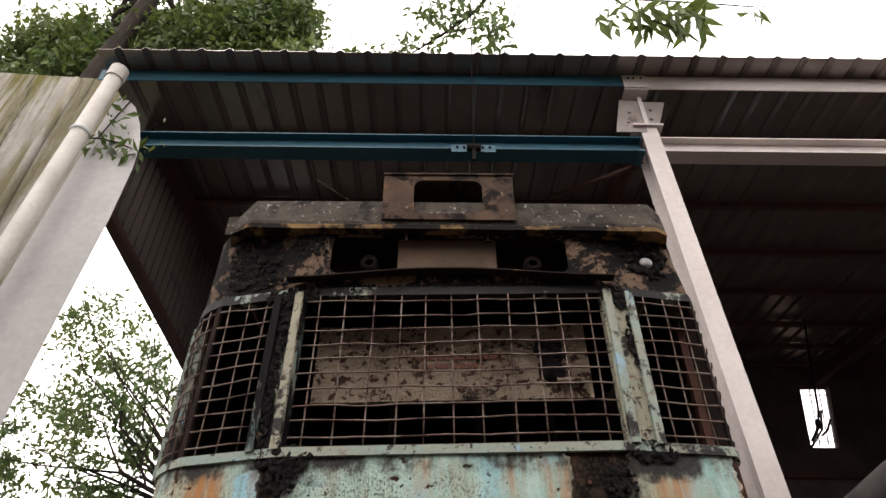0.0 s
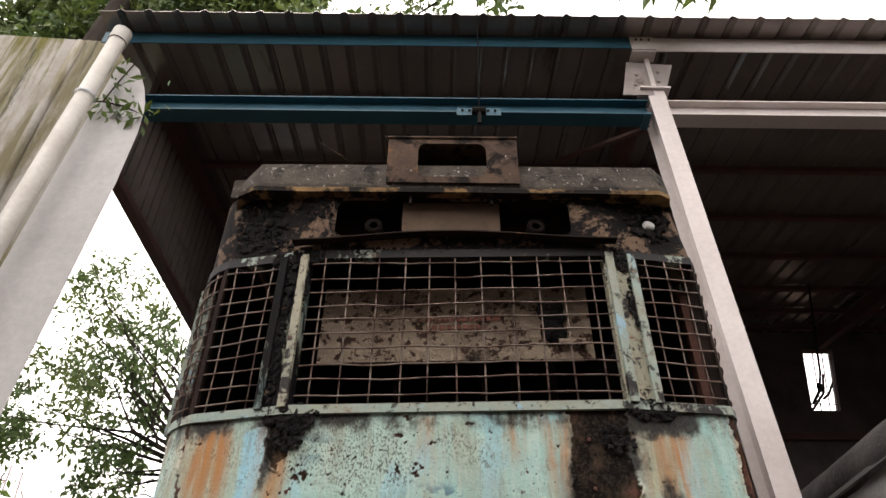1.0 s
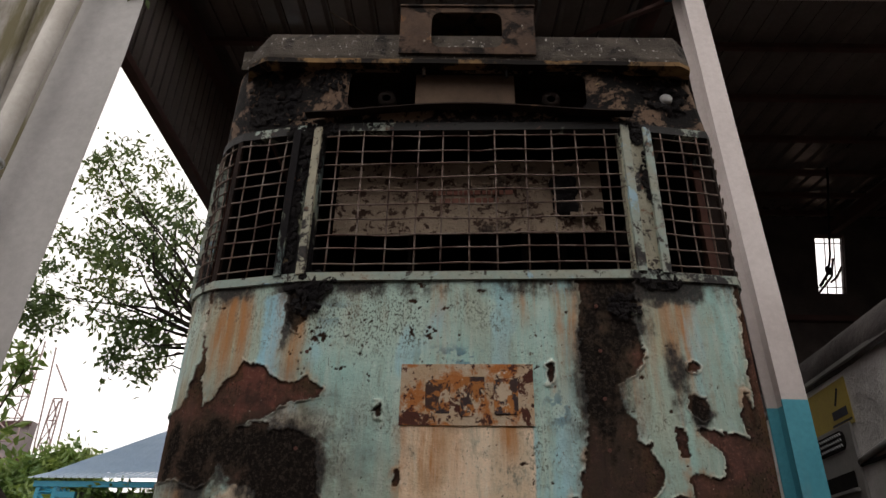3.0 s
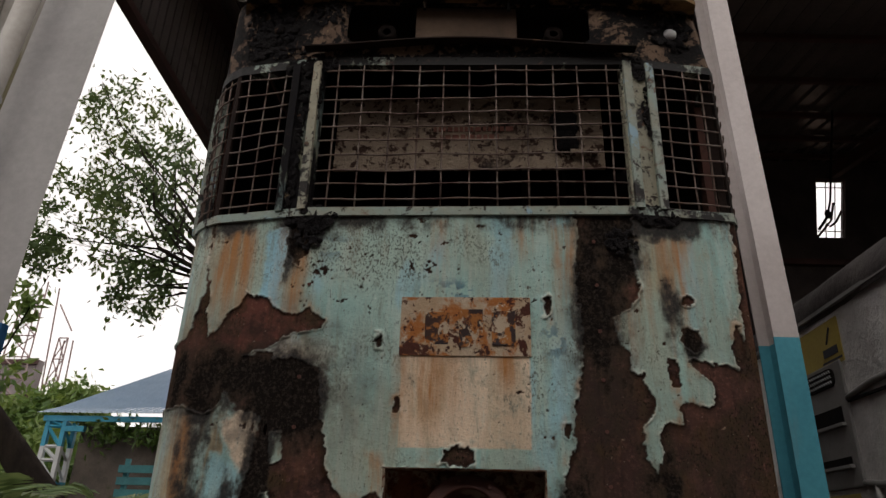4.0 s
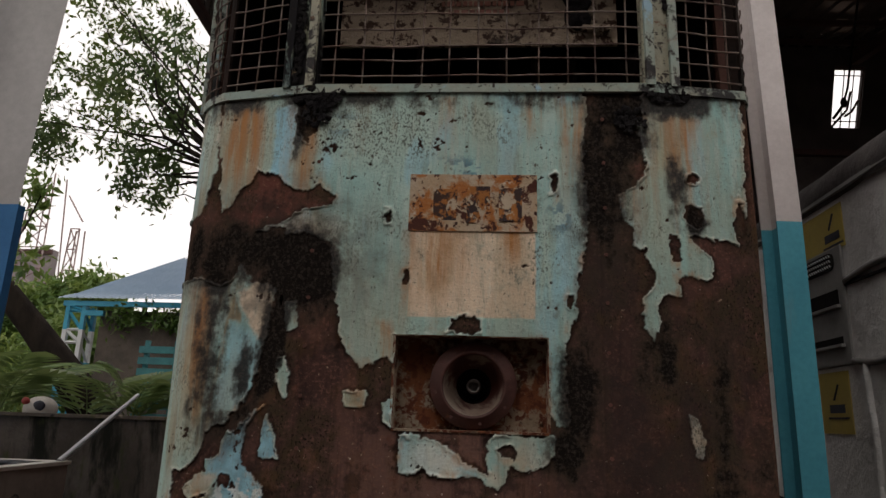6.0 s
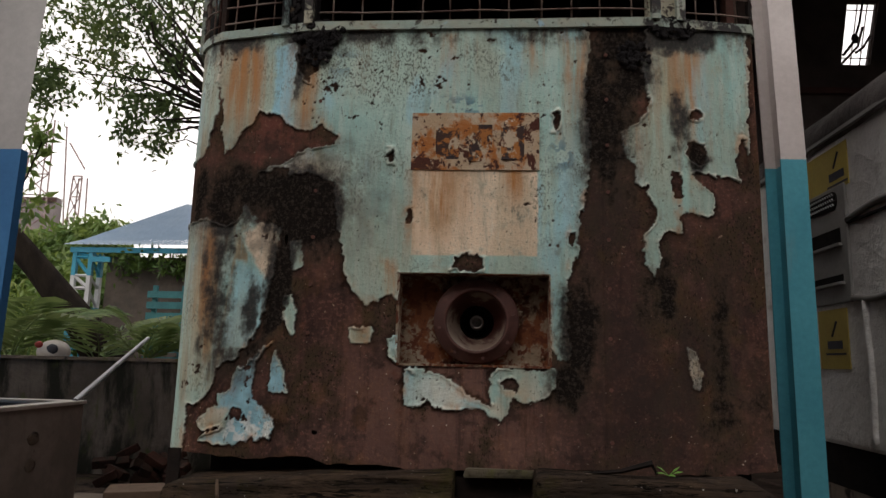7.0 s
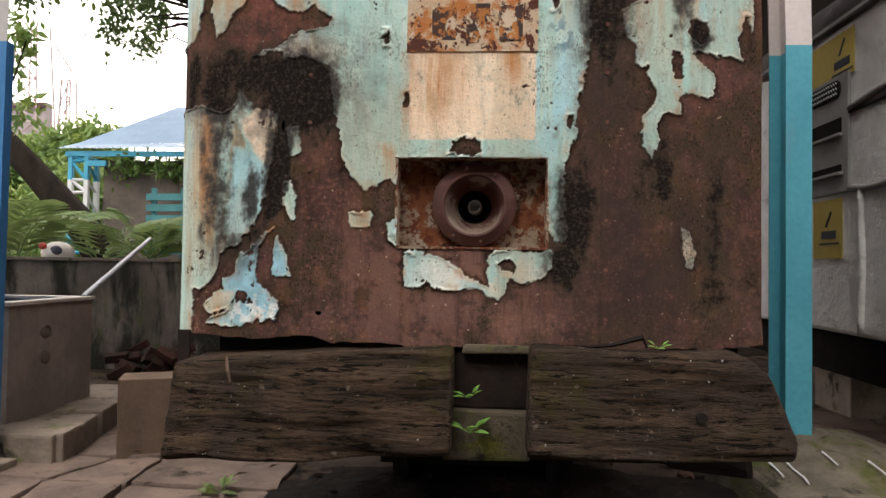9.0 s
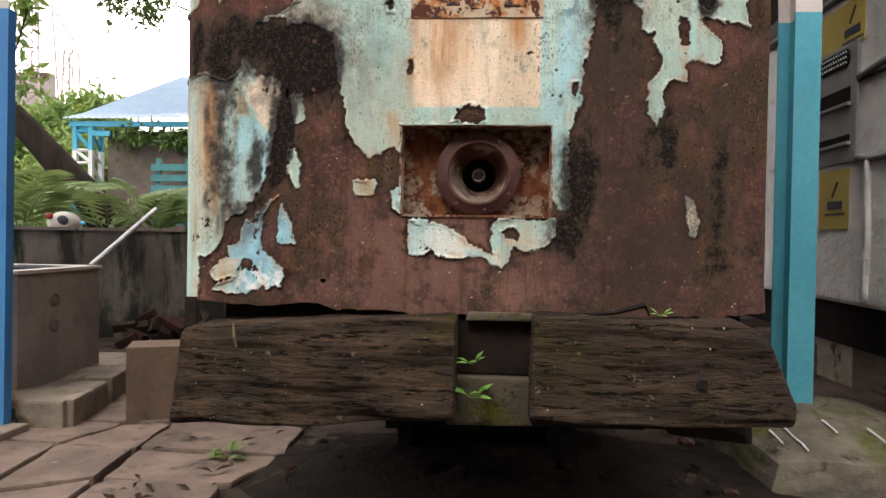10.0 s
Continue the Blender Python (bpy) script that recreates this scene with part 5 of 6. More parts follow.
def grille(u0, u1, z0, z1, columns, rows):
    """A welded wire mesh across a window, slightly bent, every wire a piece of its own."""
    net = part("wire_grille", sweep(bmesh.new(), [(0.0, z0 - 0.004), (0.0, z0 + 0.004), (-0.008, z0 + 0.004), (-0.008, z0 - 0.004)], u0, u1, 12), M_WIRE, loco, "rusty welded wire mesh")
    bend = rng.uniform(0, 50)

    def spot(u, z, lift=0.0):
        x, y = plan(u)
        o = outward(u)
        k = 0.002 + lift + 0.012 * noise.noise(Vector((u * 4 + bend, z * 4, 0)))
        wob = 0.007 * noise.noise(Vector((u * 7 + bend, z * 7, 3)))
        return (x + o.x * k, y + o.y * k, z + wob)

    for i in range(columns):
        u = u0 + (u1 - u0) * (i + 0.5) / columns + rng.uniform(-0.006, 0.006)
        du = rng.uniform(-0.006, 0.006)
        part("wire", tube(bmesh.new(), [spot(u + du * k / 7, z0 + (z1 - z0) * k / 7) for k in range(8)], 0.0036, 5), M_WIRE, net, smooth=True)
    for j in range(rows):
        z = z0 + (z1 - z0) * (j + 0.45) / rows + rng.uniform(-0.004, 0.004)
        n = max(4, int(abs(u1 - u0) / 0.08))
        part("wire", tube(bmesh.new(), [spot(u0 + (u1 - u0) * k / n, z, 0.007) for k in range(n + 1)], 0.0034, 5), M_WIRE, net, smooth=True)


grille(-0.60, 0.61, 2.525, 3.185, 11, 10)
grille(-0.992, -0.755, 2.525, 3.185, 3, 10)
grille(0.755, 0.992, 2.525, 3.185, 3, 10)
grille(-1.24, -1.012, 2.525, 3.185, 4, 10)
grille(1.012, 1.11, 2.525, 3.185, 2, 10)

# cab behind the windows, its inside coloured near black to stand for shade
part("cab_bulkhead", boxes((-1.1, 0.97, FACE + 1.5, FACE + 1.55, 0.95, 3.6)), M_DARK, loco, "bulkhead coloured near black for the cab's shade")
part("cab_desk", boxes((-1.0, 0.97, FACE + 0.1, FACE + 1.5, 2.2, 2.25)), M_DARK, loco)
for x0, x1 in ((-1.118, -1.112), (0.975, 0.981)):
    part("cab_lining", boxes((x0, x1, FACE + 0.32, FACE + 1.5, 2.25, 3.58)), M_DARK, loco, "lining coloured near black for the cab's shade")
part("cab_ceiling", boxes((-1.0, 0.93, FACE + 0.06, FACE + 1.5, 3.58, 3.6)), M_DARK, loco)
board = part("inner_board", jitter(boxes((-0.585, 0.565, FACE + 0.19, FACE + 0.205, 2.80, 3.16)), 0.004, 9), M_BOARD, loco, "board with flaking paint behind the mesh")
bm = bmesh.new()
for k, (z, x0, x1) in enumerate(((2.985, -0.16, 0.16), (2.945, -0.13, 0.12))):
    x = x0
    while x < x1:
        w = 0.012 + 0.02 * rng.random()
        box(bm, x, x + w, FACE + 0.184, FACE + 0.188, z, z + 0.022)
        x += w + 0.008
tagged(part("faded_lettering", bm, M_REDMARK, board, "faded red illegible bars"), kind="stuff")
bm = bmesh.new()
for k in range(34):
    bmesh.ops.create_icosphere(bm, subdivisions=2, radius=rng.uniform(0.020, 0.036), matrix=Matrix.Translation((0.40 + rng.uniform(-0.028, 0.028), FACE + 0.175, 2.97 + rng.uniform(-0.075, 0.075))) @ Matrix.Diagonal((1, 0.6, 1.3, 1)))
tagged(part("mould_clump", jitter(bm, 0.012, 30), M_MOULD, board, "black mould clump"), kind="stuff")
part("bolt_bar", rod(bmesh.new(), (0.42, FACE + 0.17, 2.865), (0.53, FACE + 0.17, 2.865), 0.016, 8), M_BOARD, board)
for x in (-0.28, 0.1, 0.25, 0.42):
    part("cab_stanchion", rod(bmesh.new(), (x, FACE + 0.5, 2.25), (x, FACE + 0.5, 3.58), 0.02, 6), M_BLACKSTEEL, loco)



def crust(u, z, ru, rz, n, proud=0.006):
    """Lumps of black mould stuck to the front."""
    bm = bmesh.new()
    for _ in range(n):
        a, k = rng.uniform(0, 6.283), rng.random() ** 0.6
        uu, zz = u + ru * k * math.cos(a), z + rz * k * math.sin(a)
        x, y = plan(uu)
        o = outward(uu)
        r = rng.uniform(0.003, 0.0095)
        bmesh.ops.create_icosphere(bm, subdivisions=1, radius=r, matrix=Matrix.Translation((x + o.x * proud, y + o.y * proud, zz)) @ Matrix.Diagonal((1.3, 0.5, 1.5, 1)))
    tagged(part("mould_crust", jitter(bm, 0.007, 45), M_MOULD, loco, "lumpy crust of black mould"), kind="stuff")


for spec in ((-0.60, 2.48, 0.10, 0.05, 170), (-0.70, 2.75, 0.022, 0.24, 170), (-0.66, 3.05, 0.05, 0.12, 120), (-0.60, 2.40, 0.06, 0.05, 60), (0.70, 2.49, 0.09, 0.045, 150), (0.56, 2.38, 0.06, 0.05, 70), (0.68, 3.17, 0.07, 0.06, 150), (0.71, 2.95, 0.02, 0.12, 70), (-0.68, 3.19, 0.12, 0.05, 170), (-0.35, 3.22, 0.3, 0.018, 130), (0.66, 3.57, 0.24, 0.025, 190), (-0.75, 3.56, 0.3, 0.03, 190), (-0.93, 3.40, 0.08, 0.14, 220), (-0.62, 3.47, 0.09, 0.08, 120), (-0.80, 3.28, 0.16, 0.03, 120), (0.2, 3.235, 0.40, 0.014, 150)):
    crust(*spec, proud=0.008 if spec[1] < 3.2 else 0.003)

# panel over the windows with a long recess, and the roof edge over it
bm = holed_plate(bmesh.new(), [(-0.62, 3.225), (0.62, 3.225), (0.62, 3.60), (-0.62, 3.60)], [rounded(-0.535, 0.505, 3.303, 3.515, 0.05)], FACE, FACE + 0.012)
part("cap_panel", bm, M_CAP, loco, "scorched rusty panel with a long recess")
for s in (-1, 1):
    lo, hi = sorted((s * 0.62, s * 1.3))
    cheek = part("cap_cheek", sweep(bmesh.new(), [(0.0, 3.222), (-0.004, 3.60), (-0.02, 3.60), (-0.02, 3.222)], lo, hi, 24), M_CAP, loco, "scorched black-stained panel")
    if s > 0:
        for v in cheek.data.vertices:
            v.co.x -= 0.11 * max(0.0, v.co.z - 3.22) * min(1.0, max(0.0, v.co.x - 0.7) / 0.25)
    # round marker lamp in a crust of mould
    u = s * 0.85
    x, y = plan(u)
    marker = part("marker_lamp", lathe(bmesh.new(), [(0.001, -0.010), (0.018, -0.009), (0.026, -0.002), (0.028, 0.01)], (x, y - 0.004, 3.40), 20), M_GLASSGREY if s > 0 else M_CAP, loco, "milky round marker lamp", True)
    bm = bmesh.new()
    for k in range(46):
        a, r = rng.uniform(0, 6.283), rng.uniform(0.045, 0.115)
        dx, dz = r * math.cos(a), r * math.sin(a) * 0.85
        xx, yy = plan(u + dx)
        bmesh.ops.create_icosphere(bm, subdivisions=1, radius=rng.uniform(0.008, 0.020), matrix=Matrix.Translation((xx, yy - 0.001, 3.40 + dz)) @ Matrix.Diagonal((1, 0.5, 1, 1)))
    tagged(part("mould_ring", jitter(bm, 0.008, 40), M_MOULD, marker, "ring of black mould"), kind="stuff")
part("recess_back", boxes((-0.56, 0.53, FACE + 0.14, FACE + 0.15, 3.28, 3.55)), M_BLACKSTEEL, loco)
for z in (3.283, 3.53):
    part("recess_shelf", boxes((-0.56, 0.53, FACE + 0.013, FACE + 0.14, z, z + 0.01)), M_BLACKSTEEL, loco)
part("recess_plate", boxes((-0.24, 0.20, FACE + 0.034, FACE + 0.044, 3.296, 3.527), bevel=0.003), M_CARTON, loco, "plain brown plate in the recess")
for x in (-0.37, 0.36):
    horn = part("horn_stub", lathe(bmesh.new(), [(0.018, 0.0), (0.040, 0.0), (0.042, 0.05), (0.030, 0.09)], (x, FACE + 0.05, 3.405), 14), M_BLACKSTEEL, loco, smooth=True)
for x in (-0.20, 0.165):
    part("stud", rod(bmesh.new(), (x, FACE - 0.012, 3.53), (x, FACE - 0.012, 3.475), 0.008, 6), M_CAP, loco)
bm = bmesh.new()
n = 30
top = []
for i in range(n + 1):
    x = -0.70 + 1.38 * i / n
    z = 3.262 + 0.045 * math.cos(math.pi * (x + 0.02) / 1.5) ** 2
    top.append((x, z))
a = [bm.verts.new((x, FACE - 0.002, z)) for x, z in top]
b = [bm.verts.new((x, FACE - 0.055, z - 0.012)) for x, z in top]
c = [bm.verts.new((x, FACE - 0.055, z - 0.018)) for x, z in top]
d = [bm.verts.new((x, FACE - 0.002, z - 0.010)) for x, z in top]
for one, two in ((a, b), (b, c), (c, d)):
    for i in range(n):
        bm.faces.new((one[i], one[i + 1], two[i + 1], two[i]))
bmesh.ops.recalc_face_normals(bm, faces=bm.faces)
part("drip_hood", bm, M_BLACKSTEEL, loco, "thin bowed rusty drip hood")
part("roof_edge", straight_sweep(bmesh.new(), [(0.035, 3.545), (0.037, 3.57), (0.016, 3.715), (-0.06, 3.762), (-0.06, 3.545)], 0.99, FACE), M_FASCIA, loco, "lichen-covered roof edge")
part("roof_lip", straight_sweep(bmesh.new(), [(0.043, 3.522), (0.043, 3.546), (-0.02, 3.546), (-0.02, 3.522)], 0.99, FACE), M_LIP, loco, "ochre rusted lip")
bm = bmesh.new()
arc = [(x, 3.70 + 0.07 * math.cos(x / 1.1 * 1.4)) for x in np.linspace(-1.09, 0.95, 16)]
extrude_outline(bm, arc + [(0.95, 3.60), (-1.09, 3.60)], FACE + 0.1, FACE + 3.2)
part("roof", bm, M_FASCIA, loco)
bm = holed_plate(bmesh.new(), [(-0.314, 3.575), (0.296, 3.575), (0.296, 3.865), (-0.314, 3.865)], [rounded(-0.170, 0.150, 3.612, 3.828, 0.045)], FACE - 0.05, FACE - 0.04)
lamp_box = part("lamp_box", bm, M_BOXRUST, loco, "empty rusty roof lamp box")
part("cheek", boxes((-0.314, -0.302, FACE - 0.04, FACE + 0.35, 3.605, 3.86)), M_BOXRUST, lamp_box)
part("cheek", boxes((0.284, 0.296, FACE - 0.04, FACE + 0.35, 3.605, 3.86)), M_BOXRUST, lamp_box)
part("lid", boxes((-0.318, 0.300, FACE - 0.058, FACE + 0.35, 3.861, 3.872), bevel=0.003), M_BOXRUST, lamp_box)
part("back_plate", boxes((-0.30, 0.28, FACE + 0.25, FACE + 0.26, 3.605, 3.86)), M_BLACK, lamp_box)
part("lamp_bracket", tube(bmesh.new(), [(-0.05, FACE + 0.05, 3.61), (-0.05, FACE + 0.05, 3.68), (0.0, FACE + 0.05, 3.70), (0.07, FACE + 0.05, 3.68), (0.07, FACE + 0.05, 3.61)], 0.008, 6), M_RUST, loco)
part("twig", tube(bmesh.new(), [(-0.48, FACE + 0.05, 3.77), (-0.56, FACE + 0.0, 3.80), (-0.66, FACE - 0.02, 3.86)], 0.004, 5), M_WOOD, loco)

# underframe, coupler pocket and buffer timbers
# black boxes put the shade under the locomotive into colour
part("underframe", boxes((-0.95, 0.95, FACE + 0.14, FACE + 3.0, 0.50, 0.95)), M_BLACK, loco, "underframe coloured black for the shade behind the timbers")
part("underside_shade_box", boxes((-0.66, 0.80, FACE + 0.95, FACE + 1.25, 0.27, 0.51)), M_BLACK, loco, "black box added for the shade under the frame")
bogie = part("bogie", boxes((-0.50, 0.50, FACE + 1.2, FACE + 2.7, 0.16, 0.5)), M_BLACK, loco, "bogie coloured black for the shade it stands in")
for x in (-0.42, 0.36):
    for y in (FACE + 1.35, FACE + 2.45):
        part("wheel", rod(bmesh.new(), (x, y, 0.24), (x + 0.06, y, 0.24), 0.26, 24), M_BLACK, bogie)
part("coupler_plate", jitter(boxes((-0.09, 0.21, FACE + 0.02, FACE + 0.10, 0.70, 0.90), bevel=0.01), 0.008, 12), M_BLACKSTEEL, loco)
part("coupler_block", jitter(boxes((-0.09, 0.21, FACE - 0.02, FACE + 0.09, 0.53, 0.70), bevel=0.012), 0.008, 9), M_MOSSDARK, loco, "mossy concrete-grey coupler block")
part("moss_ledge", jitter(boxes((-0.02, 0.40, FACE - 0.02, FACE + 0.04, 0.90, 0.93), bevel=0.008), 0.012, 12), M_MOSSDARK, loco)


def timber(name, outline, y0, y1, lean, label):
    """A heavy worn beam: an outline of (x, z) given depth, split finely and roughened along the grain."""
    bm = bmesh.new()
    extrude_outline(bm, outline, y0, y1)
    bmesh.ops.bevel(bm, geom=bm.edges[:], offset=0.022, segments=3, affect="EDGES", profile=0.5)
    bmesh.ops.triangulate(bm, faces=bm.faces[:])
    for _ in range(5):
        long = [e for e in bm.edges if e.calc_length() > 0.03]
        if not long:
            break
        bmesh.ops.subdivide_edges(bm, edges=long, cuts=1)
        bmesh.ops.triangulate(bm, faces=bm.faces[:])
    for v in bm.verts:
        g = noise.noise(Vector((v.co.x * 2.2, v.co.y * 30, v.co.z * 34)))
        h = noise.noise(Vector((v.co.x * 5, v.co.y * 9, v.co.z * 9 + 7)))
        v.co.y += 0.012 * g + 0.015 * h + lean * (v.co.z - 0.9)
        v.co.z += 0.006 * g + 0.010 * h
    return part(name, bm, M_WOOD, loco, label, True)


timber("buffer_timber", [(-1.03, 0.53), (-0.055, 0.575), (-0.055, 0.925), (-0.50, 0.900), (-1.0, 0.860)], FACE - 0.13, FACE + 0.16, 0.10, "rotten mossy buffer timber")
timber("buffer_timber", [(0.19, 0.575), (1.03, 0.60), (1.035, 0.66), (0.96, 0.86), (0.90, 0.915), (0.20, 0.935)], FACE - 0.13, FACE + 0.16, 0.13, "rotten mossy buffer timber with rounded end")
part("knot_hole", rod(bmesh.new(), (0.735, FACE - 0.165, 0.73), (0.735, FACE - 0.13, 0.73), 0.017, 10), M_BLACK, loco)
part("wedge", jitter(box(bmesh.new(), 0.72, 1.0, FACE + 0.12, FACE + 0.5, 0.46, 0.60, bevel=0.03), 0.05, 5), M_BLACKSTEEL, loco)
part("stuck_twig", tube(bmesh.new(), [(-0.80, FACE - 0.135, 0.80), (-0.803, FACE - 0.15, 0.84), (-0.81, FACE - 0.14, 0.885)], [0.005, 0.006, 0.004], 6), M_CARTON, loco, "small dry twig")
part("torn_strip", tube(bmesh.new(), [(0.36, FACE - 0.06, 0.930), (0.47, FACE - 0.085, 0.945), (0.565, FACE - 0.085, 0.972), (0.585, FACE - 0.07, 0.938)], [0.004, 0.008, 0.011, 0.006], 5), M_BLACKSTEEL, loco, "torn bent strip of sheet")
part("hanging_strip", boxes((-1.075, -1.03, FACE + 0.06, FACE + 0.07, 0.60, 0.95)), M_BLACKSTEEL, loco)


# the cab's top sags a little to one side
for ob in loco.children_recursive:
    for v in ob.data.vertices:
        if v.co.z > 3.0:
            v.co.z -= 0.1 * min(v.co.z - 3.0, 0.55) * v.co.x


# ---- covered vehicle beside the column ----
van = thing("covered_van", "tall grey van wrapped in silver tarpaulin with yellow stickers", "van")
part("van_body", boxes((2.405, 4.4, 3.2, 7.6, 0.78, 2.95), bevel=0.03), M_TARP, van, "silver tarpaulin sides")
part("side_panel", boxes((2.385, 2.41, 4.52, 5.6, 1.72, 2.52), bevel=0.012), M_VEHICLE, van, "dusty grey louvred panel")
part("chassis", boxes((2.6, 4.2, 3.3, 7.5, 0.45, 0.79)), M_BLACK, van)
bm = bmesh.new()
ys = np.linspace(3.15, 7.65, 60)
rows = []
for y in ys:
    ring = []
    for a in np.linspace(-14, 180, 22):
        c, s = math.cos(radians(a)), math.sin(radians(a))
        k = 1 + 0.03 * noise.noise(Vector((y * 2.5, a * 0.04, 0)))
        ring.append(bm.verts.new((3.41 - 1.05 * c * k, y, 2.93 + 0.40 * max(s, -0.3) * k)))
    rows.append(ring)
for one, two in zip(rows, rows[1:]):
    for k in range(len(one) - 1):
        bm.faces.new((one[k], one[k + 1], two[k + 1], two[k]))
bm.faces.new(rows[0])
bmesh.ops.recalc_face_normals(bm, faces=bm.faces)
part("roof_cover", bm, M_DARKTARP, van, "dark sagging roof tarpaulin", True)
part("gutter", boxes((2.36, 2.40, 3.2, 7.6, 2.86, 2.885)), M_VEHICLE, van)
vent = part("vent", extrude_outline(bmesh.new(), rounded(-0.21, 0.21, -0.06, 0.06, 0.05), -0.006, 0.006), M_BLACK, van, "dark perforated oval vent")
vent.matrix_basis = pose(2.380, 4.82, 2.425, 0, 0, -90)
for j in range(3):
    for i in range(12):
        part("vent_bar", rod(bmesh.new(), (2.372, 4.64 + 0.032 * i, 2.385 + 0.035 * j), (2.372, 4.655 + 0.032 * i, 2.40 + 0.035 * j), 0.005, 4), M_STEELTUBE, van)
for z0, z1 in ((2.12, 2.225), (1.86, 1.91)):
    part("louvre", boxes((2.379, 2.386, 4.60, 5.4, z0, z1)), M_BLACK, van, "dark open louvre")
    part("louvre_lip", boxes((2.355, 2.385, 4.58, 5.42, z0 - 0.022, z0), bevel=0.004), M_VEHICLE, van)
for y0, y1, z0, z1, low in ((4.62, 5.02, 1.285, 1.69, 1), (4.47, 5.5, 2.50, 2.80, 0)):
    sticker = part("sticker", boxes((2.397, 2.403, y0, y1, z0, z1)), M_YELLOW, van, "faded yellow sticker with illegible marks")
    yc = 4.80 if low else 4.62
    zc = z0 + (0.19 if low else 0.12)
    bm = boxes((2.394, 2.3965, yc - 0.10, yc + 0.10, zc - 0.055, zc - 0.0))
    rod(bm, (2.395, yc + 0.03, zc + 0.03), (2.395, yc - 0.04, zc + 0.13), 0.008, 4)
    box(bm, 2.394, 2.3965, yc - 0.14, yc + 0.13, zc - 0.095, zc - 0.082)
    part("sticker_mark", bm, M_INK, sticker)
bm = bmesh.new()
for y, w in ((4.38, 0.05), (4.05, 0.06), (3.7, 0.05)):
    tube(bm, [(2.40, y + 0.01 * math.sin(z * 9), z) for z in np.linspace(0.80, 1.72, 12)], w * 0.5, 8)
part("tarp_fold", bm, M_TARP, van, "bright folded tarpaulin edge", True)
bm = bmesh.new()
tube(bm, [(2.395, y, 1.74 + 0.02 * math.sin(y * 7)) for y in np.linspace(3.2, 4.52, 16)], 0.022, 7)
tube(bm, [(2.395, y, 2.28 + 0.03 * math.sin(y * 5)) for y in np.linspace(3.2, 4.52, 16)], 0.022, 7)
part("tarp_seam", bm, M_VEHICLE, van, smooth=True)
part("seam_shadow_gap", boxes((2.388, 2.40, 3.2, 4.52, 2.235, 2.252)), M_BLACK, van)
crate = thing("low_crate", "low grey-brown crate on the ground under the van", "crate")
part("crate_body", boxes((2.95, 3.9, 5.6, 6.2, 0.0, 0.40), bevel=0.01), M_KERB, crate)


# ---- plants ----
def leaf_cloud(name, centres, size, material, parent, droop=0.3, seed=1, width=0.42):
    """Many small pointed leaves, each folded along its rib."""
    r = np.random.RandomState(seed)
    n = len(centres)
    c = np.asarray(centres)
    way = r.normal(size=(n, 3))
    way[:, 2] -= droop
    way /= np.linalg.norm(way, axis=1)[:, None]
    side = np.cross(way, r.normal(size=(n, 3)))
    side /= np.linalg.norm(side, axis=1)[:, None]
    up = np.cross(side, way)
    s = size * r.uniform(0.6, 1.25, n)[:, None]
    base, tip = c, c + way * s
    mid = c + way * s * 0.45
    left, right = mid + side * s * width / 2 + up * s * 0.08, mid - side * s * width / 2 + up * s * 0.08
    verts = np.stack([base, left, tip, right], 1).reshape(-1, 3)
    k = np.arange(n) * 4
    faces = np.stack([k, k + 1, k + 2, k, k + 2, k + 3], 1).reshape(-1, 3)
    return raw(name, verts.tolist(), faces.tolist(), material, parent)


def clumps(r, centre, radii, count, per, spread):
    """Leaf places in loose clumps inside an ellipsoid, denser towards its skin."""
    pts = []
    for _ in range(count):
        v = r.normal(size=3)
        v /= np.linalg.norm(v)
        c = np.array(centre) + v * np.array(radii) * r.uniform(0.35, 1.0) ** 0.6
        pts.append(c + r.normal(size=(per, 3)) * spread * r.uniform(0.6, 1.3))
    return np.concatenate(pts)


def tree(label, foot, fork, crowns, size, seed, count, per, spread, thick=0.12, material=None):
    r = np.random.RandomState(seed)
    t = thing("tree", label, "tree", "trees round the yard")
    bm = bmesh.new()
    foot, fork = Vector(foot), Vector(fork)
    tube(bm, [foot, foot.lerp(fork, 0.5) + Vector((0.1, 0.05, 0)), fork], [thick, thick * 0.8, thick * 0.6], 8)
    for centre, radii in crowns:
        c = Vector(centre)
        for _ in range(4):
            v = Vector(r.normal(size=3)).normalized()
            end = c + Vector((v.x * radii[0], v.y * radii[1], v.z * radii[2])) * 0.85
            tube(bm, [fork, fork.lerp(end, 0.45) + Vector(r.normal(size=3) * 0.25), fork.lerp(end, 0.8) + Vector(r.normal(size=3) * 0.12), end], [thick * 0.3, thick * 0.18, thick * 0.10, 0.006], 5)
    part("trunk", bm, M_TRUNK, t, smooth=True)
    pts = np.concatenate([clumps(r, c, rad, count, per, spread) for c, rad in crowns])
    leaf_cloud("crown", pts, size, material or M_LEAF, t, 0.5, seed)
    return t


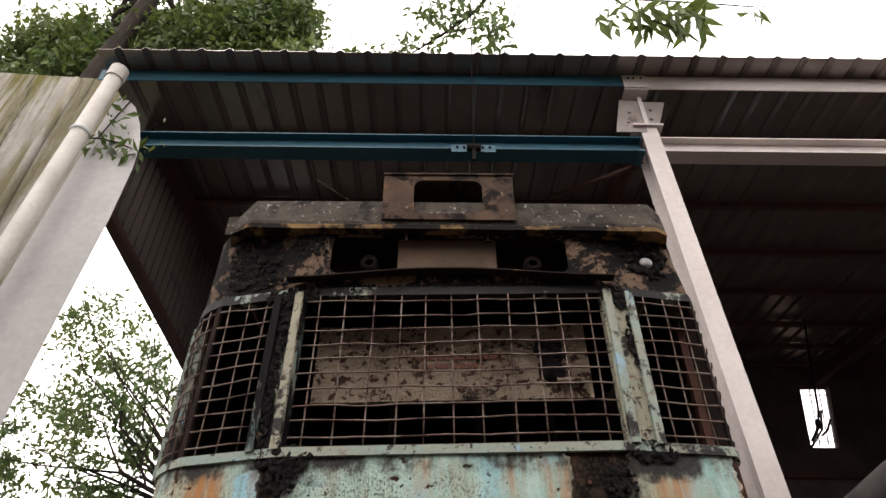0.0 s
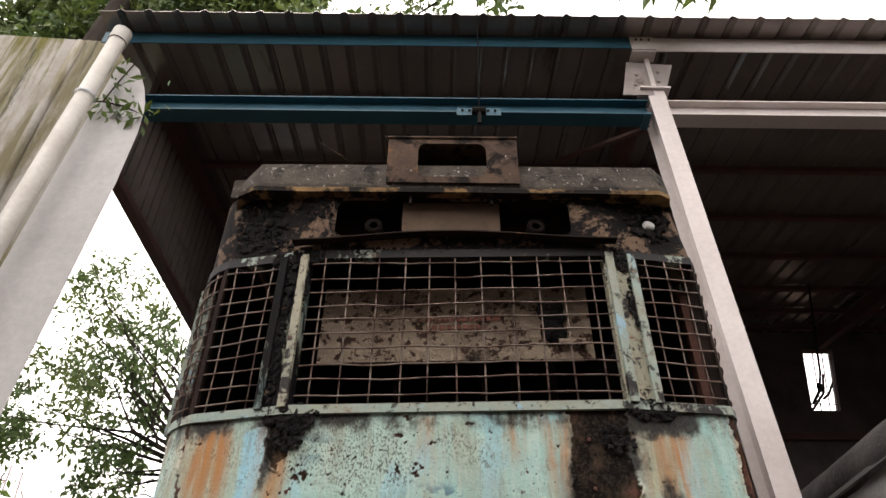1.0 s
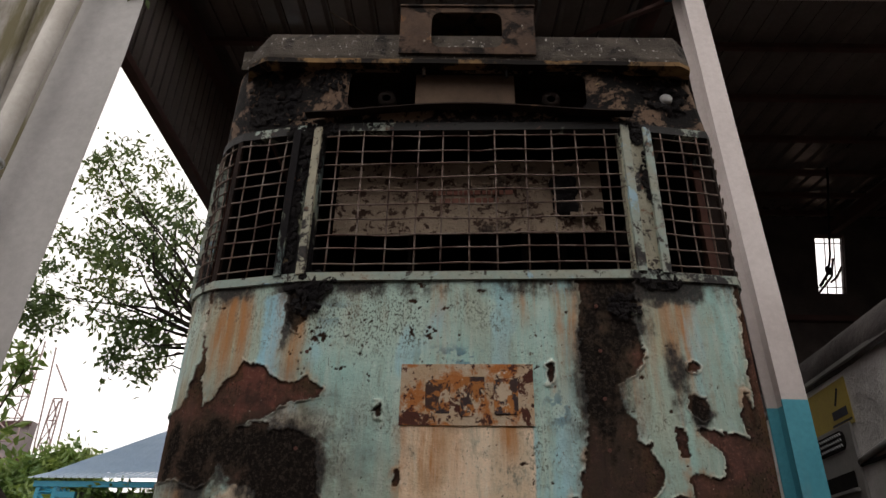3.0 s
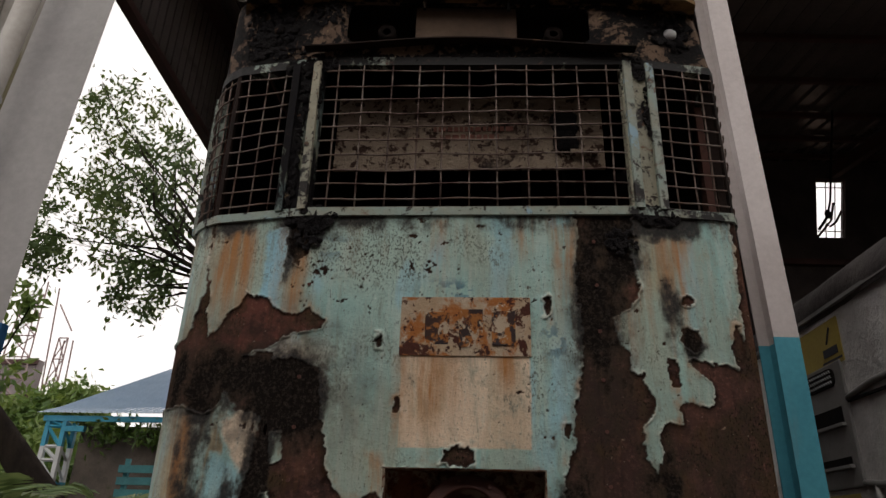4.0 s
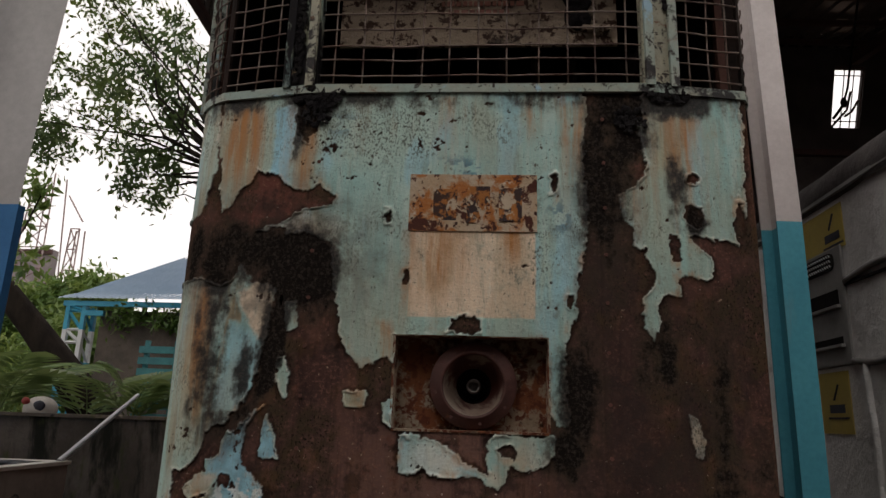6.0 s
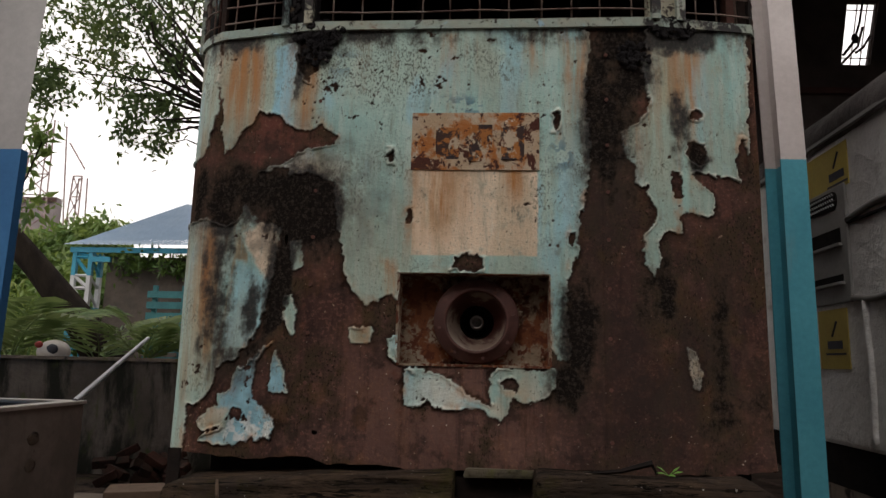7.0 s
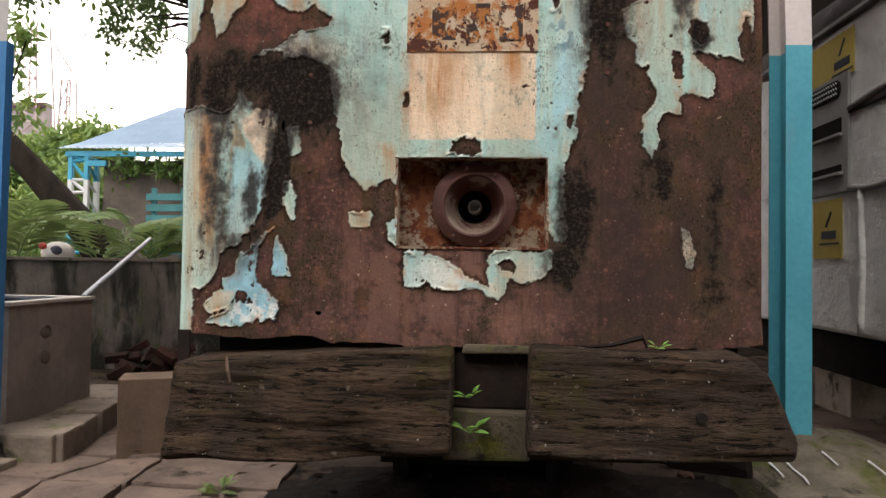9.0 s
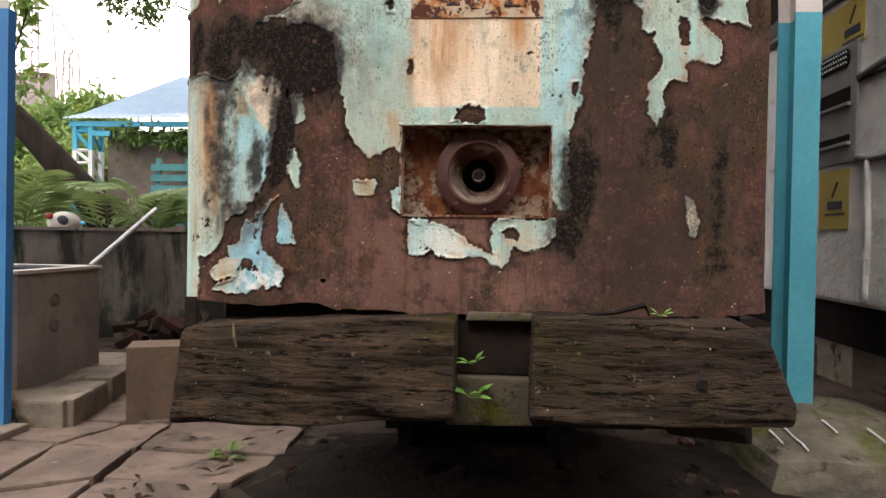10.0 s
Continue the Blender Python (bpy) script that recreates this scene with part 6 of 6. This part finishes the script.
tree("leafy tree with gaps of sky beyond the yard", (-4.0, 11.2, 0), (-4.3, 11.0, 5.3), [((-7.2, 11, 9.0), (0.95, 0.8, 1.0)), ((-6.3, 11, 8.0), (0.9, 0.8, 0.9)), ((-7.6, 11.2, 7.3), (0.9, 0.8, 0.9)), ((-6.5, 11, 6.6), (1.0, 0.9, 0.8)), ((-5.6, 11, 7.1), (0.6, 0.8, 0.9)), ((-6.0, 11, 5.4), (0.6, 0.7, 0.6)), ((-8.1, 11, 6.2), (0.6, 0.7, 0.5))], 0.14, 3, 30, 34, 0.13, 0.13)
tree("large spreading tree over the white wall", (-7.2, 6.3, 0), (-5.55, 6.3, 14.0), [((-5.6, 6.9, 12.3), (1.5, 0.5, 1.5)), ((-4.2, 6.8, 12.4), (1.2, 0.5, 1.1)), ((-7.4, 6.9, 12.0), (1.2, 0.5, 1.6)), ((-3.3, 6.8, 12.9), (0.7, 0.4, 0.8))], 0.17, 5, 220, 32, 0.17, 0.24)
tree("dense green trees far behind the low wall", (-13.0, 18, 0), (-13.0, 18, 2.5), [((-12.6, 17.5, 3.2), (1.5, 0.8, 1.4)), ((-11.0, 17.5, 3.6), (1.3, 0.8, 1.3)), ((-13.9, 17.5, 3.3), (1.2, 0.8, 1.25)), ((-9.7, 15.5, 2.2), (1.0, 0.8, 1.2)), ((-12.2, 17, 1.8), (1.8, 0.8, 1.0)), ((-17, 17, 3.2), (2.0, 1.0, 2.0))], 0.24, 8, 230, 34, 0.20, 0.2, M_BUSH)

# bough across the sky above the roof
bough = thing("tree_bough", "thin leafy bough hanging over the roof edge", "branch")
part("bough_wood", tube(tube(bmesh.new(), [(-0.55, 5.2, 9.45), (-0.1, 5.1, 9.75), (0.35, 5.1, 10.3), (0.7, 5.0, 10.9), (0.5, 5.6, 13.0), (-3.4, 6.8, 13.6), (-5.6, 6.6, 12.8)], [0.012, 0.02, 0.028, 0.03, 0.035, 0.045, 0.05], 6), [(-0.1, 5.1, 9.75), (0.3, 5.0, 9.7), (0.65, 5.0, 9.5)], [0.015, 0.012, 0.006], 6), M_TRUNK, bough)
r = np.random.RandomState(12)
pts = np.concatenate([clumps(r, c, rad, n, 12, 0.09) for c, rad, n in (((0.15, 5.1, 10.3), (0.75, 0.3, 0.45), 26), ((0.62, 5.0, 9.55), (0.22, 0.2, 0.35), 12), ((-0.45, 5.15, 9.6), (0.3, 0.2, 0.25), 7), ((-0.95, 5.2, 9.45), (0.12, 0.1, 0.1), 3), ((-2.15, 5.2, 9.65), (0.2, 0.15, 0.14), 7), ((-1.5, 5.2, 9.35), (0.7, 0.1, 0.06), 7))])
leaf_cloud("bough_leaves", pts, 0.15, M_LEAF, bough, 0.5, 13)
spray = thing("leaf_spray", "hanging spray of large dark mango leaves", "branch")
part("spray_wood", tube(tube(bmesh.new(), [(0.5, 5.6, 13.0), (1.3, 3.3, 9.5), (1.5, 3.3, 7.3), (1.72, 3.3, 6.95), (1.95, 3.3, 6.75)], [0.03, 0.02, 0.012, 0.01, 0.006], 6), [(1.5, 3.3, 7.3), (2.3, 3.3, 7.15), (2.75, 3.3, 7.05)], [0.012, 0.008, 0.005], 6), M_TRUNK, spray)
pts = np.concatenate([np.array(c) + r.normal(size=(n, 3)) * np.array(s) for c, n, s in (((1.45, 3.3, 7.0), 16, (0.06, 0.06, 0.05)), ((1.72, 3.3, 6.98), 34, (0.10, 0.08, 0.08)), ((1.98, 3.3, 6.88), 40, (0.10, 0.08, 0.10)), ((2.2, 3.3, 7.02), 16, (0.06, 0.06, 0.05)), ((2.72, 3.3, 7.08), 7, (0.05, 0.05, 0.04)))])
leaf_cloud("spray_leaves", pts, 0.23, M_LEAF, spray, 1.2, 15, 0.30)

# creeper on the rain pipe
creeper = thing("creeper", "small leafy creeper growing behind the rain pipe", "creeper")
part("creeper_stem", tube(tube(bmesh.new(), [(-3.30, 3.60, 5.92), (-3.12, 3.66, 5.98), (-2.95, 3.70, 5.96), (-2.75, 3.72, 5.85)], 0.008, 5), [(-3.12, 3.66, 5.98), (-3.08, 3.68, 6.25), (-3.02, 3.70, 6.55)], 0.007, 5), M_TRUNK, creeper)
pts = np.concatenate([np.array(c) + r.normal(size=(n, 3)) * np.array((0.11, 0.02, 0.09)) for c, n in (((-3.08, 3.66, 5.95), 16), ((-2.9, 3.68, 5.88), 16), ((-3.0, 3.68, 6.28), 14), ((-2.78, 3.70, 5.82), 10), ((-3.12, 3.58, 6.4), 4))])
leaf_cloud("creeper_leaves", pts, 0.13, M_LEAF, creeper, 1.2, 17, 0.35)
creeper.matrix_basis = pose(0.09, 0.0, 0.03) @ Matrix.Scale(0.97, 4)


def palm(foot, fronds, length, seed, label):
    r = random.Random(seed)
    p = thing("palm_clump", label, "palm", "palms behind the low wall")
    foot = Vector(foot)
    for k in range(fronds):
        a, lift = r.uniform(0, 6.283), r.uniform(0.85, 1.4)
        way = Vector((math.cos(a), math.sin(a), 0))
        L = length * r.uniform(0.7, 1.1)
        spine = [foot + way * L * math.cos(lift) * t * (1 + 0.3 * t) + Vector((0, 0, L * (math.sin(lift) * t - 0.42 * t * t))) for t in np.linspace(0, 1, 12)]
        bm = tube(bmesh.new(), spine, [0.010 - 0.0007 * i for i in range(12)], 4)
        for i in range(2, 12):
            for sub in (0.0,):
                c = spine[i] if not sub else spine[i].lerp(spine[i + 1], sub)
                t = (spine[min(i + 1, 11)] - spine[i - 1]).normalized()
                for s in (-1, 1):
                    side = t.cross(Vector((0, 0, 1))).normalized() * s
                    tip = c + (side * 0.8 + t * 0.65 + Vector((0, 0, -0.25))) * L * 0.34 * (1.1 - abs(i - 5) / 11)
                    w = t * 0.034
                    m = c.lerp(tip, 0.5) + Vector((0, 0, 0.02))
                    vs = [bm.verts.new(q) for q in (c, m - w, tip, m + w)]
                    bm.faces.new((vs[0], vs[1], vs[2]))
                    bm.faces.new((vs[0], vs[2], vs[3]))
        part("frond", bm, M_PALM, p)


for i, (x, y, n, L) in enumerate(((-6.1, 8.3, 8, 1.6), (-5.2, 8.8, 6, 1.3), (-4.4, 8.4, 8, 1.35), (-3.8, 8.9, 7, 1.3), (-6.9, 9.0, 7, 1.6))):
    palm((x, y, 1.1), n, L, 20 + i, "feathery young palm in the bed behind the wall")
ivy = thing("wall_creeper", "dense green creeper over the old masonry", "creeper", kind="stuff")
pts = np.concatenate([clumps(r, c, rad, 40, 14, 0.10) for c, rad in (((-6.4, 12.45, 2.98), (1.0, 0.15, 0.16)), ((-5.2, 12.45, 2.95), (0.8, 0.15, 0.2)), ((-9.0, 12.6, 2.0), (0.6, 0.3, 0.8)))])
leaf_cloud("creeper_mass", pts, 0.16, M_BUSH, ivy, 0.5, 31)
leaning = thing("leaning_trunk", "dark leaning tree trunk behind the palms", "tree")
part("trunk", tube(bmesh.new(), [(-7.75, 9.6, 3.45), (-7.0, 9.9, 2.55), (-6.3, 10.1, 1.7), (-5.75, 10.2, 0.9)], [0.17, 0.20, 0.25, 0.32], 10), M_TRUNK, leaning, smooth=True)
near_leaf = thing("low_branch", "leafy low branch beside the white wall", "branch")
pts = np.concatenate([clumps(r, c, rad, n, 10, 0.10) for c, rad, n in (((-7.10, 9.5, 4.5), (0.22, 0.3, 0.6), 11), ((-7.05, 9.5, 3.45), (0.22, 0.2, 0.2), 6))])
leaf_cloud("branch_leaves", pts, 0.22, M_BUSH, near_leaf, 0.6, 33)
part("branch_wood", tube(bmesh.new(), [(-8.0, 9.7, 2.9), (-7.1, 9.5, 3.9), (-6.75, 9.5, 5.0)], [0.02, 0.014, 0.006], 6), M_TRUNK, near_leaf)

# ---- open shed and pallets behind ----
shelter = thing("open_shelter", "open shelter with a pale blue metal roof and lattice post", "shelter")
bm = bmesh.new()
n = 40
for i in range(n):
    x = -8.2 + 0.14 * i
    a = [bm.verts.new(p) for p in ((x, 12.2, 3.34), (x + 0.10, 12.2, 3.34), (x + 0.10, 17.0, 4.85), (x, 17.0, 4.85))]
    b = [bm.verts.new(p) for p in ((x + 0.10, 12.2, 3.34), (x + 0.12, 12.2, 3.375), (x + 0.12, 17, 4.885), (x + 0.10, 17.0, 4.85))]
    c = [bm.verts.new(p) for p in ((x + 0.12, 12.2, 3.375), (x + 0.14, 12.2, 3.34), (x + 0.14, 17, 5.3), (x + 0.12, 17.0, 4.885))]
    for f in (a, b, c):
        bm.faces.new(f)
part("roof", bm, M_SHEDROOF, shelter, "pale blue ribbed roof")
part("eaves_arm", boxes((-7.66, -7.30, 12.30, 12.37, 3.02, 3.12)), M_LATTICE, shelter)
part("eaves_bar", boxes((-8.1, -3.0, 12.28, 12.36, 3.20, 3.30)), M_LATTICE, shelter)
for z0, z1, mat in ((1.0, 2.15, M_LATTICE), (2.15, 2.75, M_LATTICEW), (2.75, 3.22, M_LATTICE)):
    bm = boxes((-8.05, -7.97, 12.3, 12.38, z0, z1), (-7.73, -7.65, 12.3, 12.38, z0, z1), (-7.73, -7.65, 12.62, 12.70, z0, z1))
    z = z0
    while z < z1 - 0.05:
        up = min(z + 0.36, z1)
        rod(bm, (-8.01, 12.33, up), (-7.69, 12.33, z), 0.036, 4)
        rod(bm, (-8.01, 12.33, up), (-7.69, 12.33, up), 0.030, 4)
        rod(bm, (-7.69, 12.34, up), (-7.69, 12.66, z), 0.030, 4)
        z += 0.36
    part("lattice_post", bm, mat, shelter, "white painted band" if mat is M_LATTICEW else "")
masonry = thing("old_masonry_wall", "dark damp masonry wall behind the shelter", "wall")
part("masonry", jitter(boxes((-7.45, -2.5, 12.5, 12.8, 0.5, 3.15)), 0.02, 3), M_BRICKWALL, masonry)
pallets = thing("slatted_crates", "stack of faded turquoise slatted crates", "crate")
for k in range(7):
    part("slat", boxes((-5.05, -4.1, 9.6, 9.66, 1.15 + 0.16 * k, 1.25 + 0.16 * k)), M_PALLET, pallets)
for x in (-5.0, -4.55, -4.15):
    part("upright", boxes((x, x + 0.06, 9.66, 9.72, 1.0, 2.3)), M_PALLET, pallets)
painted = thing("painted_boulder", "white boulder painted red and black on the low wall", "boulder")
bm = bmesh.new()
bmesh.ops.create_icosphere(bm, subdivisions=3, radius=0.19, matrix=Matrix.Translation((-4.92, 7.4, 1.28)) @ Matrix.Diagonal((1.0, 0.7, 0.72, 1)))
part("boulder_body", bm, M_MASKW, painted, smooth=True)
for x, z, rr, mat in ((-5.03, 1.36, 0.05, M_MASKR), (-4.87, 1.31, 0.075, M_INK)):
    bm = bmesh.new()
    bmesh.ops.create_icosphere(bm, subdivisions=2, radius=rr, matrix=Matrix.Translation((x, 7.29, z)) @ Matrix.Diagonal((1.0, 0.35, 0.8, 1)))
    part("paint_spot", bm, mat, painted, smooth=True)

# ---- distance ----
block = thing("far_building", "grey building far behind the trees", "building")
part("wall", boxes((-44, -31.0, 44.5, 45.3, 0, 12.2)), M_FARWALL, block)
for k in range(5):
    part("floor_band", boxes((-44.1, -30.9, 44.3, 44.5, 2.2 + 2.4 * k, 2.5 + 2.4 * k)), M_REDSTEEL, block)
mast = thing("lattice_mast", "pale red lattice mast far away", "mast")
for j, (x, h, w) in enumerate(((-31.6, 17.5, 1.5), (-29.0, 13.5, 0.7))):
    for dx, dy in ((-w, -w), (w, -w), (w, w), (-w, w)):
        part("leg", rod(bmesh.new(), (x + dx, 44 + dy, 0), (x + dx * 0.45, 44 + dy * 0.45, h), 0.06, 5), M_TOWER, mast)
    for k in range(int(h / 1.5)):
        f, g = 1 - 0.55 * k * 1.5 / h, 1 - 0.55 * (k + 1) * 1.5 / h
        z = k * 1.5
        bm = bmesh.new()
        rod(bm, (x - w * f, 44 - w * f, z), (x + w * g, 44 - w * g, z + 1.5), 0.05, 4)
        rod(bm, (x + w * f, 44 - w * f, z), (x - w * g, 44 - w * g, z + 1.5), 0.05, 4)
        rod(bm, (x - w * g, 44 - w * g, z + 1.5), (x + w * g, 44 - w * g, z + 1.5), 0.05, 4)
        part("brace", bm, M_TOWER, mast)
part("jib", rod(bmesh.new(), (-29.4, 43, 15.7), (-28.1, 43, 13.8), 0.06, 4), M_TOWER, mast)
bm = bmesh.new()
pts = [(-900 + 40 * i, 55 + 30 * math.sin(i * 0.37) + 14 * math.sin(i * 1.1)) for i in range(46)]
extrude_outline(bm, pts + [(900, -5), (-900, -5)], 1200, 1210)
tagged(link("backdrop", bm, M_HILL), "hazy blue hills on the horizon", "hill", kind="structure")

# ---- small things on the ground ----
rubble = thing("brick_rubble", "heap of broken red bricks against the wall", "rubble")
rr = random.Random(9)
for k in range(26):
    m = pose(-3.35 + rr.uniform(-0.55, 0.45), 6.9 + rr.uniform(-0.3, 0.15), 0.05 + rr.uniform(0, 0.22), rr.uniform(-30, 30), rr.uniform(-30, 30), rr.uniform(0, 180))
    part("brick", jitter(box(bmesh.new(), -0.11, 0.11, -0.055, 0.055, -0.04, 0.04, bevel=0.008, m=m), 0.008, 15), M_REDBRICK, rubble)


def sprout(where, n, size, seed, label, material=None):
    r = random.Random(seed)
    s = thing("seedling", label, "plant", "small weeds")
    where = Vector(where)
    for k in range(n):
        a = k * 2.4 + r.uniform(-0.3, 0.3)
        way = Vector((math.cos(a), math.sin(a) * 0.8 - 0.4, 0.5 + r.uniform(-0.3, 0.4))).normalized()
        side = way.cross(Vector((0, 0, 1))).normalized() * size * 0.28
        b = where + way * size * 0.3
        bm = tube(bmesh.new(), [where, where.lerp(b, 0.6), b], 0.0016, 4)
        tip, mid = b + way * size, b + way * size * 0.45 + Vector((0, 0, size * 0.08))
        vs = [bm.verts.new(q) for q in (b, mid + side - Vector((0, 0, size * 0.1)), tip - Vector((0, 0, size * 0.15)), mid - side - Vector((0, 0, size * 0.1)), mid)]
        for f in ((0, 1, 4), (1, 2, 4), (2, 3, 4), (3, 0, 4)):
            bm.faces.new([vs[i] for i in f])
        part("leaf", bm, material or M_SPROUT, s)


sprout((0.0, FACE - 0.06, 0.755), 5, 0.05, 1, "bright green seedling between the timbers")
sprout((0.0, FACE - 0.07, 0.64), 6, 0.075, 2, "bright green seedling between the timbers")
sprout((0.62, FACE - 0.08, 0.935), 6, 0.038, 3, "bright green seedling on the timber")
sprout((-1.30, 3.35, 0.02), 10, 0.10, 4, "dark leafy weed on the paving", M_LEAF)
# mound under the buffer, with the shade there put into its soil colour
lumps = thing("rubble_mound", "soil and stones under the buffer, coloured near black for shade", "mound")
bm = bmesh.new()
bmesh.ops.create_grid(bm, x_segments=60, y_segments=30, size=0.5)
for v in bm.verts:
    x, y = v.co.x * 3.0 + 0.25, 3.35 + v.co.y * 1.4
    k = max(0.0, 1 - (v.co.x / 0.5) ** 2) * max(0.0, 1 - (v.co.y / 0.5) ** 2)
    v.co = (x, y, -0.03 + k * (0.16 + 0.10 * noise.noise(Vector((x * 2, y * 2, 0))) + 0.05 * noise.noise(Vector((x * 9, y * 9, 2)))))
part("mound_soil", bm, M_SHADED_SOIL, lumps, smooth=True)
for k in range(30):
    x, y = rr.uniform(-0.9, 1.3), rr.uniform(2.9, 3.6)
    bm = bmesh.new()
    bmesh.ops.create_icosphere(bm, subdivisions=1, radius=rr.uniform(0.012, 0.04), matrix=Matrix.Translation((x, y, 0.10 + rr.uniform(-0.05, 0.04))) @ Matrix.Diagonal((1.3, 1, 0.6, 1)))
    part("stone", jitter(bm, 0.012, 20), M_SHADED_SOIL if k % 4 else M_REDBRICK, lumps)
litter = thing("leaf_litter", "dry brown leaves and twigs on the ground", "leaves", kind="stuff")
bm = bmesh.new()
for k in range(160):
    x, y = rr.uniform(-2.1, 1.2), rr.uniform(2.4, 5.5)
    a, L = rr.uniform(0, 3.14), rr.uniform(0.02, 0.06)
    dx, dy = math.cos(a) * L, math.sin(a) * L
    z = 0.035 + rr.uniform(0, 0.015)
    vs = [bm.verts.new(p) for p in ((x - dx, y - dy, z), (x + dy * 0.35, y - dx * 0.35, z + 0.01), (x + dx, y + dy, z + 0.006), (x - dy * 0.35, y + dx * 0.35, z + 0.012))]
    bm.faces.new(vs)
part("dry_leaves", bm, M_WOOD, litter)

# ---- flagstones ----
flags = tagged(new("paving"), "worn uneven flagstone paving with mossy joints", "paving", kind="structure")
rr = random.Random(31)


def flag_grid(x0, x1, y0, y1, nx, ny):
    def corner(i, j):
        q = random.Random(i * 131 + j * 17 + int(x0 * 10))
        wob = 0.28
        return Vector((x0 + (x1 - x0) * (i + q.uniform(-wob, wob)) / nx, y0 + (y1 - y0) * (j + q.uniform(-wob, wob)) / ny, 0))

    for i in range(nx):
        for j in range(ny):
            quad = [corner(i, j), corner(i + 1, j), corner(i + 1, j + 1), corner(i, j + 1)]
            c = sum(quad, Vector()) / 4
            pts = []
            for k in range(4):
                a, b = quad[k], quad[(k + 1) % 4]
                for t in (0.06, 0.35, 0.65, 0.94):
                    p = a.lerp(b, t)
                    p += Vector((rr.uniform(-0.015, 0.015), rr.uniform(-0.015, 0.015), 0))
                    pts.append(c + (p - c) * (1 - 0.018 / max(0.1, (p - c).length)))
            z = 0.022 + rr.uniform(-0.006, 0.012)
            tx, ty = rr.uniform(-0.015, 0.015), rr.uniform(-0.015, 0.015)
            bm = bmesh.new()
            up = [bm.verts.new((p.x * 0.985 + c.x * 0.015, p.y * 0.985 + c.y * 0.015, z + tx * (p.x - c.x) + ty * (p.y - c.y))) for p in pts]
            rim = [bm.verts.new((p.x, p.y, z - 0.012 + tx * (p.x - c.x) + ty * (p.y - c.y))) for p in pts]
            low = [bm.verts.new((p.x, p.y, -0.05)) for p in pts]
            bm.faces.new(up)
            for one, two in ((rim, up), (low, rim)):
                for k in range(16):
                    bm.faces.new((one[k], one[(k + 1) % 16], two[(k + 1) % 16], two[k]))
            part("flagstone", bm, M_FLAG, flags)


flag_grid(-2.9, -1.15, 2.2, 7.1, 3, 8)
flag_grid(1.2, 4.4, 4.6, 9.6, 5, 8)
